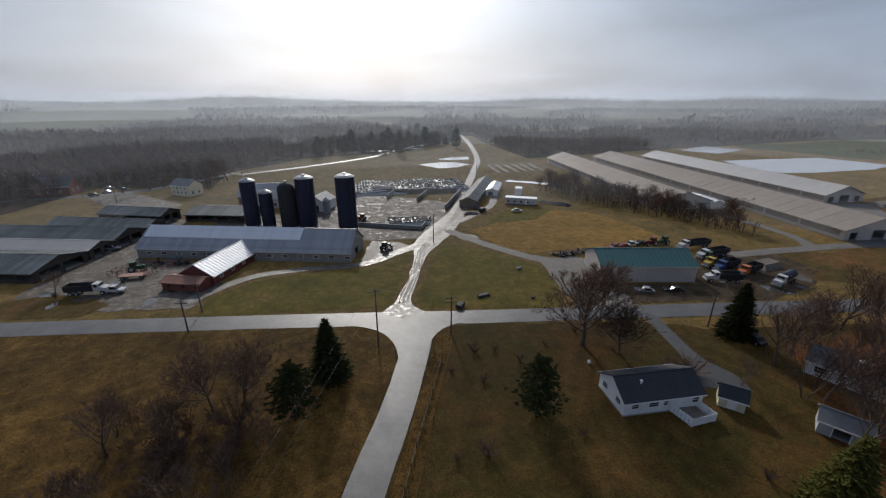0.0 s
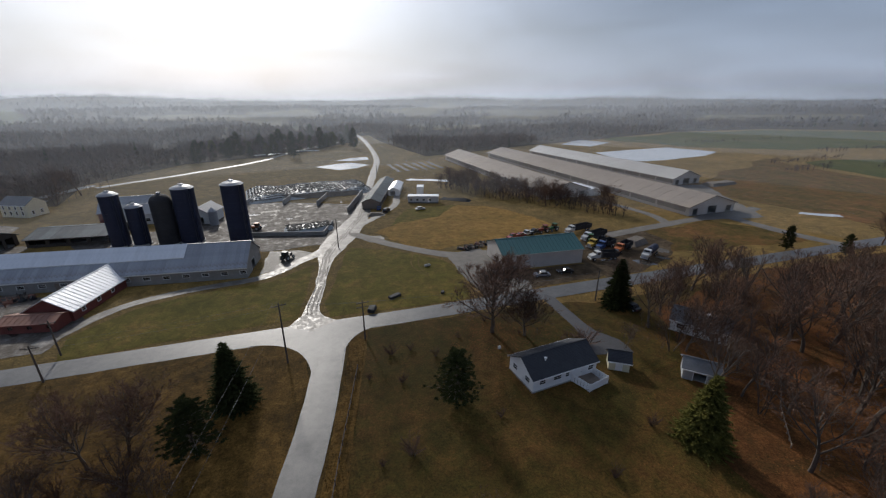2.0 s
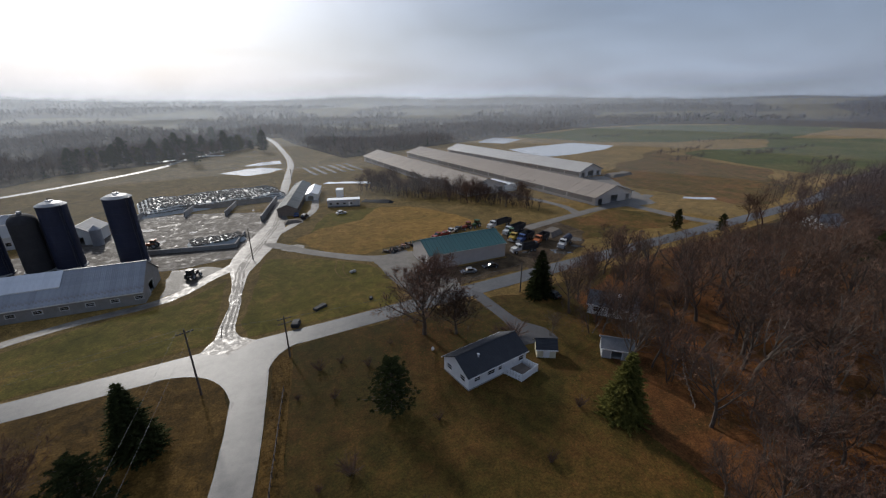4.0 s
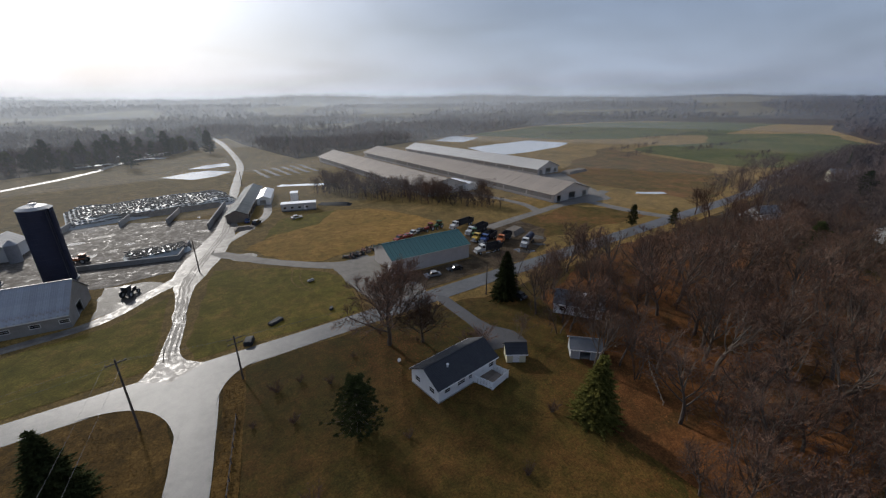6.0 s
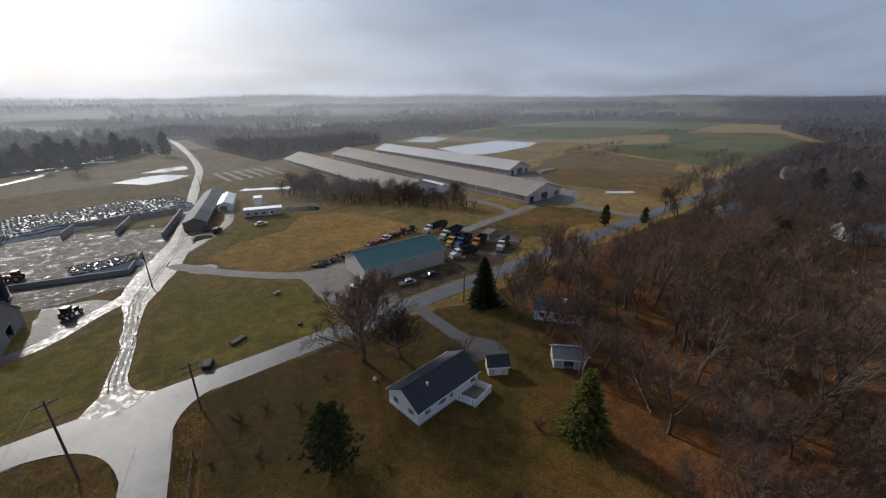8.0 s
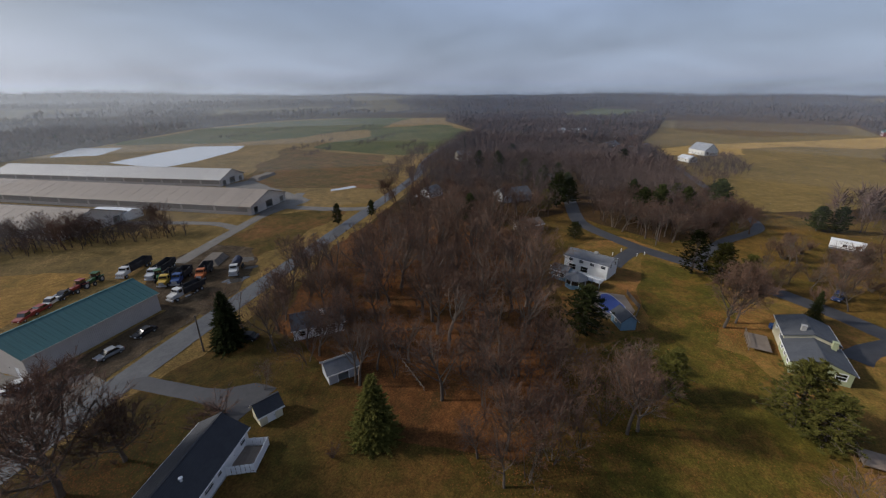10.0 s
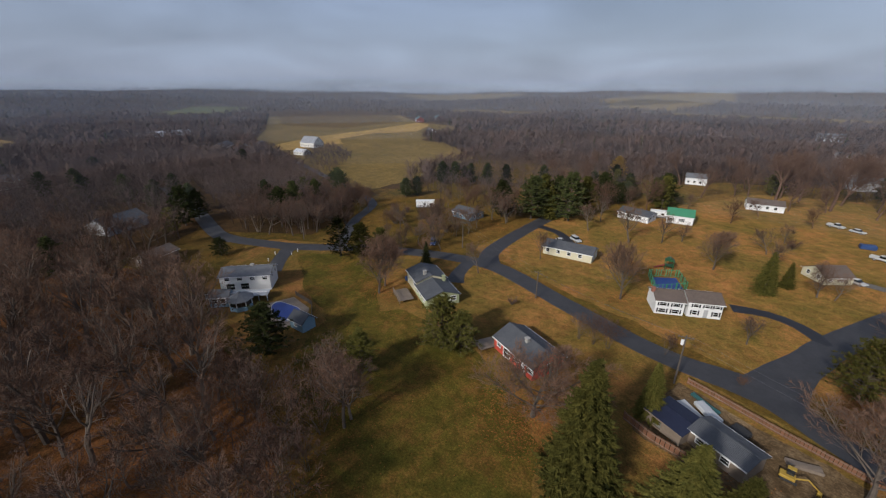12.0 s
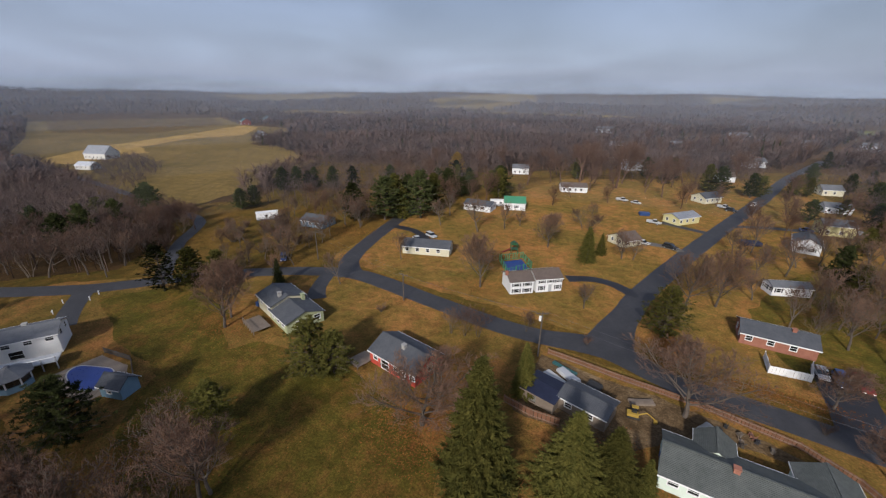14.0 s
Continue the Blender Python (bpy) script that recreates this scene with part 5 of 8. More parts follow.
lathe(bm, [(0, 2.5), (3.1, 2.42), (3.1, 2.52), (0.5, 3.7), (0.35, 4.0), (0, 4.1)], 8)
part("roof", bm, "shingle_grey", gz)
gable_house("deck_porch", "small grey-roofed screened porch", "shed", 106.8, 5.8, 242, 4.2, 3.2, 2.6, 3.6, "siding_blue", "shingle_grey", row("s", 2, 0.6, 1.8, 1, 1.2, 1.1))
patch("pool_terrace", "grey-brown paved terrace round the pool", "terrace", [(101, -1.5), (100.6, -9), (93, -10.2), (87.6, -7.6), (88, -2.4), (94, -0.8)], "weathered_wood", 0.02, 0.1)
pl = thing("swimming_pool", "in-ground swimming pool under a dark blue cover", "pool", 94.8, -5.2, 10)
bm = bmesh.new()
pool_pts = [(4.6 * math.cos(a) * (1 + 0.16 * math.cos(2 * a + 0.6)), 2.7 * math.sin(a) * (1 + 0.12 * math.cos(3 * a)), 0.03) for a in [math.pi * 2 * i / 28 for i in range(28)]]
prism(bm, pool_pts, (0, 0, 0.05))
part("cover", bm, "pool_blue", pl)
bm = bmesh.new()
for p, q in zip(pool_pts, pool_pts[1:] + pool_pts[:1]):
    k = 1.06
    prism(bm, [(p[0], p[1], 0.03), (q[0], q[1], 0.03), (q[0] * k, q[1] * k, 0.03), (p[0] * k, p[1] * k, 0.03)], (0, 0, 0.07))
part("coping", bm, "concrete", pl)
gable_house("pool_shed", "small blue pool shed with slate roof", "shed", 86.0, -6.6, 200, 4.2, 3.2, 2.2, 3.4, "siding_blue", "shingle_slate", [("s", 1.4, 0.9, 0.9, 0.8, "window"), ("w", 1.0, 0.9, 0.9, 0.8, "window")])
ribbon("white_house_driveway", "dark asphalt driveway to the white house", "driveway", [(118.5, -8.6), (125, -11.5), (134, -17)], 4.4, "asphalt", 0.024, 0.1)
ribbon("split_driveway", "dark asphalt driveway to the split-level house", "driveway", [(84, -46, 5), (88, -50, 4), (92, -57, 4)], 4, "asphalt", 0.022, 0.1)
ribbon("colonial_driveway", "dark asphalt driveway to the cream house", "driveway", [(36, -91, 4), (30, -94.5, 3.4), (24, -94, 3.4), (18, -90, 4)], 3.4, "new_asphalt", 0.04, 0.1)
ribbon("ranch_driveway", "dark curved asphalt driveway behind the ranch house", "driveway", [(83, -92, 5), (88, -97.5, 3.6), (95, -101, 3.4), (104, -101, 3.4)], 3.4, "new_asphalt", 0.022, 0.1)
ribbon("yellow_driveway", "dark driveway to the yellow house", "driveway", [(19, -164, 4), (12, -161, 3.4), (2, -158, 3.4)], 3.4, "asphalt", 0.022, 0.1)
ribbon("brown_driveway", "gravel driveway to the brown bungalow", "driveway", [(23, -134, 4), (15, -134, 3.4), (8, -131, 3.4)], 3.4, "gravel", 0.022, 0.1)
ribbon("east_driveway", "dark driveway across the road", "driveway", [(-3, -172, 3.2), (-14, -178, 3.2), (-28, -182, 4)], 3.2, "asphalt", 0.022, 0.1)
patch("brick_driveway", "black asphalt parking place by the brick house", "driveway", [(-12.8, -77), (-21, -77), (-20.5, -60), (-13.4, -60)], "new_asphalt", 0.012, 0.15)
patch("dirt_yard", "trodden brown dirt yard with junk", "ground", [(30, -38), (31, -54), (6, -53.5), (-14, -50), (-4, -49), (8, -46), (13, -38)], "dirt_brown", 0.006, 0.5)
wd = thing("wooden_deck", "brown wooden deck behind the split-level house", "deck", 85.0, -30.8, 166)
part("deck_floor", boxes((-3.0, 3.0, -1.8, 1.8, 0.7, 0.82)), "weathered_wood", wd)
for i in range(6):
    part("post", boxes((-2.95 + i * 1.16, -2.83 + i * 1.16, -1.78, -1.66, 0, 1.7)), "weathered_wood", wd)
part("rail", boxes((-3, 3, -1.8, -1.72, 1.6, 1.7)), "weathered_wood", wd)
wd = thing("wooden_deck", "low wooden deck beside the red house", "deck", 58.2, -34.0, 168)
part("deck_floor", boxes((-1.6, 1.6, -2.0, 2.0, 0.5, 0.62)), "weathered_wood", wd)
for i in range(4):
    part("post", boxes((-1.55 + i, -1.45 + i, -1.98, -1.88, 0, 1.5)), "weathered_wood", wd)
part("rail", boxes((-1.6, 1.6, -2.0, -1.93, 1.42, 1.5)), "weathered_wood", wd)


# ---- silage bunkers ----
def mound(name, label, x, y, turn, L, W, h, material, seed, tyres=0):
    t = thing(name, label, "silage pile", x, y, turn)
    nx, ny = int(L / 1.5), int(W / 1.5)
    v, f = [], []
    for j in range(ny + 1):
        for i in range(nx + 1):
            u, w = i / nx * 2 - 1, j / ny * 2 - 1
            edge = min(1, (1 - abs(u)) * 6) * min(1, (1 - abs(w)) * 3.2)
            px, py = u * L / 2, w * W / 2
            z = h * edge ** 0.6 * (0.85 + 0.3 * noise.noise(Vector((px * 0.12 + seed, py * 0.12, 0)))) + 0.10 * noise.noise(Vector((px * 0.7, py * 0.7, seed))) * edge
            v.append((px, py, max(z, 0.0)))
    for j in range(ny):
        for i in range(nx):
            a = j * (nx + 1) + i
            f.append((a, a + 1, a + nx + 2, a + nx + 1))
    link_part("cover", mesh_of("cover", v, f), material, t)
    if tyres:
        rng = random.Random(seed)
        tv, tf = [], []
        ring = [(math.cos(a), math.sin(a)) for a in [math.pi * 2 * k / 7 for k in range(7)]]
        for k in range(tyres):
            i, j = rng.randint(1, nx - 1), rng.randint(1, ny - 1)
            p = v[j * (nx + 1) + i]
            cx, cy, cz = p[0] + rng.uniform(-0.7, 0.7), p[1] + rng.uniform(-0.7, 0.7), p[2]
            b = len(tv)
            for (cs, sn) in ring:
                tv += [(cx + cs * 0.36, cy + sn * 0.36, cz - 0.05), (cx + cs * 0.34, cy + sn * 0.34, cz + 0.16), (cx + cs * 0.2, cy + sn * 0.2, cz + 0.13)]
            for q in range(7):
                r = (q + 1) % 7
                for s in (0, 1):
                    tf.append((b + q * 3 + s, b + r * 3 + s, b + r * 3 + s + 1, b + q * 3 + s + 1))
        tagged(link_part("tyres", mesh_of("tyres", tv, tf), "tyre_black", t), "old tyres weighing down the cover", kind="stuff")
    return t


mound("silage_pile", "huge silage pile under pale plastic weighed down with tyres", -17.0, 214, 12, 60, 32, 3.0, "plastic_cover", 3, 4200)
mound("silage_pile", "smaller silage pile under plastic with tyres", -13.5, 147.0, 12, 17, 9.5, 1.5, "plastic_cover", 8, 320)
mound("silage_pile", "dark cut face of the silage pile", -14, 199.3, 5, 46, 3.0, 2.6, "rubble", 5)
for lab, pts, h, tk in (("low concrete bunker wall", [(-24, 201), (-27, 187)], 2.2, 0.4), ("low concrete bunker wall", [(-8, 199), (-12, 181)], 2.2, 0.4), ("sloping concrete bunker wall beside the drive", [(9, 200), (1, 166)], 2.4, 0.5),
                        ("low concrete bunker wall", [(-42, 196), (-44, 186)], 2.2, 0.4), ("long concrete bunker wall before the silos", [(-32, 143), (-8, 138)], 1.4, 0.4), ("low concrete bunker wall", [(-8, 138), (-5, 152)], 1.4, 0.4)):
    (x0, y0), (x1, y1) = pts
    d = math.hypot(x1 - x0, y1 - y0)
    w = thing("bunker_wall", lab, "wall", x0, y0, math.degrees(math.atan2(y1 - y0, x1 - x0)), 0, "bunker walls")
    n = max(2, int(d / 3))
    for i in range(n):
        part("panel", bevelled((i * d / n + 0.02, (i + 1) * d / n - 0.02, -tk / 2, tk / 2, 0, h), w=0.04), "old_block", w)
for lab, x, y, tn, L, W, h, m in (("heap of dark gravel beside the truck yard", 92.5, 104.5, 20, 9, 6, 1.6, "rubble"), ("muddy earth heap before the pasture", 205, 176, 10, 22, 8, 1.6, "rubble"), ("dark manure heap in the farmyard", -79, 107, 0, 6, 4, 1.2, "mud"),
                                  ("heap of scrap and old tyres beside the hedge", 51, 177, -35, 15, 4, 1.3, "tyre_black"), ("brown earth heap beside the drive", 12, 160, 0, 7, 5, 1.2, "rubble")):
    mound("heap", lab, x, y, tn, L, W, h, m, int(abs(x)) % 17)
for lab, pts in (("pale frozen pond in the field", [(-18, 296), (-4, 308), (8, 311), (20, 298), (10, 284), (-2, 279)]), ("pale frozen pond in the field", [(-4, 325), (8, 338), (21, 342), (22, 326), (8, 321)]),
                 ("long frozen lagoon behind the barns", [(222, 319), (270, 330), (316, 338), (334, 297), (300, 277), (250, 264), (214, 262)]), ("ice-covered wet strip behind the lagoon", [(229, 391), (262, 420), (278, 430), (293, 396), (248, 364)]), ("shallow puddle in the pasture", [(182, 118), (190, 112), (195, 109), (197, 112), (186, 120)])):
    patch("pond", lab, "pond", pts, "ice", 0.03, 0.6)
for i in range(6):
    patch("feed_slab", "pale concrete feed slab", "slab", [(36 + i * 6.2, 262 + i * 1.5), (38.6 + i * 6.2, 262 + i * 1.5), (34.6 + i * 6.2, 296 + i * 1.5), (32 + i * 6.2, 296 + i * 1.5)], "gravel", 0.03, 0.5)
for lab, pts in (("last streak of snow beside the track", [(36, 232), (60, 222), (62, 226), (40, 236)]), ("last streak of snow beside the lane", [(-46, 402), (-20, 396), (-18, 402), (-44, 410)]),
                 ("last streak of snow beside the lane", [(-70, 372), (-50, 384), (-56, 388), (-74, 378)]), ("pale flooded patch in the woods", [(-62, 420), (-20, 430), (-24, 440), (-64, 432)])):
    patch("snow_streak", lab, "snow", pts, "trim_white", 0.03, 1.0)


# ---- poles and wires ----
def utility_pole(x, y, h, arms=1, lean=0.0, label="dark wooden utility pole", lamp=False, turn=0):
    p = thing("utility_pole", label, "utility pole", x, y, turn, 0, "utility poles")
    bm = bmesh.new()
    tube(bm, (0, 0, 0), (lean, 0, h), 0.17, 0.11, 8)
    part("shaft", bm, "pole_wood", p)
    for i in range(arms):
        z = h - 0.5 - i * 0.9
        part("crossarm", boxes((lean - 1.2, lean + 1.2, -0.19, -0.09, z - 0.07, z + 0.07)), "pole_wood", p)
        for k in (-1.05, -0.5, 0.5, 1.05):
            bm = bmesh.new()
            tube(bm, (lean + k, -0.14, z + 0.07), (lean + k, -0.14, z + 0.26), 0.05, 0.035, 6)
            part("insulator", bm, "wire_grey", p)
    if lamp:
        bm = bmesh.new()
        tube(bm, (lean, 0, h - 1.6), (lean, -0.9, h - 1.2), 0.04, 0.04, 6)
        part("lamp_arm", bm, "wire_grey", p)
        bm = bmesh.new()
        tube(bm, (lean + 0.3, -0.2, h - 2.0), (lean + 0.3, -0.2, h - 1.1), 0.25, 0.25, 10)
        part("transformer", bm, "trim_white", p, "pale transformer can")
    return p


for args in ((-12.3, 64.6, 12.2, 1), (1.7, 69.0, 8.6, 2), (-3.1, 123.9, 9.6, 0), (-51.6, 69.3, 7.2, 1), (-53.4, 77.4, 7.4, 1), (55.4, 71.8, 7.8, 0), (102, 76.4, 8, 1), (65.9, -57.1, 7.2, 1), (102.7, -63.3, 9, 1), (140, -24, 8, 0),
             (-20.2, 4, 12, 1), (-150, 178, 9, 0), (-176, 190, 9, 0), (20.4, 243, 8, 0), (110, -57, 8, 0)):
    utility_pole(*args, turn=RNG.uniform(-20, 20))
utility_pole(31.0, -53.4, 9.8, 1, 0.0, "pale utility pole with transformer and lamp", True, 30)
utility_pole(-31, -49, 9.6, 1, 0.0, "pale utility pole with transformer and lamp", True, 10)


def wire(p, q, sag, r=0.011):
    p, q = Vector(p), Vector(q)
    c = bpy.data.curves.new("power_line", "CURVE")
    c.dimensions, c.bevel_depth, c.bevel_resolution = "3D", r, 1
    s = c.splines.new("POLY")
    s.points.add(14)
    for i in range(15):
        t = i / 14
        v = p.lerp(q, t) - Vector((0, 0, 4 * sag * t * (1 - t)))
        s.points[i].co = (*v, 1)
    c.materials.append(MATS["wire_grey"])
    tagged(new("power_line", c), "thin sagging power line between poles", "power line", "power lines")


for k in (-1.0, 1.0):
    wire((-12.3 + k, 64.6, 12.0), (-20.2 + k, 4, 11.8), 0.8)
    wire((-12.3 + k, 64.6, 12.0), (1.7 + k * 0.8, 69, 8.2), 0.2)
    wire((1.7 + k, 69, 8.2), (55.4, 71.8, 7.6), 0.8)
    wire((-51.6, 69.3 + k, 6.8), (-12.3, 64.6 + k, 11.9), 0.5)
    wire((31 + k, -53.4, 9.4), (65.9 + k, -57.1, 6.8), 0.5)
    wire((65.9, -57.1 + k, 6.8), (102.7, -63.3 + k, 8.6), 0.5)
    wire((31, -53.4 + k, 9.4), (-31, -49 + k, 9.2), 1.0)


# ---- vehicles ----
def wheel(parent, x, y, r, w):
    bm = bmesh.new()
    lathe(bm, [(r * 0.55, -w / 2), (r * 0.93, -w / 2), (r, -w * 0.36), (r, w * 0.36), (r * 0.93, w / 2), (r * 0.55, w / 2)], 14)
    bm.transform(Matrix.Rotation(radians(90), 4, "X"))
    t = part("wheel", bm, "tyre_black", parent)
    t.location = (x, y, r)
    bm = bmesh.new()
    lathe(bm, [(0, -w * 0.3), (r * 0.55, -w * 0.3), (r * 0.55, w * 0.3), (0, w * 0.3)], 10)
    bm.transform(Matrix.Rotation(radians(90), 4, "X"))
    part("rim", bm, "silver_rim" if "silver_rim" in MATS else "paint_silver", t)


def car(label, x, y, turn, paint, kind="sedan"):
    c = thing("pickup_truck" if kind == "pickup" else "car", label, "car", x, y, turn, 0, "parked cars")
    prof = {"sedan": [(-2.2, 0.35), (2.2, 0.35), (2.25, 0.7), (1.2, 0.88), (-1.5, 0.92), (-2.2, 0.85)], "suv": [(-2.3, 0.4), (2.3, 0.4), (2.35, 0.85), (1.25, 1.02), (-2.25, 1.08), (-2.3, 0.8)],
            "pickup": [(-2.7, 0.5), (2.6, 0.5), (2.65, 0.95), (1.4, 1.1), (-2.7, 1.1)]}[kind]
    cab = {"sedan": [(-1.6, 0.9), (1.1, 0.88), (0.4, 1.42), (-1.0, 1.44)], "suv": [(-2.2, 1.06), (1.15, 1.02), (0.5, 1.68), (-1.9, 1.7)], "pickup": [(-0.5, 1.08), (1.3, 1.1), (0.75, 1.76), (-0.4, 1.78)]}[kind]
    bm = bmesh.new()
    prism(bm, [(px, -0.88, pz) for px, pz in prof], (0, 1.76, 0))
    bmesh.ops.bevel(bm, geom=bm.edges[:], offset=0.08, segments=2, affect="EDGES")
    part("body", bm, paint, c)
    bm = bmesh.new()
    prism(bm, [(px, -0.78, pz) for px, pz in cab], (0, 1.56, 0))
    part("window_band", bm, "glass", c)
    xs = [p[0] for p in cab]
    zt = max(p[1] for p in cab)
    part("roof", bevelled((cab[3][0] - 0.05, cab[2][0] + 0.05, -0.76, 0.76, zt - 0.04, zt + 0.05), w=0.03), paint, c)
    if kind == "pickup":
        part("bed_side", boxes((-2.68, -0.55, 0.78, 0.88, 1.08, 1.28)), paint, c)
        part("bed_side", boxes((-2.68, -0.55, -0.88, -0.78, 1.08, 1.28)), paint, c)
        part("tailgate", boxes((-2.7, -2.62, -0.78, 0.78, 1.08, 1.28)), paint, c)
    fx = prof[2][0]
    for s in (-0.62, 0.62):
        part("headlight", boxes((fx - 0.04, fx + 0.03, s - 0.18, s + 0.18, 0.62, 0.76)), "trim_white", c)
        part("tail_light", boxes((prof[0][0] - 0.03, prof[0][0] + 0.05, s - 0.14, s + 0.14, 0.66, 0.8)), "paint_red", c)
    for wx in (-1.4, 1.4):
        for wy in (-0.8, 0.8):
            wheel(c, wx, wy, 0.36 if kind != "sedan" else 0.32, 0.22)
    return c


def lorry(label, x, y, turn, cab, bed, L=8.5, kind="tipper"):
    t = thing("lorry", label, "truck", x, y, turn, 0, "parked trucks")
    part("chassis", boxes((-L / 2, L / 2, -0.45, 0.45, 0.7, 0.95)), "paint_black", t)
    bm = bmesh.new()
    prism(bm, [(px, -1.0, pz) for px, pz in [(L / 2 - 2.9, 0.9), (L / 2, 0.9), (L / 2 + 0.05, 1.7), (L / 2 - 1.3, 1.9), (L / 2 - 1.6, 2.8), (L / 2 - 2.9, 2.85)]], (0, 2.0, 0))
    bmesh.ops.bevel(bm, geom=bm.edges[:], offset=0.07, segments=2, affect="EDGES")
    part("cab", bm, cab, t)
    part("windscreen", boxes((L / 2 - 1.52, L / 2 - 1.38, -0.85, 0.85, 1.95, 2.65)), "glass", t)
    for s in (-1.02, 0.99):
        part("side_window", boxes((L / 2 - 2.6, L / 2 - 1.75, s, s + 0.03, 1.95, 2.6)), "glass", t)
    part("grille", boxes((L / 2 + 0.05, L / 2 + 0.1, -0.6, 0.6, 0.95, 1.6)), "paint_silver", t)
    part("bumper", boxes((L / 2, L / 2 + 0.25, -1.1, 1.1, 0.5, 0.85)), "paint_silver", t)
    bm = bmesh.new()
    tube(bm, (L / 2 - 3.05, 0.8, 0.9), (L / 2 - 3.05, 0.8, 3.4), 0.08, 0.08, 8)
    part("exhaust", bm, "wire_grey", t)
    x0, x1 = -L / 2 - 0.1, L / 2 - 3.3
    if kind == "tipper":
        part("bed_floor", boxes((x0, x1, -1.15, 1.15, 1.05, 1.2)), bed, t)
        for y0, y1 in ((-1.2, -1.12), (1.12, 1.2)):
            part("bed_side", boxes((x0, x1, y0, y1, 1.2, 2.6)), bed, t)
            for k in range(6):
                part("rib", boxes((x0 + 0.1 + k * (x1 - x0 - 0.3) / 5, x0 + 0.22 + k * (x1 - x0 - 0.3) / 5, y0 - 0.05 if y0 < 0 else y1, y0 if y0 < 0 else y1 + 0.05, 1.1, 2.6)), bed, t)
        part("tailgate", boxes((x0 - 0.06, x0, -1.2, 1.2, 1.15, 2.5)), bed, t)
        part("headboard", boxes((x1, x1 + 0.08, -1.2, 1.2, 1.2, 2.8)), bed, t)
    elif kind == "box":
        part("box_body", bevelled((x0, x1, -1.2, 1.2, 1.05, 3.3), w=0.05), bed, t)
    else:
        bm = bmesh.new()
        lathe(bm, [(0, x0), (0.9, x0 + 0.1), (1.1, x0 + 0.4), (1.1, x1 - 0.4), (0.9, x1 - 0.1), (0, x1)], 18)
        bm.transform(Matrix.Translation((0, 0, 2.1)) @ Matrix.Rotation(radians(90), 4, "Y"))
        part("tank", bm, bed, t)
    for wx in (L / 2 - 1.0, -L / 2 + 1.0, -L / 2 + 2.3):
        for wy in (-1.0, 1.0):
            wheel(t, wx, wy, 0.52, 0.34)
    return t


def tractor(label, x, y, turn, paint, rim="paint_yellow"):
    t = thing("tractor", label, "tractor", x, y, turn, 0, "farm tractors")
    part("hood", bevelled((0.2, 2.3, -0.45, 0.45, 0.9, 1.65), w=0.08), paint, t)
    part("chassis", boxes((-1.2, 2.2, -0.3, 0.3, 0.6, 0.9)), "paint_black", t)
    bm = bmesh.new()
    prism(bm, [(-1.2, -0.75, 1.3), (0.2, -0.75, 1.3), (0.1, -0.7, 2.6), (-1.1, -0.7, 2.6)], (0, 1.5, 0))
    part("cab_glass", bm, "glass", t)
    part("cab_roof", bevelled((-1.3, 0.25, -0.85, 0.85, 2.6, 2.8), w=0.05), paint, t)
    for s in (-1.25, 0.8):
        part("fender", bevelled((-1.6, 0.1, s, s + 0.45, 1.55, 1.68), w=0.04), paint, t)
    bm = bmesh.new()
    tube(bm, (1.4, 0.3, 1.65), (1.4, 0.3, 2.6), 0.06, 0.05, 8)
    part("exhaust", bm, "wire_grey", t)
    for wx, r, w in ((-0.8, 0.85, 0.5), (1.75, 0.55, 0.35)):
        for wy in (-0.95, 0.95):
            wheel(t, wx, wy, r, w)
    return t


lorry("long tipper trailer truck with white cab and grey body", 80.5, 119.5, 195, "paint_white", "silo_dark", 11)
lorry("long tipper truck with pale cab and dark body", 81.5, 111.5, 200, "paint_silver", "silo_dark", 11)
lorry("blue truck with dark tipper body", 79.5, 102.3, 205, "paint_blue", "silo_dark", 8.5)
lorry("orange truck with dark tipper body", 83.5, 99.0, 208, "paint_orange", "silo_dark", 8.5)
lorry("white truck with dark blue tank", 88.0, 92.6, 210, "paint_white", "silo_blue", 8.5, "tank")
lorry("white truck with dark tipper body beside the barn", 73.0, 94.0, 175, "paint_white", "silo_dark", 8.5)
lorry("yellow truck with dark body", 77.5, 104.5, 205, "paint_yellow", "silo_dark", 7.5)
lorry("white truck with dark tipper body in the farmyard", -86, 86.5, 8, "paint_white", "silo_dark", 9)
tractor("green farm tractor behind the barn", 72.4, 122.6, 200, "paint_green")
tractor("red farm tractor behind the barn", 68.2, 121.8, 190, "paint_red")
tractor("green farm tractor among the trucks", 78.0, 108.2, 230, "paint_green")
tractor("green farm tractor beside the cattle pen", -84.5, 100.2, 20, "paint_green")
tractor("orange loader tractor before the silage wall", -32, 150, 160, "paint_orange")
plank_fence("cattle_pen", "rusty pipe rail pen before the cow barn", [(-90, 97), (-78, 99), (-76, 105), (-88, 105), (-90, 97)], 1.4, "roof_rust", step=2.4, gap=2.28, rail="roof_rust")
hw = thing("hay_wagon", "old rust-brown hay wagon in the farmyard", "wagon", -82, 95.6, 12)
part("bed", bevelled((-3.2, 3.2, -1.2, 1.2, 0.85, 1.0), w=0.03), "roof_rust", hw)
for sx in (-3.15, 3.05):
    for k in range(4):
        part("stake", boxes((sx, sx + 0.1, -1.15 + k * 0.73, -1.05 + k * 0.73, 1.0, 2.4)), "roof_rust", hw)
    part("end_rail", boxes((sx, sx + 0.06, -1.2, 1.2, 2.3, 2.45)), "roof_rust", hw)
for wx in (-2.2, 2.2):
    for wy in (-0.95, 0.95):
        wheel(hw, wx, wy, 0.42, 0.25)
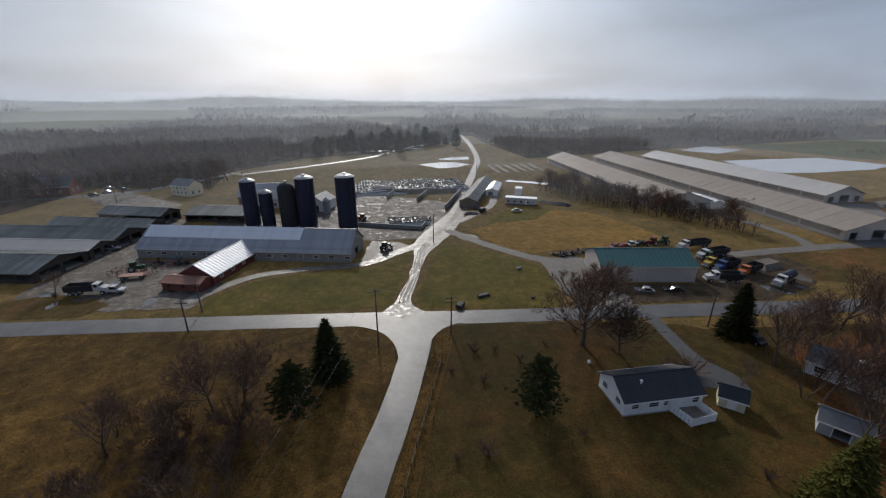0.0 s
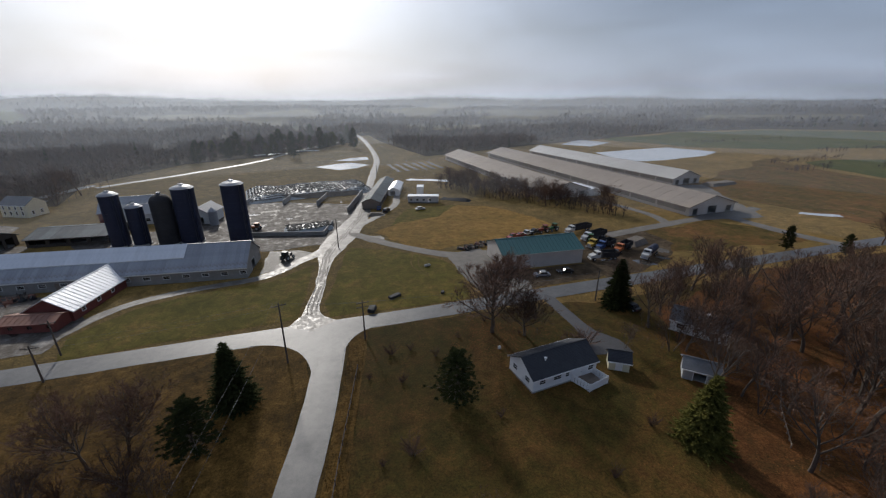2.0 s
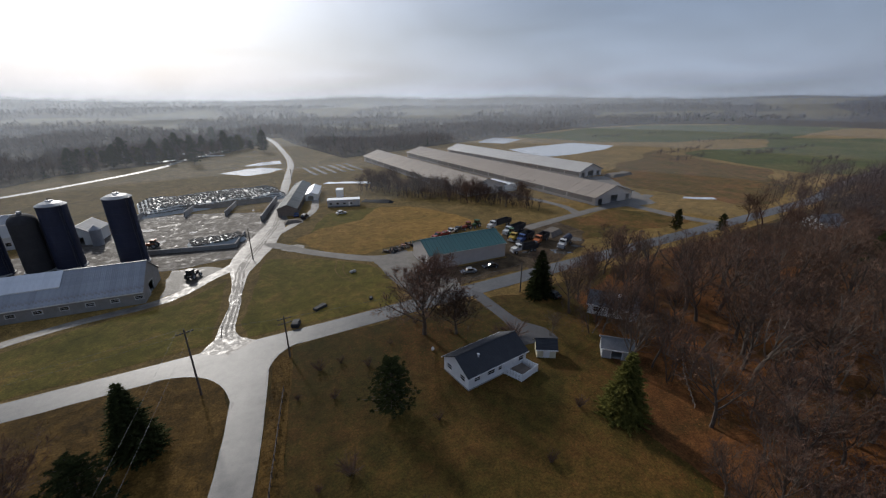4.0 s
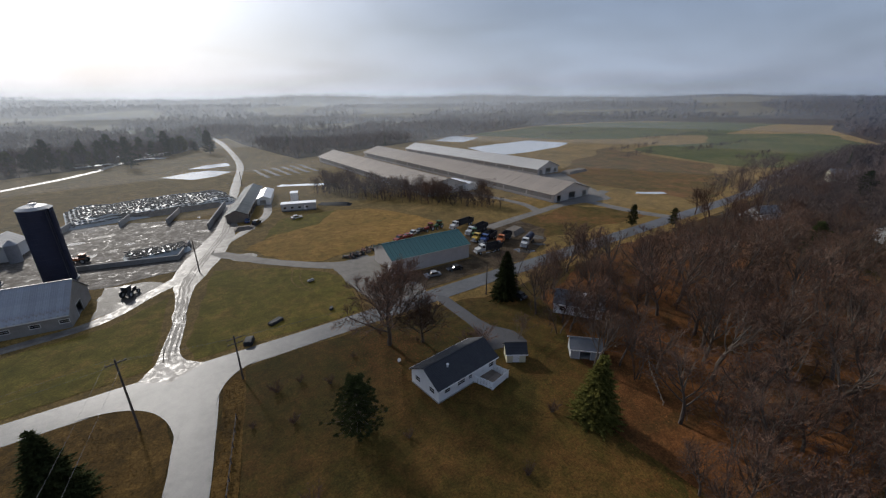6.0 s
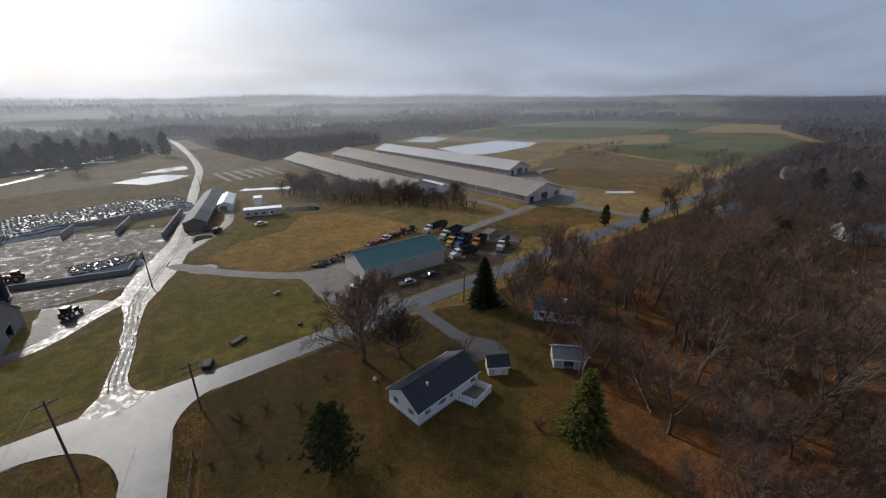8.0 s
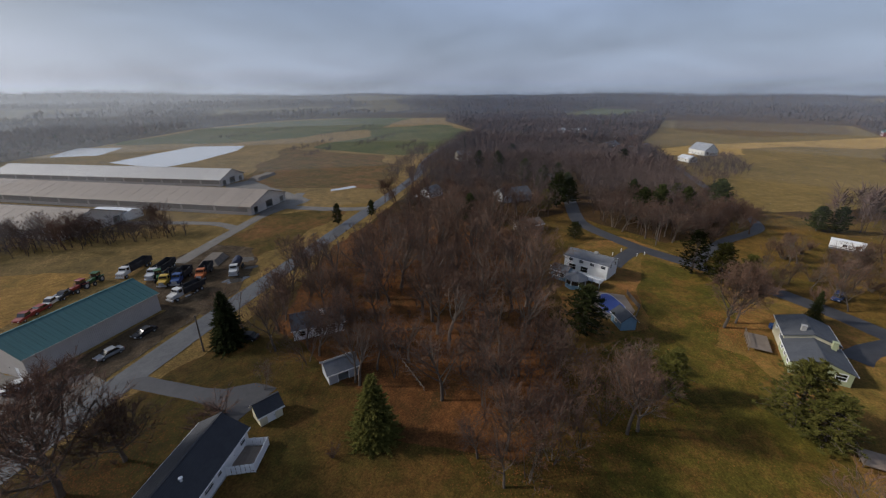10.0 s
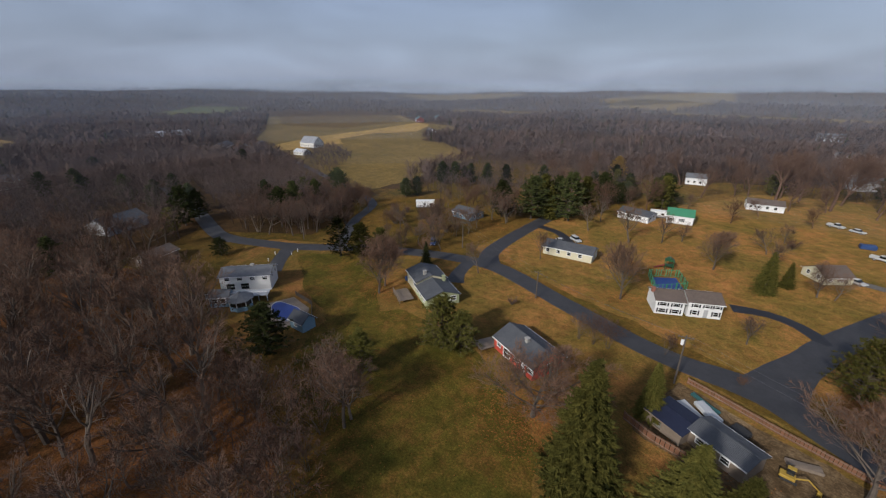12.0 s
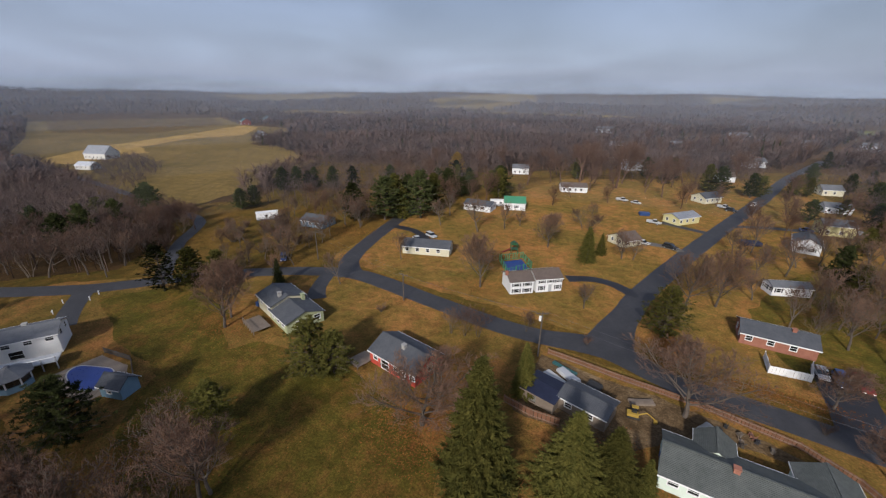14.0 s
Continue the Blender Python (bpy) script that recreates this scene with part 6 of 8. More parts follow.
tractor("dark farm tractor beside the barn end", -18, 117, 60, "paint_black")
for i, (lab, px, py, tn, pm, kd) in enumerate((
        ("white car beside the green-roofed barn", 38.8, 93.2, 150, "paint_white", "sedan"), ("dull grey car beside the barn wall", 49.7, 87.6, 170, "paint_grey", "sedan"), ("black car beside the barn wall", 57.0, 88.0, 175, "paint_black", "sedan"),
        ("white car on the grass by the mobile home", 31.4, 163.2, 10, "paint_white", "sedan"), ("red pickup truck in the scrap row", 55.0, 118.4, 200, "paint_red", "pickup"), ("red car in the scrap row", 58.0, 119.4, 195, "paint_red", "sedan"),
        ("white pickup truck in the scrap row", 61.2, 120.6, 200, "paint_white", "pickup"), ("dark pickup truck in the scrap row", 64.4, 121.4, 200, "paint_black", "pickup"), ("blue car beside the drive shed", 14.2, 168, 80, "paint_blue", "sedan"), ("dark car beside the drive shed", 17, 164, 60, "paint_black", "suv"),
        ("white pickup truck in the farmyard", -80.5, 87.2, 5, "paint_white", "pickup"), ("dark pickup truck by the cattle sheds", -104, 116, 20, "paint_grey", "pickup"), ("dark car by the red barn", -172, 192, 20, "paint_black", "suv"), ("silver car by the red barn", -171, 199, 15, "paint_silver", "sedan"),
        ("white car by the red barn", -178, 209, 15, "paint_white", "sedan"), ("dark car by the red barn", -168, 206, 15, "paint_blue", "sedan"), ("silver car on the dark driveway", 85.4, -98.6, 160, "paint_silver", "suv"), ("white car on the dark driveway", 87.6, -93.2, 150, "paint_white", "sedan"),
        ("white pickup truck on the driveway", 21.2, -160, 170, "paint_white", "pickup"), ("white car beside the bungalow", 22, -132.6, 160, "paint_white", "sedan"), ("black car beside the bungalow", 13.8, -132.8, 160, "paint_black", "suv"), ("white car in the yard", 31.7, -190, 165, "paint_white", "sedan"),
        ("white pickup truck in the yard", 38, -191.6, 165, "paint_white", "pickup"), ("pale blue pickup truck at the roadside", -3, -203.5, 160, "paint_silver", "pickup"), ("dark car at the roadside", -5.5, -199, 160, "paint_black", "suv"), ("white car at the roadside", -14.8, -217, 75, "paint_white", "sedan"),
        ("blue car across the road", -28.3, -181.7, 160, "paint_blue", "sedan"), ("white car beside the brick house", -14.0, -75.8, 95, "paint_silver", "sedan"), ("dark blue car on the black driveway", -16.6, -74.8, 95, "paint_blue", "suv"), ("red pickup truck on the black driveway", -19.4, -75.4, 95, "paint_red", "pickup"),
        ("dark blue car beside the village road", 111, -57.5, 140, "paint_blue", "suv"), ("white car parked by the road wood", 181, 70, 60, "paint_white", "sedan"), ("dark car beside the brown garage", 140.6, 13.6, 150, "paint_black", "suv"), ("dark car at the wood house", 61, 66.5, 100, "paint_black", "sedan"))):
    car(lab, px, py, tn, pm, kd)


def mobile_home(name, label, x, y, turn, L, W, H, m):
    t = thing(name, label, "mobile home", x, y, turn)
    part("body", bevelled((-L / 2, L / 2, -W / 2, W / 2, 0.5, H), w=0.15), m, t)
    part("roof", bevelled((-L / 2 - 0.1, L / 2 + 0.1, -W / 2 - 0.1, W / 2 + 0.1, H, H + 0.15), w=0.05), "siding_white", t)
    part("skirt", boxes((-L / 2 + 0.1, L / 2 - 0.1, -W / 2 + 0.1, W / 2 - 0.1, 0, 0.5)), "shingle_grey", t)
    for i in range(int(L / 3)):
        for sy in (-1, 1):
            part("window", boxes((-L / 2 + 1 + i * 2.9, -L / 2 + 2 + i * 2.9, sy * W / 2 - 0.03, sy * W / 2 + 0.03, 1.3, 2.0)), "glass", t)
    part("stripe", boxes((-L / 2 + 0.2, L / 2 - 0.2, W / 2 - 0.02, W / 2 + 0.015, 0.85, 1.05)), "paint_grey", t)
    part("door", boxes((L * 0.15, L * 0.15 + 0.9, -W / 2 - 0.02, -W / 2 + 0.02, 0.5, 2.3)), "trim_white", t)
    return t


mobile_home("mobile_home", "long grey mobile home beside the grass", 35.5, 176.4, -15, 14, 4.2, 3.2, "siding_grey")
mobile_home("mobile_home", "small plain white hut behind the mobile home", 37.5, 194, 75, 5, 3.2, 4.0, "siding_white")
mobile_home("camper_trailer", "white camper trailer under the trees", 150.6, -80.5, 58, 8.0, 2.5, 2.9, "siding_white")
mobile_home("camper_trailer", "white trailer beside the green-roofed garage", 84, -150, 30, 6.0, 2.4, 2.7, "siding_white")

# excavator and junk in the dirt yard
ex = thing("excavator", "small yellow excavator in the dirt yard", "excavator", 13.2, -46.6, 190)
ex.scale = (0.72, 0.72, 0.72)
for s in (-0.8, 0.5):
    part("track", bevelled((-1.3, 1.3, s, s + 0.35, 0, 0.6), w=0.15), "tyre_black", ex)
part("deck", bevelled((-1.4, 0.9, -0.8, 0.8, 0.62, 1.2), w=0.08), "paint_yellow", ex)
part("cab", bevelled((-0.5, 0.6, -0.1, 0.75, 1.2, 2.5), w=0.06), "glass", ex)
part("cab_roof", bevelled((-0.6, 0.7, -0.15, 0.8, 2.5, 2.62), w=0.03), "paint_yellow", ex)
bm = bmesh.new()
tube(bm, (0.8, -0.3, 1.2), (2.4, -0.3, 2.2), 0.16, 0.13, 6)
tube(bm, (2.4, -0.3, 2.2), (4.2, -0.3, 0.9), 0.13, 0.1, 6)
part("boom", bm, "paint_yellow", ex)
part("bucket", bevelled((3.9, 4.6, -0.65, 0.05, 0.1, 0.8), w=0.1), "paint_yellow", ex)
for lab, px, py, tn, dims, m in (("upturned green canoe in the yard", 25.6, -52.4, 165, (-2.4, 2.4, -0.4, 0.4, 0, 0.4), "roof_teal"), ("white boat hull under cover", 24.4, -50.4, 150, (-2.2, 2.2, -0.9, 0.9, 0.1, 0.8), "paint_silver"), ("white flat trailer in the yard", 26.2, -48.4, 155, (-2.2, 2.2, -0.9, 0.9, 0.3, 0.6), "paint_white"),
                                 ("blue plastic drum beside the long house", 8.6, -40.8, 0, (-0.5, 0.5, -0.5, 0.5, 0, 0.9), "paint_blue"), ("heap of boards in the dirt yard", 12.5, -50.5, 30, (-2, 2, -0.7, 0.7, 0, 0.5), "weathered_wood"), ("dark covered woodpile in the yard", 20, -49.2, 80, (-1.8, 1.8, -1.2, 1.2, 0, 0.9), "tyre_black"),
                                 ("pale junk heap beside the tree", 3.8, -49.6, 60, (-1.6, 1.6, -0.6, 0.6, 0, 0.5), "concrete"), ("blue tarpaulin bundle in the yard", 26, -171, 20, (-2, 2, -1.2, 1.2, 0, 1.4), "paint_blue"), ("blue covered boat beside the house", -9, -152, 20, (-3, 3, -1.6, 1.6, 0.1, 1.4), "silo_blue"),
                                 ("grey boat on a trailer", -46, -186, 150, (-3, 3, -1.1, 1.1, 0.3, 1.4), "paint_grey"), ("blue bin beside the split-level house", 92.4, -36.5, 0, (-0.6, 0.6, -0.6, 0.6, 0, 1.2), "paint_blue"), ("pale picnic table on the lawn", 21.3, 101.7, 20, (-0.9, 0.9, -0.4, 0.4, 0.1, 0.75), "concrete"),
                                 ("old plough on the lawn", 9.8, 85.2, 30, (-1.6, 1.6, -0.7, 0.7, 0, 0.7), "tyre_black"), ("old harrow on the lawn", 4.0, 79.9, 70, (-1.2, 1.2, -0.8, 0.8, 0, 1.0), "tyre_black"), ("small dark machine on the lawn", 21.5, 84.5, 70, (-0.7, 0.7, -0.4, 0.4, 0, 0.6), "tyre_black"),
                                 ("white stone garden urn on the lawn", 26.2, 59.2, 0, (-0.25, 0.25, -0.25, 0.25, 0, 0.8), "trim_white")):
    kind_name = next(k for k in ("canoe", "boat", "trailer", "drum", "boards", "woodpile", "junk", "bundle", "bin", "table", "plough", "harrow", "machine", "urn") if k in lab)
    t = thing({"boards": "board_heap", "junk": "junk_heap", "bundle": "tarpaulin_bundle", "table": "picnic_table", "machine": "lawn_machine", "urn": "garden_urn"}.get(kind_name, kind_name), lab, {"table": "table", "canoe": "boat", "boat": "boat", "trailer": "trailer"}.get(kind_name, "clutter"), px, py, tn)
    bm = bevelled(dims, w=min(0.2, (dims[5] - dims[4]) * 0.3))
    bmesh.ops.subdivide_edges(bm, edges=bm.edges[:], cuts=2, use_grid_fill=True)
    for v in bm.verts:
        v.co += Vector((RNG.uniform(-1, 1), RNG.uniform(-1, 1), RNG.uniform(-1, 1))) * 0.06
        v.co.z = max(v.co.z, dims[4])
    part("body", bm, m, t)
    part("support", boxes((dims[0] * 0.7, dims[1] * 0.7, dims[2] * 0.7, dims[3] * 0.7, 0, dims[4] + 0.08)), "tyre_black", t)
rs = random.Random(5)
for i in range(56):
    u = i / 46
    px, py = (34 + u * 20, 112 + u * 6) if i < 30 else (rs.uniform(-84, -70), rs.uniform(103, 108)) if i < 46 else (rs.uniform(-8, 6), rs.uniform(-52.5, -49.5))
    t = thing("scrap", ("rusty scrap iron beside the hay field" if i < 30 else "scrap and bins before the cow barn" if i < 46 else "small pile of junk in the dirt yard"), "scrap", px + rs.uniform(-1.2, 1.2), py + rs.uniform(-1.2, 1.2), rs.uniform(0, 180), 0, "scrap row" if i < 30 else "loose scrap")
    if i >= 46:
        t.scale = (0.55, 0.55, 0.55)
    bm = bmesh.new()
    for k in range(4):
        a, b = Vector((rs.uniform(-1, 1), rs.uniform(-0.6, 0.6), 0.05)), Vector((rs.uniform(-1, 1), rs.uniform(-0.6, 0.6), rs.uniform(0.3, 1.3)))
        tube(bm, a, b, rs.uniform(0.08, 0.25), rs.uniform(0.06, 0.2), 6)
    box(bm, -rs.uniform(0.3, 0.9), rs.uniform(0.3, 0.9), -0.4, 0.4, 0, rs.uniform(0.3, 0.8))
    part("body", bm, rs.choice(("rubble", "tyre_black", "weathered_wood", "roof_rust", "mud", "silo_dark")), t)


# ---- trees ----
def segs_mesh(name, segs, sides):
    """Thin tapered limbs from (p, q, r0, r1)."""
    v, f = [], []
    for p, q, r0, r1 in segs:
        d = (q - p)
        if d.length < 1e-5:
            continue
        d.normalize()
        u = d.orthogonal().normalized()
        w = d.cross(u)
        b = len(v)
        if r0 < 0.03:
            v += [p - u * r0, p + u * r0, q]
            f.append((b, b + 1, b + 2))
            continue
        m = sides if r0 > 0.08 else 3
        for c, r in ((p, r0), (q, r1)):
            for i in range(m):
                a = 2 * math.pi * i / m
                v.append(c + (u * math.cos(a) + w * math.sin(a)) * r)
        for i in range(m):
            j = (i + 1) % m
            f.append((b + i, b + j, b + m + j, b + m + i))
    return mesh_of(name, v, f)


def blades_mesh(name, tris):
    v, f = [], []
    for a, b, c in tris:
        n = len(v)
        v += [a, b, c]
        f.append((n, n + 1, n + 2))
    return mesh_of(name, v, f)


def bare_tree_meshes(seed, h=14.0, width=0.5, fork=0.14, limbs_n=8, sides=6, forks=5, twigs=5, stems=1):
    """A leafless broadleaf: limbs fan out from the trunk and divide three times into a round crown of fine twigs."""
    r = random.Random(seed)
    segs, tris = [], []

    def limb(p, d, length, rad, lift, parts, thin=0.72):
        """A bent, tapering limb; returns the points along it and the way it ends."""
        pts = [p.copy()]
        for k in range(parts):
            d = (d + Vector((r.uniform(-1, 1), r.uniform(-1, 1), r.uniform(-0.5, 0.5))) * 0.17 + Vector((0, 0, lift))).normalized()
            q = p + d * length / parts
            r1 = rad * (1 - thin / parts)
            segs.append((p.copy(), q.copy(), rad, r1))
            p, rad = q, r1
            pts.append(p.copy())
        return pts, d

    def at(pts, t):
        f_ = min(t, 0.999) * (len(pts) - 1)
        i0 = int(f_)
        return pts[i0].lerp(pts[i0 + 1], f_ - i0), (pts[i0 + 1] - pts[i0]).normalized()

    def aside(along, turn, lean):
        out = Matrix.Rotation(turn, 3, along) @ along.orthogonal().normalized()
        return (along * math.cos(lean) + out * math.sin(lean)).normalized()

    for s in range(stems):
        a0 = r.uniform(0, 6.28)
        many = stems > 1
        way = (Vector((0, 0, 1)) + Vector((math.cos(a0), math.sin(a0), 0)) * (0.3 if many else 0.05)).normalized()
        foot = Vector((math.cos(a0), math.sin(a0), 0)) * (0.25 if many else 0.0)
        trad = h * 0.0175 / (1 + 0.35 * (stems - 1))
        trunk, d = limb(foot, way, h * fork, trad * 1.15, 0.02, 3, 0.15)
        leader, _ = limb(trunk[-1], d, h * (0.80 - fork * 0.8), trad * 0.8, 0.05, 5)
        lines = [(leader, h * 0.42, trad * 0.6)]
        n = max(3, limbs_n // stems)
        for i in range(n):
            u = (i + r.uniform(0, 0.6)) / n
            start, along = at(leader, 0.55 * u)
            lean = (1.0 - 0.5 * u) * width * r.uniform(1.5, 2.1)
            ln = h * (0.60 - 0.22 * u) * r.uniform(0.85, 1.1)
            pts, _ = limb(start, aside(along, i * 2.4 + r.uniform(-0.4, 0.4), lean), ln, trad * (0.52 - 0.2 * u), 0.13, 5)
            lines.append((pts, ln, trad * 0.36))
        for pts, ln, rad in lines:
            for k in range(sides):
                t = 0.22 + 0.76 * (k + r.random()) / sides
                p, along = at(pts, t)
                l2 = ln * r.uniform(0.34, 0.5) * (1.2 - 0.62 * t)
                sub, _ = limb(p, aside(along, k * 2.4 + r.uniform(-0.6, 0.6), r.uniform(0.5, 0.95)), l2, max(rad * (0.62 - 0.38 * t), 0.022), 0.09, 3)
                for m in range(forks):
                    t3 = 0.2 + 0.8 * (m + r.random()) / forks
                    p3, a3 = at(sub, t3)
                    l3 = l2 * r.uniform(0.34, 0.58) * (1.2 - 0.5 * t3)
                    d3 = (aside(a3, r.uniform(0, 6.28), r.uniform(0.4, 0.95)) + Vector((0, 0, 0.15))).normalized()
                    mid = p3 + d3 * l3 * 0.5
                    d4 = (d3 + Vector((r.uniform(-1, 1), r.uniform(-1, 1), r.uniform(-0.4, 0.8))) * 0.25).normalized()
                    end = mid + d4 * l3 * 0.5
                    segs.append((p3, mid, 0.029, 0.02))
                    segs.append((mid, end, 0.020, 0.008))
                    for w in range(twigs):
                        q = p3.lerp(mid, 0.3 + r.random() * 0.7) if w % 3 == 0 else mid.lerp(end, r.random())
                        v = (d4 + Vector((r.uniform(-1, 1), r.uniform(-1, 1), r.uniform(-0.6, 0.9))) * 0.75).normalized()
                        side = Matrix.Rotation(r.uniform(0, 6.28), 3, v) @ v.orthogonal().normalized() * r.uniform(0.014, 0.022)
                        tris.append((q - side, q + side, q + v * h * r.uniform(0.030, 0.062)))
    top = max(q.z for _, q, _, _ in segs) + 0.2
    k = h / top
    segs = [(p * k, q * k, a, b) for p, q, a, b in segs]
    tris = [(a * k, b * k, c * k) for a, b, c in tris]
    return segs_mesh("trunk", segs, 6), blades_mesh("crown", tris)


def spruce_meshes(seed, h=12.0, wide=0.2, tiers=42, droop=0.35, sprays=8, per=3):
    """A conifer: whorls of boughs that sag and lift at the tip, each with rows of short hanging sprays."""
    r = random.Random(seed)
    tris = []
    lop = [r.uniform(0.86, 1.12) for _ in range(9)]
    for t in range(tiers):
        u = t / tiers
        z = h * (0.05 + 0.94 * u)
        reach = h * wide * (1 - u) ** 0.82 * r.uniform(0.84, 1.08) + 0.10
        n = int(15 - 8 * u)
        off = r.uniform(0, 6.28)
        for i in range(n):
            a = off + 2 * math.pi * (i + r.random() * 0.6) / n
            ln = reach * r.uniform(0.72, 1.12) * lop[int(a / 0.698) % 9]
            d = Vector((math.cos(a), math.sin(a), 0))
            side = Vector((-math.sin(a), math.cos(a), 0))
            base = Vector((0, 0, z + r.uniform(-0.15, 0.15)))
            for k in range(sprays):
                s_ = 0.22 + 0.78 * (k + r.random() * 0.8) / sprays
                c = base + d * ln * s_ + Vector((0, 0, -droop * ln * s_ + 0.24 * droop * ln * s_ ** 3))
                fw = (0.13 + 0.26 * ln * (1.1 - s_)) * r.uniform(0.7, 1.2)
                fat = h * 0.0085 * (8 / sprays) ** 0.6
                for sg in (-1, 1):
                    for m in range(per):
                        v = side * sg * r.uniform(0.35, 1.0) + d * r.uniform(0.25, 0.95) + Vector((0, 0, r.uniform(-0.75, 0.25)))
                        o = c + d * r.uniform(-0.12, 0.12)
                        f_ = (d * r.uniform(-1, 1) + Vector((0, 0, r.uniform(-1, 1)))).normalized() * fat
                        tris.append((o - f_, o + f_, o + v * fw))
            tip = base + d * ln + Vector((0, 0, -droop * ln * 0.76))
            tris.append((tip - side * 0.07, tip + side * 0.07, tip + d * 0.3 + Vector((0, 0, 0.1))))
    trunk = segs_mesh("trunk", [(Vector((0, 0, 0)), Vector((0, 0, h * 0.5)), h * 0.016, h * 0.01), (Vector((0, 0, h * 0.5)), Vector((0, 0, h * 0.98)), h * 0.01, 0.02)], 7)
    return trunk, blades_mesh("crown", tris)


def pine_meshes(seed, h=11.0, wide=0.36, boughs=130, needles=30):
    """A broad pine: rising limbs that carry flattened tufts, with gaps between them and an uneven outline."""
    r = random.Random(seed)
    limbs = [(Vector((0, 0, 0)), Vector((0, 0, h * 0.55)), h * 0.02, h * 0.013), (Vector((0, 0, h * 0.55)), Vector((0.1, 0.1, h * 0.95)), h * 0.013, 0.04)]
    tris = []
    bulge = [r.uniform(0.78, 1.15) for _ in range(12)]
    for t in range(boughs):
        u = (t + r.random()) / boughs
        z = h * (0.08 + 0.86 * u)
        a = t * 2.4 + r.uniform(-0.4, 0.4)
        prof = (1 - u) ** 0.62 * min(1.0, 0.62 + 1.6 * u)
        reach = h * wide * (0.10 + 1.05 * prof) * r.uniform(0.62, 1.08) * bulge[int(a / 1.05 + u * 5) % 12]
        p0 = Vector((0, 0, z * 0.93))
        p1 = Vector((math.cos(a) * reach, math.sin(a) * reach, z + reach * r.uniform(0.02, 0.28)))
        limbs.append((p0, p1, 0.06, 0.02))
        for c in range(5):
            q = p0.lerp(p1, 0.38 + 0.155 * c) + Vector((r.uniform(-1, 1), r.uniform(-1, 1), r.uniform(-0.35, 0.5))) * h * 0.034
            for k in range(needles):
                d = Vector((r.gauss(0, 1), r.gauss(0, 1), r.gauss(0.25, 0.55))).normalized()
                ln = h * r.uniform(0.022, 0.046) * (30 / needles) ** 0.3
                o = q + Vector((r.uniform(-1, 1), r.uniform(-1, 1), r.uniform(-0.4, 0.4))) * h * 0.014
                s = d.orthogonal().normalized() * ln * 0.11 * (3900 / (boughs * needles)) ** 0.6
                tris.append((o - s, o + s, o + d * ln))
    return segs_mesh("trunk", limbs, 5), blades_mesh("crown", tris)


def bush_meshes(seed, h=3.0):
    r = random.Random(seed)
    segs, tris = [], []
    for i in range(26):
        a, e = r.uniform(0, 6.28), r.uniform(0.25, 0.9)
        d = Vector((math.cos(a) * e, math.sin(a) * e, 1)).normalized()
        p = Vector((r.uniform(-0.3, 0.3), r.uniform(-0.3, 0.3), 0))
        q = p + d * h * r.uniform(0.6, 1.0)
        segs.append((p, q, 0.03, 0.008))
        for k in range(26):
            m = p.lerp(q, r.uniform(0.25, 1.0))
            v = (d + Vector((r.uniform(-1, 1), r.uniform(-1, 1), r.uniform(-0.6, 0.6))) * 1.2).normalized()
            s = v.orthogonal().normalized() * 0.014
            tris.append((m - s, m + s, m + v * h * r.uniform(0.12, 0.3)))
    return segs_mesh("stems", segs, 4), blades_mesh("crown", tris)


def finish(pair, trunk_mat, crown_mat):
    for me, mm in zip(pair, (trunk_mat, crown_mat)):
        me.materials.append(MATS[mm])
    return pair


HERO = [finish(bare_tree_meshes(10 + i, 14, 0.44 + 0.05 * i, 0.15, 13, 10, 9, 9), "bark", "twig") for i in range(4)]
BARE = [finish(bare_tree_meshes(20 + i, 14, 0.38 + 0.05 * (i % 3), 0.16 + 0.04 * (i % 3), 9, 8, 7, 7), "bark", "twig") for i in range(6)]
TALL = [finish(bare_tree_meshes(50 + i, 17, 0.30 + 0.04 * (i % 2), 0.30 + 0.05 * i, 7, 7, 6, 6), "bark", "twig") for i in range(4)]
THICKET = [finish(bare_tree_meshes(70 + i, 8, 0.4, 0.08, 16, 5, 5, 4, 5), "bark", "twig_red") for i in range(4)]
SPRUCE = [finish(spruce_meshes(90 + i, 12, 0.2 + 0.03 * i, 44, 0.4), "bark", "spruce_needles") for i in range(2)]
FIR = [finish(spruce_meshes(95 + i, 12, 0.22, 50, 0.32, 10), "bark", "pine_needles") for i in range(2)]
PINE = [finish(pine_meshes(110 + i, 11, 0.34 + 0.04 * i), "bark", "pine_needles") for i in range(2)]
DARK_PINE = [finish(pine_meshes(120, 11, 0.36), "bark", "spruce_needles")]
GOLD = [finish(pine_meshes(130, 12, 0.42), "bark", "golden_leaves")]
BUSH = [finish(bush_meshes(140 + i), "bark", "twig_red") for i in range(3)]
SPRUCE_FAR = [finish(spruce_meshes(190 + i, 12, 0.22 + 0.03 * i, 26, 0.38, 5, 2), "bark", "spruce_needles") for i in range(3)]
FIR_FAR = [finish(spruce_meshes(195 + i, 12, 0.24, 28, 0.32, 5, 2), "bark", "pine_needles") for i in range(2)]
PINE_FAR = [finish(pine_meshes(210 + i, 11, 0.34 + 0.04 * i, 90, 10), "bark", "pine_needles" if i < 2 else "spruce_needles") for i in range(3)]
DARK_FAR = [finish(pine_meshes(220 + i, 11, 0.36, 90, 10), "bark", "spruce_needles") for i in range(2)]
TREE_H = {"spruce_far": 12.0, "fir_far": 12.0, "pine_far": 11.0, "darkpine_far": 11.0, "hero": 14.0, "bare": 14.0, "tall": 17.0, "thicket": 8.0, "spruce": 12.0, "fir": 12.0, "pine": 11.0, "darkpine": 11.0, "gold": 12.0, "bush": 3.0}
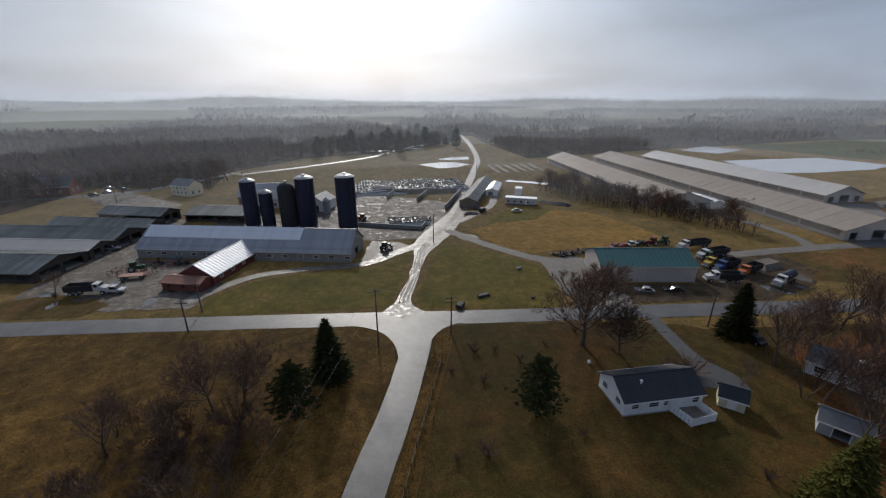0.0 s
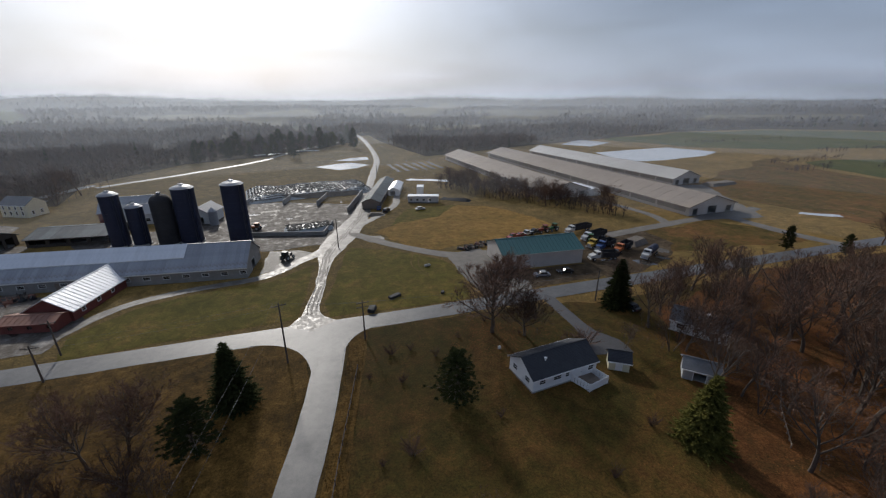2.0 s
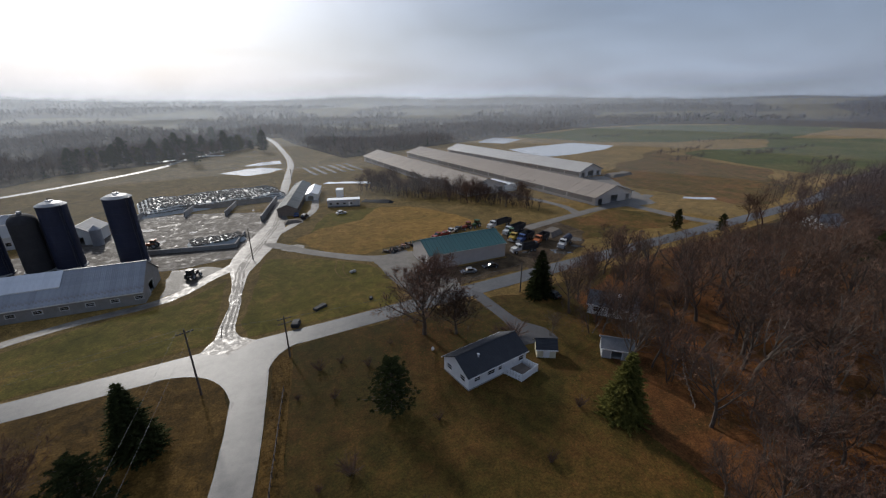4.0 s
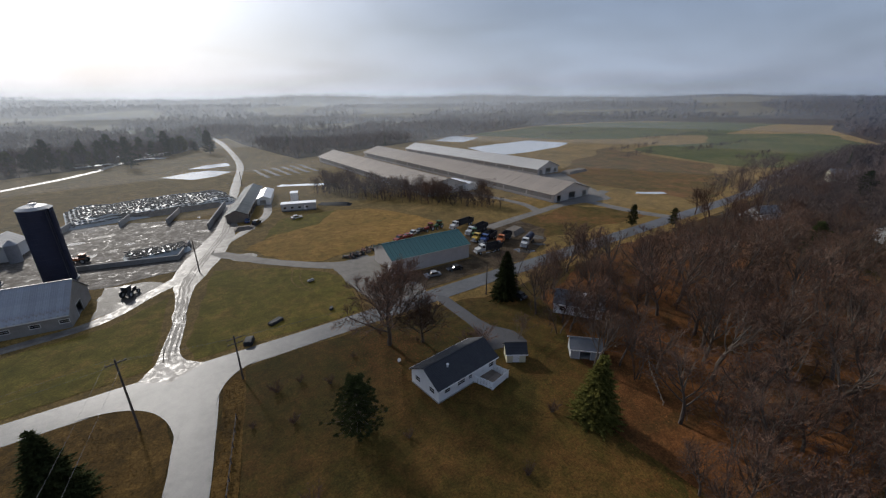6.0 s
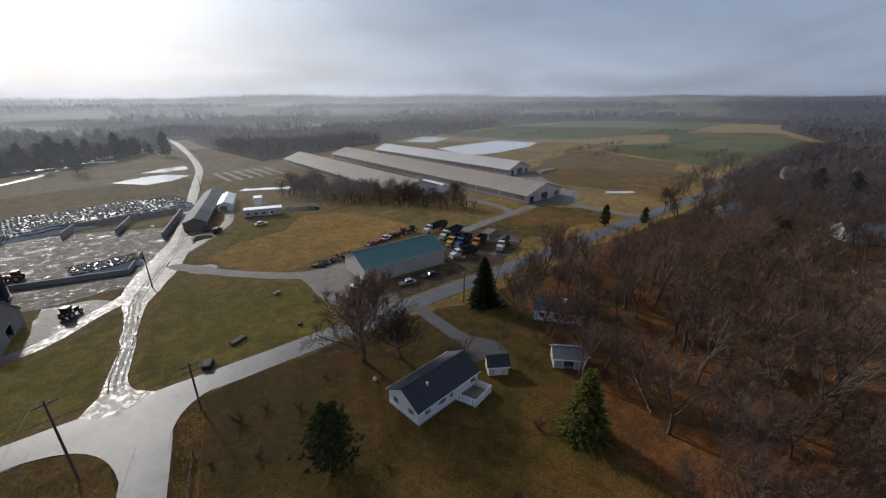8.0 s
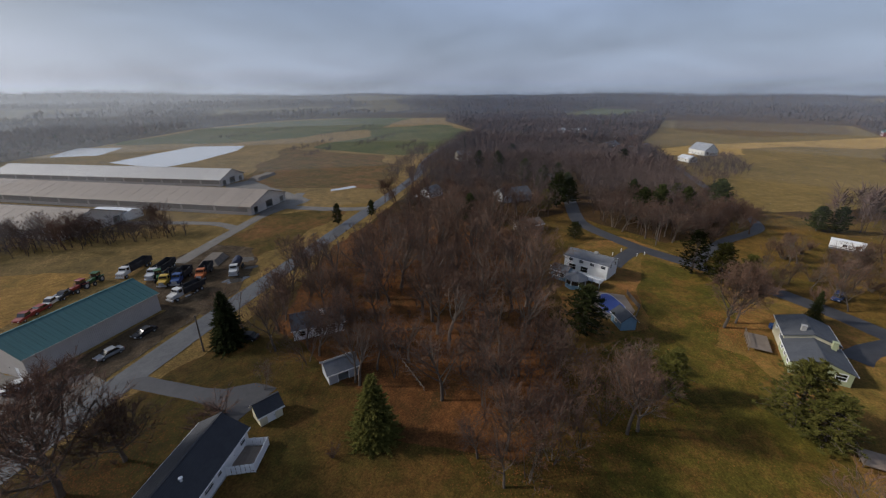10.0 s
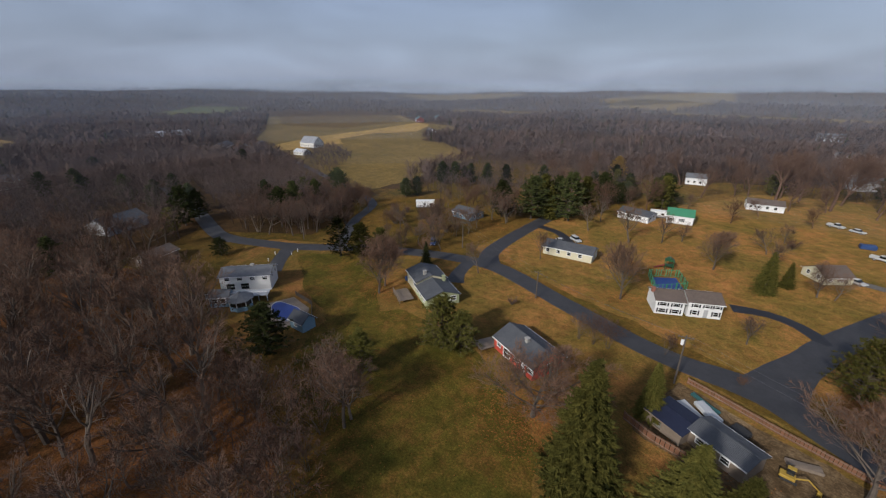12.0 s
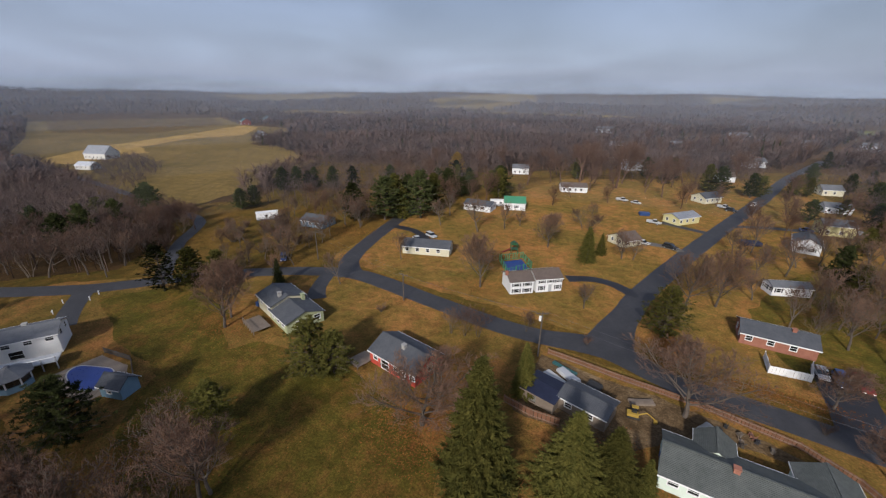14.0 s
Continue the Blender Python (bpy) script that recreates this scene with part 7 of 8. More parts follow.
TREE_SET = {"spruce_far": SPRUCE_FAR, "fir_far": FIR_FAR, "pine_far": PINE_FAR, "darkpine_far": DARK_FAR, "hero": HERO, "bare": BARE, "tall": TALL, "thicket": THICKET, "spruce": SPRUCE, "fir": FIR, "pine": PINE, "darkpine": DARK_PINE, "gold": GOLD, "bush": BUSH}
TREE_WORD = {"hero": ("bare_tree", "large leafless broadleaf tree with a wide fan of fine twigs", "tree"), "bare": ("bare_tree", "spreading leafless broadleaf tree with grey-brown bark", "tree"), "tall": ("bare_tree", "tall slender leafless tree in the wood", "tree"), "thicket": ("thicket", "reddish-brown leafless thicket of many thin stems", "shrub"),
             "spruce": ("spruce_tree", "dark green conical spruce tree", "tree"), "fir": ("spruce_tree", "olive green conical spruce tree", "tree"), "pine": ("pine_tree", "broad olive green pine tree", "tree"), "darkpine": ("pine_tree", "broad dark green pine tree", "tree"),
             "gold": ("willow_tree", "round willow tree with golden yellow twigs", "tree"), "bush": ("bush", "low brown leafless bush", "shrub")}
for k in ("spruce", "fir", "pine", "darkpine"):
    TREE_WORD[k + "_far"] = TREE_WORD[k]
RT = random.Random(77)
GROVE = []


def tree(kind, x, y, h, wide=1.0):
    name, label, cat = TREE_WORD[kind]
    if kind in ("spruce", "fir", "pine", "darkpine") and math.hypot(x, y) > 95:
        kind += "_far"
    pair = RT.choice(TREE_SET[kind])
    s = h / TREE_H[kind]
    if name == "bare_tree" and math.hypot(x, y) > 165:
        GROVE.append((pair, Matrix.LocRotScale((x, y, -0.05), Euler((0, 0, RT.uniform(0, 6.28))), (s * wide * RT.uniform(0.9, 1.12), s * wide * RT.uniform(0.9, 1.12), s))))
        return None
    e = thing(name, label, cat, x, y, RT.uniform(0, 360), -0.05, kind + " group")
    e.scale = (s * wide * RT.uniform(0.9, 1.12), s * wide * RT.uniform(0.9, 1.12), s)
    for me in pair:
        link_part("trunk" if me.name.startswith(("trunk", "stems")) else "crown", me, None, e)
    return e


# single trees: kind, x, y, height, width
for args in (("hero", 27.0, 65.0, 18, 1.2), ("hero", 32.8, 62.4, 12, 1.1), ("darkpine", 14.4, 47.6, 10.2, 1.1), ("spruce", 58.7, 68.7, 11.8, 1.5), ("spruce", -19.0, 55.4, 11.6, 1.6), ("darkpine", -22.1, 47.0, 9.4, 1.25), ("hero", -34.8, 47.6, 12), ("hero", -30.6, 48.8, 11.4),
             ("bare", -44.2, 39.2, 9.5), ("bare", -36.8, 39.7, 8), ("thicket", -34.4, 37.4, 7.5), ("thicket", -38, 41, 6.5), ("thicket", -27, 36, 6), ("fir", 44.6, 31.6, 11.6, 1.35), ("thicket", 49.5, 53.5, 6), ("bush", 43, 56.5, 3.6, 1.6), ("bush", 40, 57.5, 2.6, 1.4), ("darkpine", 133.7, 86.6, 8.4, 0.75), ("darkpine", 147, 79, 7.0, 0.8),
             ("bare", 160, 74, 9.5), ("bare", 203, 81, 12.5), ("bush", 6, 62.5, 2.4), ("bush", 14, 60, 2), ("bush", 6, 39.5, 3.2), ("bush", 30, 30, 2), ("bush", 40.5, 36, 2.2), ("bush", 20, 43, 1.6), ("thicket", 12, 27, 6), ("thicket", 16, 25, 5), ("bare", -94, 86, 6.5), ("bush", -92, 84, 2),
             # round the village
             ("fir", 28.6, -23.1, 20, 1.2), ("fir", 29.8, -42.6, 10, 1.1), ("fir", 18.4, -28.6, 13, 1.6), ("fir", 14.0, -31.5, 10.5, 1.6), ("fir", 10.2, -33, 6.4, 1.2), ("spruce", 25.2, -23.6, 4, 1.2), ("pine", 11.4, -73.8, 12.2, 1.15), ("pine", 62.8, -26.5, 12, 1.15), ("pine", 59.6, -28.6, 9.5, 1.15),
             ("pine", 118.7, -28.5, 13, 1.0), ("pine", 114.3, -33.4, 11.5, 1.15), ("pine", 109.5, -37.5, 10.5, 1.1), ("darkpine", 80.5, 1.9, 11.5, 1.25), ("pine", 65, -10.4, 9.5, 1.0), ("spruce", 97.6, -45.9, 7.9, 1.2), ("pine", 111.9, -105.4, 18, 0.95), ("pine", 120.8, -97.7, 16, 0.9), ("pine", 101.5, -115.1, 20, 0.95),
             ("pine", 116.4, -117.6, 16.8, 0.9), ("pine", 102.8, -126.8, 17, 0.9), ("fir", 108, -112, 14, 1.2), ("darkpine", 171.5, -83.1, 9.5, 1.2), ("darkpine", 169.8, -88.4, 9.9, 1.1), ("darkpine", 183.9, -113.8, 12.7), ("darkpine", 181, -120, 12.6), ("darkpine", 173.4, -120.7, 11.3), ("darkpine", 190, -118, 12), ("darkpine", 176, -127, 12), ("darkpine", 166, -130, 13), ("darkpine", 158, -136, 13),
             ("pine", 194.9, -56.3, 11.7), ("pine", 197.8, -43.0, 10.3), ("pine", 106.8, -165.9, 11.2, 1.15), ("darkpine", 89.2, -164.2, 16, 1.0), ("darkpine", 93, -170, 14), ("bush", 40.3, -149.9, 4.0, 1.3), ("fir", 36.1, -114, 9.1, 1.3), ("fir", 32.1, -114.5, 7.5, 1.3), ("fir", 34.3, -106.2, 11, 1.25), ("pine", 4.1, -238.2, 15.3), ("pine", -1.3, -234.7, 15), ("darkpine", -14.5, -234.7, 12.9), ("pine", -19.2, -241.1, 11.2),
             ("pine", -32.1, -130.5, 5.5, 1.2), ("pine", -34.3, -252.8, 11.4), ("pine", -39.5, -253.9, 10.5), ("darkpine", -86, -310, 12.8), ("darkpine", -64.5, -222.2, 10.6), ("darkpine", -57.3, -227, 9.8), ("darkpine", 145, -150, 13), ("pine", 70, -232, 13), ("darkpine", 22, -262, 14), ("darkpine", 36, -262, 13),
             ("pine", 140, 1.2, 6.2, 1.2), ("pine", 152, 35.7, 7), ("pine", 179.4, 7.2, 15.7), ("darkpine", 231, 25, 13.7), ("darkpine", 226, 14.6, 11), ("darkpine", 262, 56, 13), ("darkpine", 240, 40, 14), ("pine", 187, 2, 12), ("pine", 172, 12, 10), ("spruce", -34, -75, 10, 1.25), ("spruce", -38, -82, 11, 1.3), ("darkpine", -60, -240, 13), ("darkpine", -75, -250, 14), ("darkpine", -52, -205, 10),
             ("gold", 130.5, -194, 16, 1.0), ("bare", 82, -77, 9), ("bare", 74.6, -112.8, 14.2), ("bare", 27.4, -124.5, 6.5), ("tall", 64.4, -217.7, 23, 1.2), ("tall", 45.5, -219.7, 24, 1.2), ("tall", 58.4, -227.7, 20), ("bare", -28.8, -108, 10.9), ("bare", -13.9, -169.4, 7.3), ("bare", -10.3, -285.5, 18), ("bare", 13.5, -191, 14), ("bare", 15.7, -254.9, 18), ("bare", 25.5, -247.2, 17),
             ("bare", 88.7, -199.8, 17), ("bare", 76.6, -221.6, 17), ("bare", 32.9, -232.6, 17), ("bare", -20.3, -170.1, 11.2), ("bare", -29.9, -169.4, 11.8), ("bare", -40.1, -169.6, 11.5), ("bare", -45.2, -163.7, 11), ("bare", -54.5, -186, 11), ("bare", -26.8, -138.5, 9.1), ("bare", -17.5, -107, 8.1), ("bare", -36.6, -127.2, 8.9), ("bare", -45.8, -213.6, 11.8), ("bare", -3.4, -139.1, 9.9), ("bare", -8.2, -122, 9.2),
             ("tall", 126, -142.7, 16), ("tall", 127.2, -164, 17), ("bare", 93.7, -125.1, 12.6), ("bare", 113.3, -93, 11.8), ("bare", 136, -95.4, 11), ("bare", 168.5, -58, 10.6), ("bare", 160.5, -58, 10.4), ("bare", -22, -96, 9), ("bare", -31, -92, 9), ("bare", -24, -70, 8), ("hero", -14, -66, 8.5, 1.1), ("bare", -6, -104, 9),
             ("hero", 90.4, -27.0, 15.5, 0.95), ("hero", 93, -30, 13, 0.9), ("hero", 40.0, -27.6, 13.8, 1.3), ("hero", 6.4, -51, 13, 1.45), ("hero", 53.6, -73.6, 15.2, 0.85), ("hero", 48.0, -111.5, 12.5, 0.95), ("bare", 85.1, -55, 9.6, 0.7), ("bare", 28.1, -77, 7, 1.0), ("hero", 7.7, -91.3, 15, 0.85), ("hero", 1.7, -95, 15, 0.8),
             ("tall", 70.6, -242, 22, 1.1), ("tall", 51.8, -257, 22, 1.1), ("tall", 62, -236, 18), ("tall", 31, -218, 15), ("tall", 22.5, -210, 16), ("thicket", 46.3, -51.8, 7.4), ("thicket", 43.6, -53, 6.8), ("thicket", 49, -51, 6.4), ("bare", 144.6, -30, 10.7), ("tall", 150.6, -206, 15.6), ("tall", 122, -204, 18), ("bare", 25.8, -114.4, 9, 1.0),
             ("thicket", -15.5, -90, 7.5), ("hero", -17.1, -52.6, 8.6, 1.2), ("bush", -11.6, -58.3, 2.6), ("bare", -25.7, -86.4, 9), ("hero", 55.9, -4.4, 12), ("thicket", 65, -4.6, 10), ("bare", 71.4, 8.4, 11), ("thicket", 63.8, 2.5, 8), ("thicket", 36, -60.2, 5.2), ("bare", -11.7, -92.8, 10), ("tall", 55, -2.9, 14), ("thicket", 66.6, 6.9, 10), ("bare", 162, -27.6, 11.3),
             ("bare", 111, -57, 11), ("bush", 72, -14, 2.6), ("bush", 67, -50, 2.5), ("bush", 24, -62.4, 2.2), ("thicket", 70, -7, 7), ("bare", -20, -110, 10), ("bare", -45, -130, 11), ("bare", -36, -145, 10), ("bare", 120, -92, 13), ("bare", 128, -72, 10), ("bare", 134, -60, 9), ("bare", 116, -78, 9), ("bare", 97, -150, 11), ("bare", 90, -112, 11), ("bare", 56, -205, 14),
             ("bare", 12, -205, 11), ("bare", 0, -208, 10), ("bare", -25, -205, 12), ("bare", -30, -240, 13), ("bare", 46, -215, 12), ("bare", 20, -240, 14), ("bare", 80, -215, 13),
             ("darkpine", 168.8, -30.0, 14.9, 0.9), ("darkpine", 176.3, -41.2, 13.2, 0.9), ("darkpine", 190.9, -55.8, 12.9, 0.9), ("darkpine", 187.6, -23.6, 13.1, 0.9), ("darkpine", 165.9, -23.6, 14.1, 0.9), ("darkpine", 182.9, -54.9, 15.0, 0.9),
             ("darkpine", -26.6, -129.4, 11.2, 1.0), ("darkpine", -50.1, -196.6, 10.5, 1.0), ("darkpine", -45.5, -289.3, 13.5, 1.0), ("darkpine", -59.0, -273.9, 11.4, 1.0), ("darkpine", -76.4, -310.8, 9.4, 1.0), ("darkpine", -67.6, -371.8, 12.7, 1.0), ("darkpine", -33.7, -256.4, 9.4, 1.0),
             ("darkpine", 214.5, 15.6, 11.3, 1.0), ("darkpine", 199.0, 3.2, 12.7, 1.0), ("darkpine", 231.3, 7.1, 12.0, 1.0), ("darkpine", 267.3, 44.8, 12.8, 1.0), ("darkpine", 147.9, 39.3, 12.0, 1.0), ("darkpine", 189.8, -56.7, 14.4, 1.0), ("darkpine", 305.7, 39.5, 13.2, 1.0), ("darkpine", 288.2, -33.9, 14.0, 1.0),
             ("bare", 59.0, 58.6, 12.8, 1.0), ("bare", 70.9, 65.6, 12.2, 1.0), ("bare", 81.9, 70.6, 14.6, 1.0), ("bare", 63.8, 47.2, 12.9, 1.0), ("bare", 76.2, 55.0, 11.3, 1.0), ("bare", 83.2, 65.3, 14.0, 1.0), ("bare", 93.1, 69.3, 11.3, 1.0), ("bare", 54.9, 39.9, 11.8, 1.0), ("bare", 59.9, 49.8, 11.3, 1.0),
             ("hero", 66.1, -230.1, 24.2, 0.95), ("hero", 45.1, -235.1, 24.3, 0.95),
             ("tall", 32.6, -329.2, 21.1, 1.1), ("tall", 18.9, -355.7, 17.4, 1.1), ("tall", 3.9, -404.8, 20.5, 1.1), ("tall", -12.0, -396.5, 21.7, 1.1), ("tall", -25.3, -371.2, 17.2, 1.1), ("tall", 49.3, -417.0, 20.4, 1.1), ("tall", 13.7, -470.9, 17.3, 1.1), ("tall", 97.9, -253.3, 16.1, 1.1), ("tall", 83.9, -238.8, 17.4, 1.1), ("tall", 108.8, -221.1, 20.3, 1.1), ("tall", -41.8, -353.3, 16.0, 1.1), ("tall", -40.1, -417.2, 19.6, 1.1), ("tall", -58.7, -395.4, 17.5, 1.1),
             ("bare", 112.5, -73.7, 8.4, 1.0), ("bare", 114.1, -94.5, 10.3, 1.0), ("bare", 105.0, -56.3, 8.4, 1.0), ("bare", 115.4, -54.4, 7.2, 1.0), ("bare", 136.3, -107.9, 8.9, 1.0), ("bare", 155.6, -106.1, 9.9, 1.0), ("bare", 120.3, -118.8, 9.7, 1.0), ("bare", 64.3, -128.0, 7.3, 1.0), ("bare", 39.3, -129.3, 9.0, 1.0), ("bare", 22.7, -115.7, 7.8, 1.0), ("bare", -10.8, -132.7, 7.1, 1.0), ("bare", -11.4, -178.9, 10.9, 1.0),
             ("bare", -19.7, -103.8, 9.8, 1.0), ("bare", -29.9, -123.7, 9.2, 1.0), ("bare", -15.3, -126.3, 11.6, 1.0), ("bare", -26.9, -160.1, 9.9, 1.0), ("bare", -26.6, -97.6, 8.3, 1.0), ("bare", -20.5, -88.9, 11.0, 1.0), ("bare", -41.4, -152.8, 8.3, 1.0),
             ("tall", -127.1, 232.7, 15.3, 1.1), ("tall", -129.7, 219.7, 16.7, 1.1), ("tall", -149.9, 220.1, 15.4, 1.1), ("tall", -153.7, 205.7, 18.0, 1.1), ("tall", -163.7, 255.9, 17.0, 1.1), ("tall", -163.2, 199.3, 15.2, 1.1), ("tall", -192.7, 278.7, 15.2, 1.1),
             ("darkpine", -37.4, 352.0, 21.8, 0.8), ("darkpine", -55.0, 372.5, 19.0, 0.8), ("darkpine", -66.8, 381.4, 18.4, 0.8), ("darkpine", -81.6, 364.5, 21.9, 0.8), ("darkpine", -34.7, 409.6, 17.7, 0.8), ("darkpine", -18.5, 431.0, 19.9, 0.8), ("darkpine", 13.6, 408.9, 20.3, 0.8), ("darkpine", -54.6, 409.9, 20.7, 0.8), ("darkpine", -103.1, 334.8, 17.9, 0.8), ("darkpine", -30.6, 481.7, 20.8, 0.8), ("darkpine", 9.1, 467.5, 20.0, 0.8),
             ("bare", 168.6, 82.3, 10.4, 1.0), ("bare", 169.1, 77.2, 13.8, 1.0), ("bare", 203.8, 81.3, 10.6, 1.0), ("bare", 221.8, 79.7, 13.0, 1.0), ("bare", 216.6, 67.3, 13.4, 1.0), ("bare", 213.4, 58.6, 13.0, 1.0), ("bare", 205.5, 49.4, 11.2, 1.0)):
    tree(*args)


def scatter(kinds, poly, n, h0, h1, gap, keep=(), wide=1.0):
    """Trees spread over a piece of ground, apart from one another and from houses."""
    xs, ys = [p[0] for p in poly], [p[1] for p in poly]
    done, tries = [], 0
    while len(done) < n and tries < n * 40:
        tries += 1
        x, y = RT.uniform(min(xs), max(xs)), RT.uniform(min(ys), max(ys))
        if not inside(x, y, poly) or any((x - a) ** 2 + (y - b) ** 2 < gap * gap for a, b in done) or any((x - a) ** 2 + (y - b) ** 2 < r * r for a, b, r in keep):
            continue
        done.append((x, y))
        tree(RT.choice(kinds), x, y, RT.uniform(h0, h1), wide)


HOUSES = [(67.5, 56.5, 9), (55.8, 43, 6), (189, 27, 12), (145.5, 17, 8), (302, 75, 9), (186, 66, 8), (66, 36, 5), (114.6, -2.6, 12)]
scatter(("tall", "bare", "bare", "tall"), [(76, 58), (112, 62), (140, 54), (146, 30), (122, 16), (96, 11), (74, 12), (62, 8), (50, 16), (54, 26), (72, 30), (80, 46)], 64, 12, 18, 4.0, HOUSES, 1.1)
scatter(("thicket", "thicket", "bare"), [(50, 22), (62, 26), (74, 14), (62, -2), (48, 2), (40, 14)], 22, 7, 12, 3.0, HOUSES)
scatter(("bare", "thicket"), [(60, 64), (78, 68), (100, 74), (100, 70), (76, 60), (62, 62)], 7, 5, 8, 4.0, HOUSES)
scatter(("thicket", "bare", "bare", "thicket"), [(48, 204), (62, 214), (86, 186), (104, 158), (112, 140), (108, 133), (94, 148), (78, 166), (58, 190)], 44, 7, 12, 2.8, HOUSES)
scatter(("tall", "bare"), [(146, 62), (165, 70), (190, 72), (180, 30), (158, 12), (148, 36)], 26, 9, 14, 4.5, HOUSES)
scatter(("tall", "bare", "thicket"), [(140, -26), (158, -10), (180, -8), (186, -56), (176, -58), (158, -50)], 30, 8, 13, 3.6, HOUSES)
scatter(("pine", "darkpine", "bare"), [(86, -158), (116, -122), (136, -140), (150, -165), (112, -192), (94, -190)], 20, 10, 16, 5.5, HOUSES)
scatter(("pine", "darkpine"), [(-110, 345), (-40, 372), (4, 430), (6, 470), (-40, 440), (-120, 390)], 30, 9, 15, 6.5)
scatter(("bare", "tall", "thicket"), [(57, 68), (74, 72), (84, 62), (80, 46), (70, 38), (58, 30), (50, 34), (53, 48)], 18, 8, 13, 3.8, [(68.4, 55.2, 5.5), (56.3, 43.4, 4), (44.6, 49.2, 4)])
scatter(("bare", "bare", "thicket"), [(112, -66), (128, -60), (150, -90), (122, -130), (112, -110)], 14, 6, 11, 6, [(128.5, -86.5, 9), (150, -80, 6)])
scatter(("bare",), [(60, -215), (40, -190), (44, -120), (60, -110), (74, -120), (96, -190)], 7, 7, 12, 12, [(63.5, -200, 10), (76.5, -152, 12), (28.5, -130, 9)])
scatter(("bare", "pine", "bare"), [(-6, -100), (-36, -96), (-46, -150), (-60, -230), (-34, -236), (-12, -190), (0, -130)], 18, 7, 13, 8, [(-23.5, -155.5, 9), (-38, -183, 9), (-45, -228, 8), (-14, -113, 8)])
scatter(("thicket", "thicket", "bush"), [(-46, 30), (-24, 28), (-22, 42), (-30, 48), (-46, 46)], 34, 2.5, 7.5, 1.9)
scatter(("bare", "bare", "thicket"), [(-14, -98), (-46, -68), (-64, -110), (-30, -130)], 22, 7, 12, 4.5, [(-14, -113.5, 8), (-8.2, -83.6, 9)])
scatter(("thicket", "bare", "bush"), [(150, -30), (168, -50), (198, -58), (182, -66), (160, -54), (140, -40)], 20, 4, 9, 4)
scatter(("thicket", "bush", "bare"), [(100, -52), (122, -42), (150, -62), (150, -76), (128, -76), (112, -68)], 22, 3, 8, 4.5, [(128.5, -86.5, 9), (150, -80, 6)])


def mid_woods(label, poly, n, h0, h1, gap, keep=()):
    """A wood too dense to count: trunks, limbs and twigs of every tree in one mesh."""
    r = random.Random(int(abs(poly[0][0]) * 7 + n))
    xs, ys = [p[0] for p in poly], [p[1] for p in poly]
    v, f, done, tries = [], [], [], 0

    def blade(p, q, w):
        d = Vector(q) - Vector(p)
        s = d.orthogonal().normalized() * w
        s.rotate(Matrix.Rotation(r.uniform(0, 6.28), 3, d))
        b = len(v)
        v.extend([Vector(p) - s, Vector(p) + s, Vector(q)])
        f.append((b, b + 1, b + 2))

    while len(done) < n and tries < n * 30:
        tries += 1
        x, y = r.uniform(min(xs), max(xs)), r.uniform(min(ys), max(ys))
        if not inside(x, y, poly) or any((x - a) ** 2 + (y - b) ** 2 < c * c for a, b, c in keep) or any((x - a) ** 2 + (y - b) ** 2 < gap * gap for a, b in done[-160:]):
            continue
        done.append((x, y))
        h = r.uniform(h0, h1)
        z0 = far_height(x, y)
        top = Vector((x + r.uniform(-0.5, 0.5), y + r.uniform(-0.5, 0.5), z0 + h * 0.85))
        foot = Vector((x, y, z0 - 0.1))
        for k in range(2):
            blade(foot, top, 0.11)
        for k in range(9):
            u = r.uniform(0.25, 0.75)
            p = foot.lerp(top, u)
            a = r.uniform(0, 6.28)
            q = p + Vector((math.cos(a), math.sin(a), r.uniform(0.7, 1.3))) * h * 0.3 * (1.15 - 0.6 * u)
            blade(p, q, 0.06)
            for m in range(9):
                t = p.lerp(q, r.uniform(0.25, 1.05))
                blade(t, t + Vector((r.uniform(-1, 1), r.uniform(-1, 1), r.uniform(0.0, 1.1))) * h * r.uniform(0.07, 0.15), 0.045)
    return tagged(link_part("woods", mesh_of("woods", v, f), "twig_far"), label, "woods", kind="stuff")


mid_woods("dense leafless wood on the hillside", [(150, 66), (190, 78), (260, 84), (330, 60), (360, 0), (300, -40), (250, -2), (200, 8), (164, 10), (150, 36)], 900, 10, 16, 3.2, HOUSES + [(178, 27, 10), (174, 64, 9)])
mid_woods("dense leafless wood below the hill lane", [(142, -26), (160, -8), (200, -6), (250, -4), (300, -40), (300, -62), (205, -60), (176, -58), (158, -50)], 600, 8, 14, 2.8, HOUSES)
mid_woods("leafless wood behind the village", [(122, -96), (152, -90), (178, -96), (240, -190), (270, -260), (150, -320), (110, -232), (116, -190), (108, -165), (122, -140)], 900, 8, 14, 2.8, HOUSES)
mid_woods("thin leafless wood beyond the village", [(110, -240), (90, -330), (-20, -360), (-24, -260), (10, -245), (60, -240)], 420, 9, 16, 4, [(40, -234, 9), (105, -231, 9), (-5, -279, 8), (5, -221, 8)])
mid_woods("thin leafless wood across the village road", [(-40, -320), (-160, -330), (-130, -190), (-62, -120), (-50, -190), (-52, -260)], 420, 8, 14, 4, [(-56, -279, 9), (-45, -228, 9), (-38, -183, 9)])
mid_woods("low leafless brush below the hill barn", [(352, -92), (366, -124), (300, -112), (246, -74), (300, -76)], 260, 3, 8, 3.0, [(345, -84, 9), (385, -108, 13)])
mid_woods("leafless trees round the red barn", [(-230, 230), (-180, 214), (-120, 205), (-122, 250), (-150, 300), (-260, 300)], 190, 8, 14, 4, [(-196, 196, 14), (-128, 196, 10)])
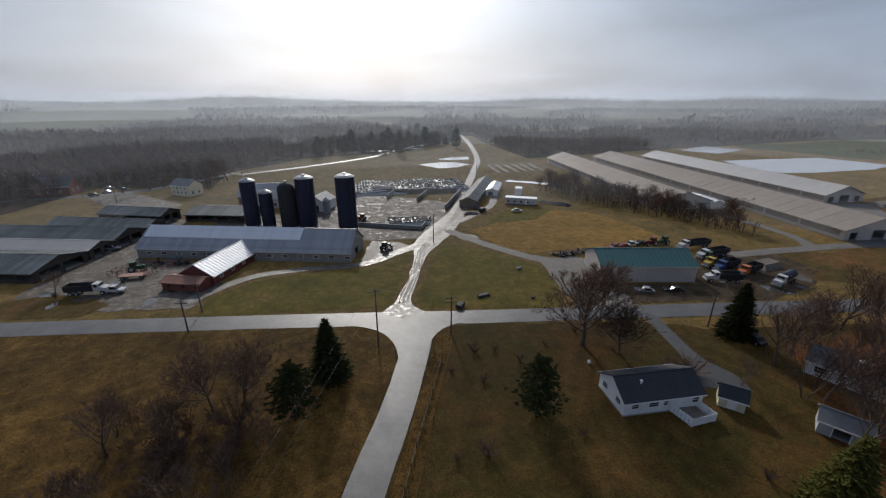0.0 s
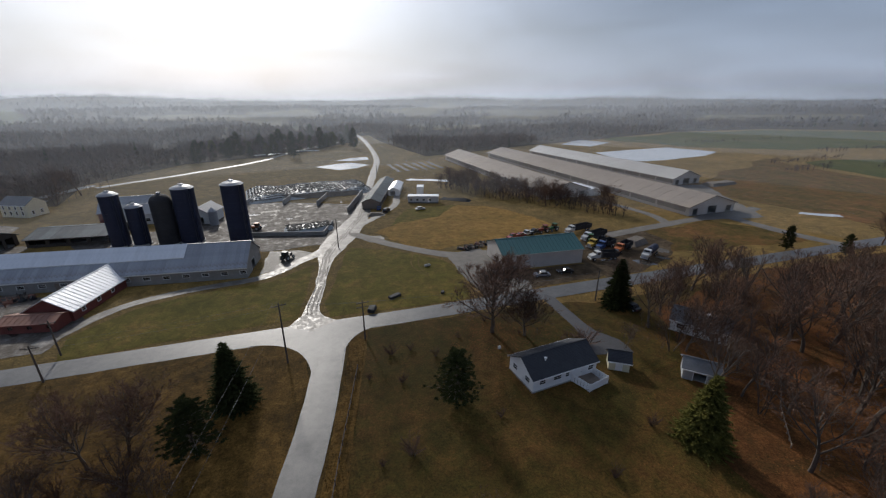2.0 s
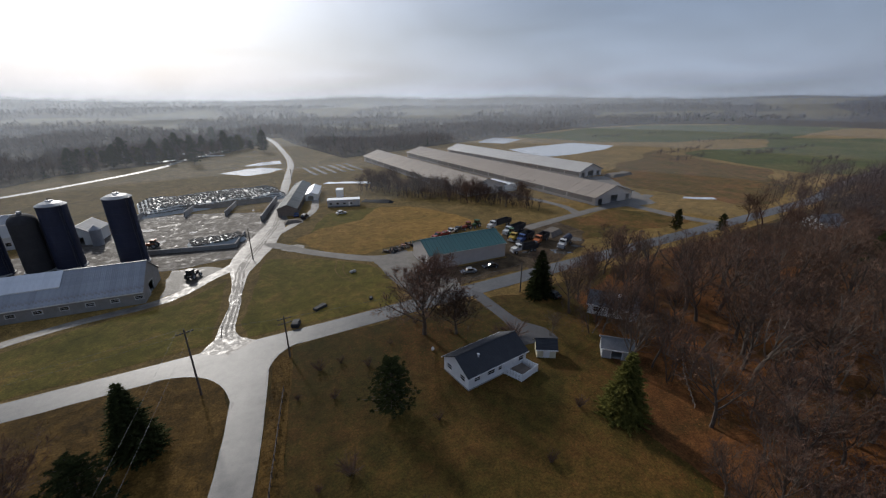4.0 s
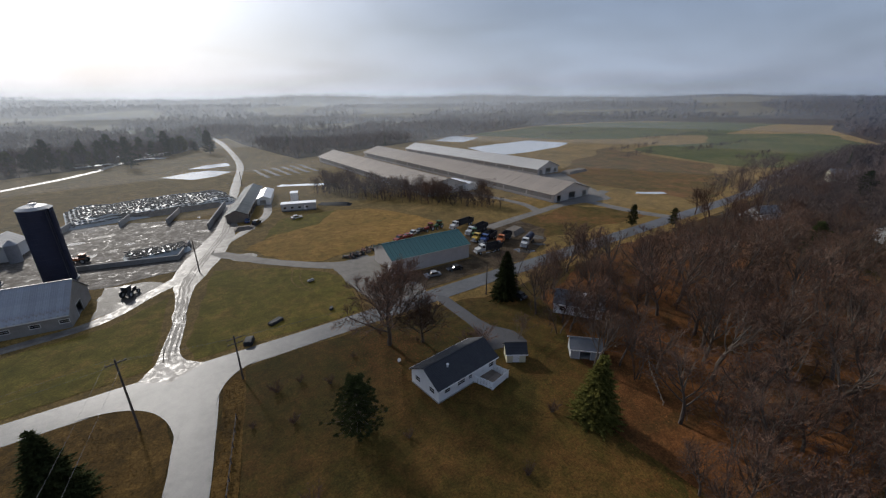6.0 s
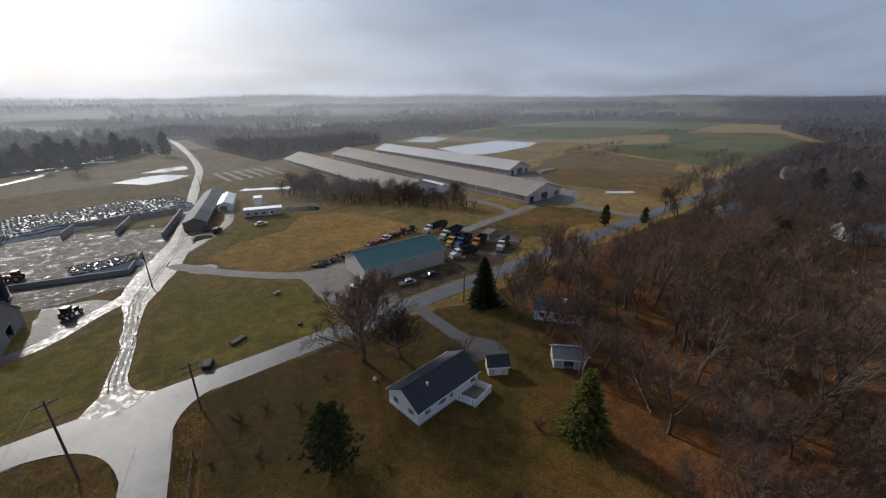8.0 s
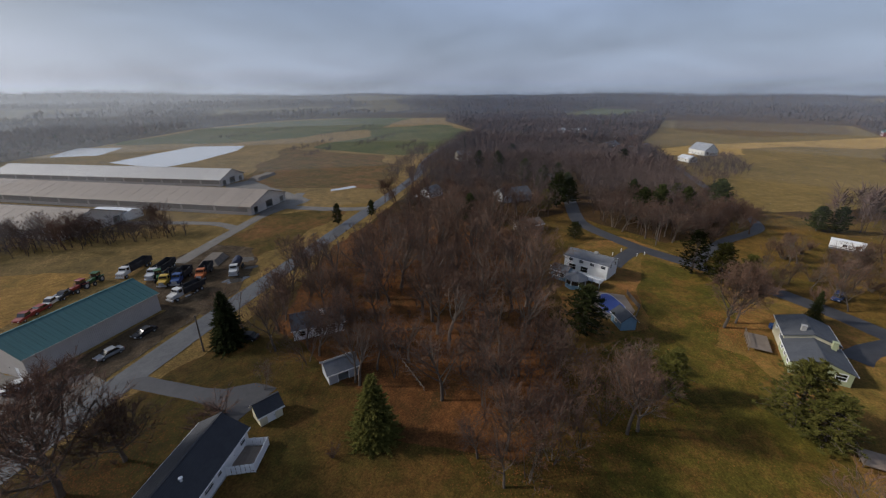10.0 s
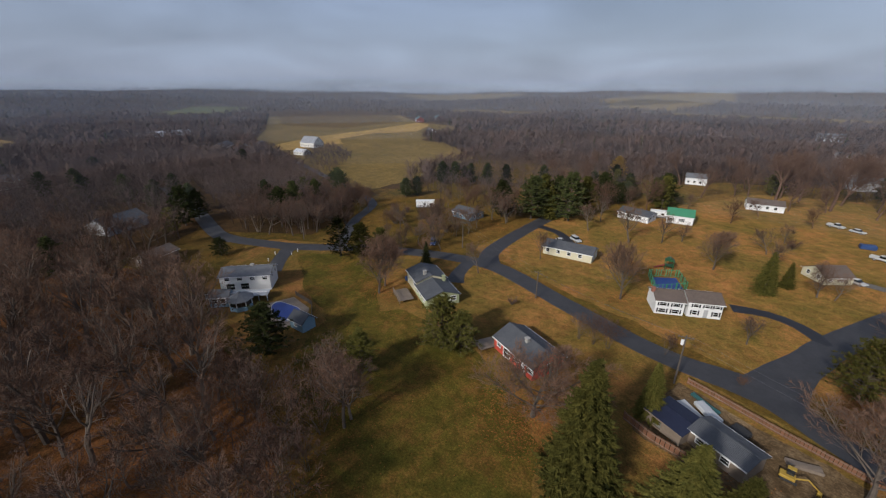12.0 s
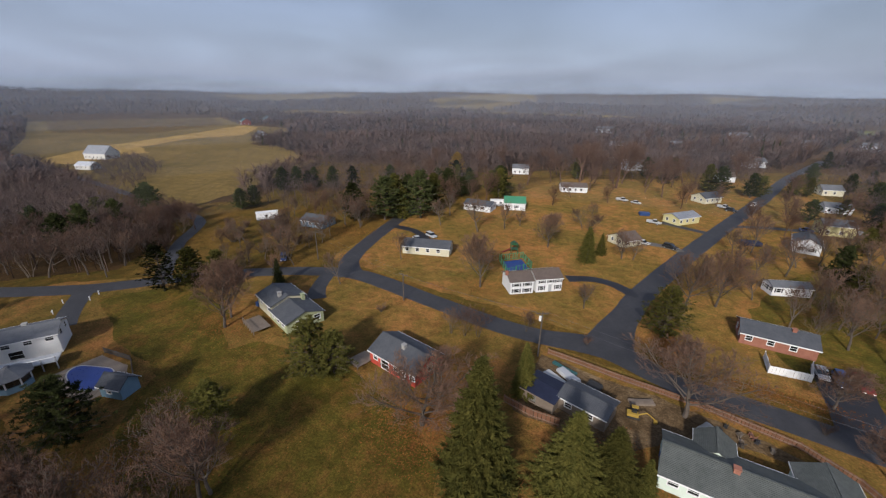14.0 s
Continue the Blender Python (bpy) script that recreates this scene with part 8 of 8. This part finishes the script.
mid_woods("leafless hedge wood beside the long barns", [(46, 204), (64, 216), (88, 186), (106, 158), (114, 140), (108, 130), (92, 148), (76, 166), (56, 190)], 260, 4, 9, 1.6)
mid_woods("leafless grove along the far lane", [(-120, 340), (-40, 372), (4, 430), (16, 520), (-60, 480), (-140, 420)], 260, 9, 16, 4)
mid_woods("brushy undergrowth in the near wood", [(76, 62), (112, 68), (142, 62), (150, 36), (122, 14), (96, 10), (74, 12), (60, 4), (48, 12), (54, 26), (72, 30), (82, 46)], 130, 2, 5, 3.0, HOUSES)
for hx, hy, hl, hw, hn in ((349, 230, 40, 8, 50), (421, 193, 60, 7, 60), (306, 197, 24, 6, 26), (514, 274, 90, 9, 70), (370, 142, 30, 7, 30), (441, 367, 80, 10, 60)):
    mid_woods("leafless scrub line between the pastures", [(hx - hl, hy - hw), (hx + hl, hy + 2), (hx + hl, hy + hw), (hx - hl, hy + hw * 0.4)], hn, 2.5, 6, 1.5)
mid_woods("leafless trees along the country road", [(205, 93), (250, 99), (330, 111), (330, 116), (250, 105), (205, 98)], 60, 9, 14, 2.4)
mid_woods("leafless trees along the country road", [(222, 82), (262, 88), (330, 97), (420, 103), (420, 84), (300, 80)], 260, 10, 16, 3.0, HOUSES)
scatter(("bush",), [(2, 70), (40, 72), (44, 56), (30, 56), (10, 40), (-1, 30)], 9, 0.9, 1.8, 4, [(32.7, 50.9, 9), (27, 65, 3)])


def join_grove():
    """The bare trees far off, too many to tell apart, in one mesh."""
    v, f = [], []
    for pair, m in GROVE:
        for me in pair:
            co = np.empty(len(me.vertices) * 3)
            me.vertices.foreach_get("co", co)
            a = np.array(m)
            b = len(v)
            v.extend((co.reshape(-1, 3) @ a[:3, :3].T + a[:3, 3]).tolist())
            f.extend([tuple(i + b for i in p.vertices) for p in me.polygons])
    tagged(link_part("far_trees", mesh_of("far_trees", v, f), "twig"), "tall leafless trees scattered through the far village and woods", "trees", kind="stuff")


join_grove()


# ---- far woods: one sheet of many small leafless crowns ----
def far_woods(name, label, material, seed, count, r0, r1, size, conifer):
    r = np.random.default_rng(seed)
    v, f = [], []
    made = 0
    while made < count:
        d = math.sqrt(r.uniform(r0 * r0, r1 * r1))
        a = r.uniform(radians(-58), radians(206))
        x, y = d * math.sin(a), d * math.cos(a)
        dens = noise.noise(Vector((x / 160, y / 160, 2.0)))
        if dens < -0.42 or any(inside(x, y, p) for p in CLEAR) or (d < 700 and any((x - q[1]) ** 2 + (y - q[2]) ** 2 < 170 for q in VILLAGE)) or (y < -300 and abs(x + 39 + 0.324 * (-309 - y)) < 7):
            made += 0.25
            continue
        made += 1
        z0 = far_height(x, y)
        h = r.uniform(9.0, 15.5) * size * (1 + 0.35 * noise.noise(Vector((x / 70, y / 70, 9.0))))
        w = h * (0.30 if conifer else 0.44)
        n = 22 if conifer else (44 if r1 < 500 else 30 if r1 < 1000 else 16)
        wid = 0.22 if r1 < 500 else 0.42 if r1 < 1000 else 0.9 if r1 < 2000 else 1.8
        th = r.uniform(0, 6.283, n)
        up = r.uniform(0.0, 1.0, n)
        b = len(v)
        if conifer:
            for k in range(n):
                u = up[k]
                rr = w * (1 - u) * 1.15 + 0.3
                c, s = math.cos(th[k]), math.sin(th[k])
                zc = z0 + h * u
                v += [(x - s * rr * 0.35, y + c * rr * 0.35, zc + h * 0.12), (x + s * rr * 0.35, y - c * rr * 0.35, zc + h * 0.12), (x + c * rr, y + s * rr, zc - h * 0.1)]
                f.append((b + 3 * k, b + 3 * k + 1, b + 3 * k + 2))
        else:
            # a trunk, and limbs that fan upwards and outwards into the crown
            v += [(x - 0.16 * size, y, z0 - 0.2), (x + 0.16 * size, y, z0 - 0.2), (x, y, z0 + h * 0.55)]
            f.append((b, b + 1, b + 2))
            j = r.uniform(-1, 1, (n, 4))
            for k in range(1, n):
                c, s = math.cos(th[k]), math.sin(th[k])
                u = up[k]
                q = w * math.sqrt(max(0.22, 1 - (2 * u - 0.85) ** 2 / 1.8))
                inner, outer = q * 0.35 * abs(j[k, 0]), q * (0.6 + 0.4 * abs(j[k, 1]))
                zi = z0 + h * (0.20 + 0.50 * u)
                zo = zi + h * (0.17 + 0.16 * j[k, 2])
                g = wid * (0.6 + 0.5 * abs(j[k, 3]))
                v += [(x + c * inner - s * g, y + s * inner + c * g, zi), (x + c * inner + s * g, y + s * inner - c * g, zi + g), (x + c * outer, y + s * outer, zo)]
                f.append((b + 3 * k, b + 3 * k + 1, b + 3 * k + 2))
    ob = link_part(name, mesh_of(name, v, f), material)
    return tagged(ob, label, "woods", kind="stuff")


far_woods("far_woods", "wide leafless woods, grey-brown and dense", "twig_far", 1, 5600, 215, 460, 1.0, False)
far_woods("far_woods", "wide leafless woods, reddish brown and dense", "twig_far_red", 7, 3600, 215, 460, 0.9, False)
far_woods("far_woods", "wide leafless woods, grey-brown and dense", "twig_far", 6, 10000, 460, 900, 1.05, False)
far_woods("far_woods", "wide leafless woods, reddish brown and dense", "twig_far_red", 8, 6000, 460, 900, 0.95, False)
far_woods("far_woods", "wide leafless woods, grey-brown and dense", "twig_far", 2, 13000, 900, 1900, 1.05, False)
far_woods("far_woods", "leafless woods on the far hills", "twig_far", 3, 8000, 1900, 3900, 1.2, False)
far_woods("far_conifers", "dark conifers scattered through the far woods", "spruce_needles", 4, 420, 230, 900, 0.95, True)
far_woods("far_conifers", "dark conifers scattered through the far woods", "spruce_needles", 5, 900, 900, 2600, 1.1, True)


# ---- grass tufts ----
def tufts(label, poly, n, h0, h1, material, seed):
    r = random.Random(seed)
    xs, ys = [p[0] for p in poly], [p[1] for p in poly]
    v, f, k = [], [], 0
    while k < n:
        x, y = r.uniform(min(xs), max(xs)), r.uniform(min(ys), max(ys))
        if not inside(x, y, poly):
            k += 0.1
            continue
        if noise.noise(Vector((x * 0.5, y * 0.5, seed))) < -0.3:
            k += 0.3
            continue
        k += 1
        for m in range(4):
            a, h = r.uniform(0, 6.28), r.uniform(h0, h1)
            w, lx, ly = h * 0.28, r.uniform(-0.5, 0.5) * h, r.uniform(-0.5, 0.5) * h
            b = len(v)
            v += [(x - math.cos(a) * w, y - math.sin(a) * w, 0), (x + math.cos(a) * w, y + math.sin(a) * w, 0), (x + lx, y + ly, h)]
            f.append((b, b + 1, b + 2))
    tagged(link_part("grass_tufts", mesh_of("grass_tufts", v, f), material), label, "grass", kind="stuff")


tufts("tall dry golden grass tufts", [(-80, 68), (-13, 69.5), (-10.5, 58), (-12, 36), (-15, 24), (-80, 24)], 26000, 0.04, 0.13, "gold_grass", 1)
tufts("golden grass tufts along the verge", [(-1.0, 70), (2.4, 72), (-1.6, 44), (-6, 16), (-8.5, 16)], 3500, 0.05, 0.15, "gold_grass", 2)

# ---- haze: tinted see-through shells added round the camera ----
def haze_shell_material(strength):
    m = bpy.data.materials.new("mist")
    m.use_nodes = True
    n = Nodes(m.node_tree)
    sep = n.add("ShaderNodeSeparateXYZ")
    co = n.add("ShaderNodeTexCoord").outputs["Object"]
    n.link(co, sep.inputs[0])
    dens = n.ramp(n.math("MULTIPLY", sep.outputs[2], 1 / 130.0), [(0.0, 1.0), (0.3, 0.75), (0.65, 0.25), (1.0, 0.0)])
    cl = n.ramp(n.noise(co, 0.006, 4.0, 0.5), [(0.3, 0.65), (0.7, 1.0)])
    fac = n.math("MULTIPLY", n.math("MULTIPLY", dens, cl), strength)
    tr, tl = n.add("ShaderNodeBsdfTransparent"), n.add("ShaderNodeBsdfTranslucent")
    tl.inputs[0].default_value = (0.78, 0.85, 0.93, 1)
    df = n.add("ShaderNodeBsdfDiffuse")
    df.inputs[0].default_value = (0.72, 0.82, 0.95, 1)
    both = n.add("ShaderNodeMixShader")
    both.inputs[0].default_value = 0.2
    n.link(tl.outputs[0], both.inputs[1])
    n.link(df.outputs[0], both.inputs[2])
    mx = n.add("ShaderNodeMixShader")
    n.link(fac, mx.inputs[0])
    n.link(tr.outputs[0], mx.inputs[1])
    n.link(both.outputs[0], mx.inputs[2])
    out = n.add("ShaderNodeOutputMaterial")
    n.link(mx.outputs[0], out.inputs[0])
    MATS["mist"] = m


# each upright ring veils the land beyond it, imitating haze with distance
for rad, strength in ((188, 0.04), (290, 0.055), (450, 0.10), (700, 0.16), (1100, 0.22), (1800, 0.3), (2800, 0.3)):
    haze_shell_material(strength)
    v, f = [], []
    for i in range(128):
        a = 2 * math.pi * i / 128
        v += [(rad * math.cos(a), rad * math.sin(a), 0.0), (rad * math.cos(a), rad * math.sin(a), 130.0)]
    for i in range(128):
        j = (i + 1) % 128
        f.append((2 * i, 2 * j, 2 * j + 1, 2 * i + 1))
    ob = tagged(link_part("mist", mesh_of("mist", v, f), "mist"), "see-through shell added to pale the far land like haze", "mist", kind="stuff")
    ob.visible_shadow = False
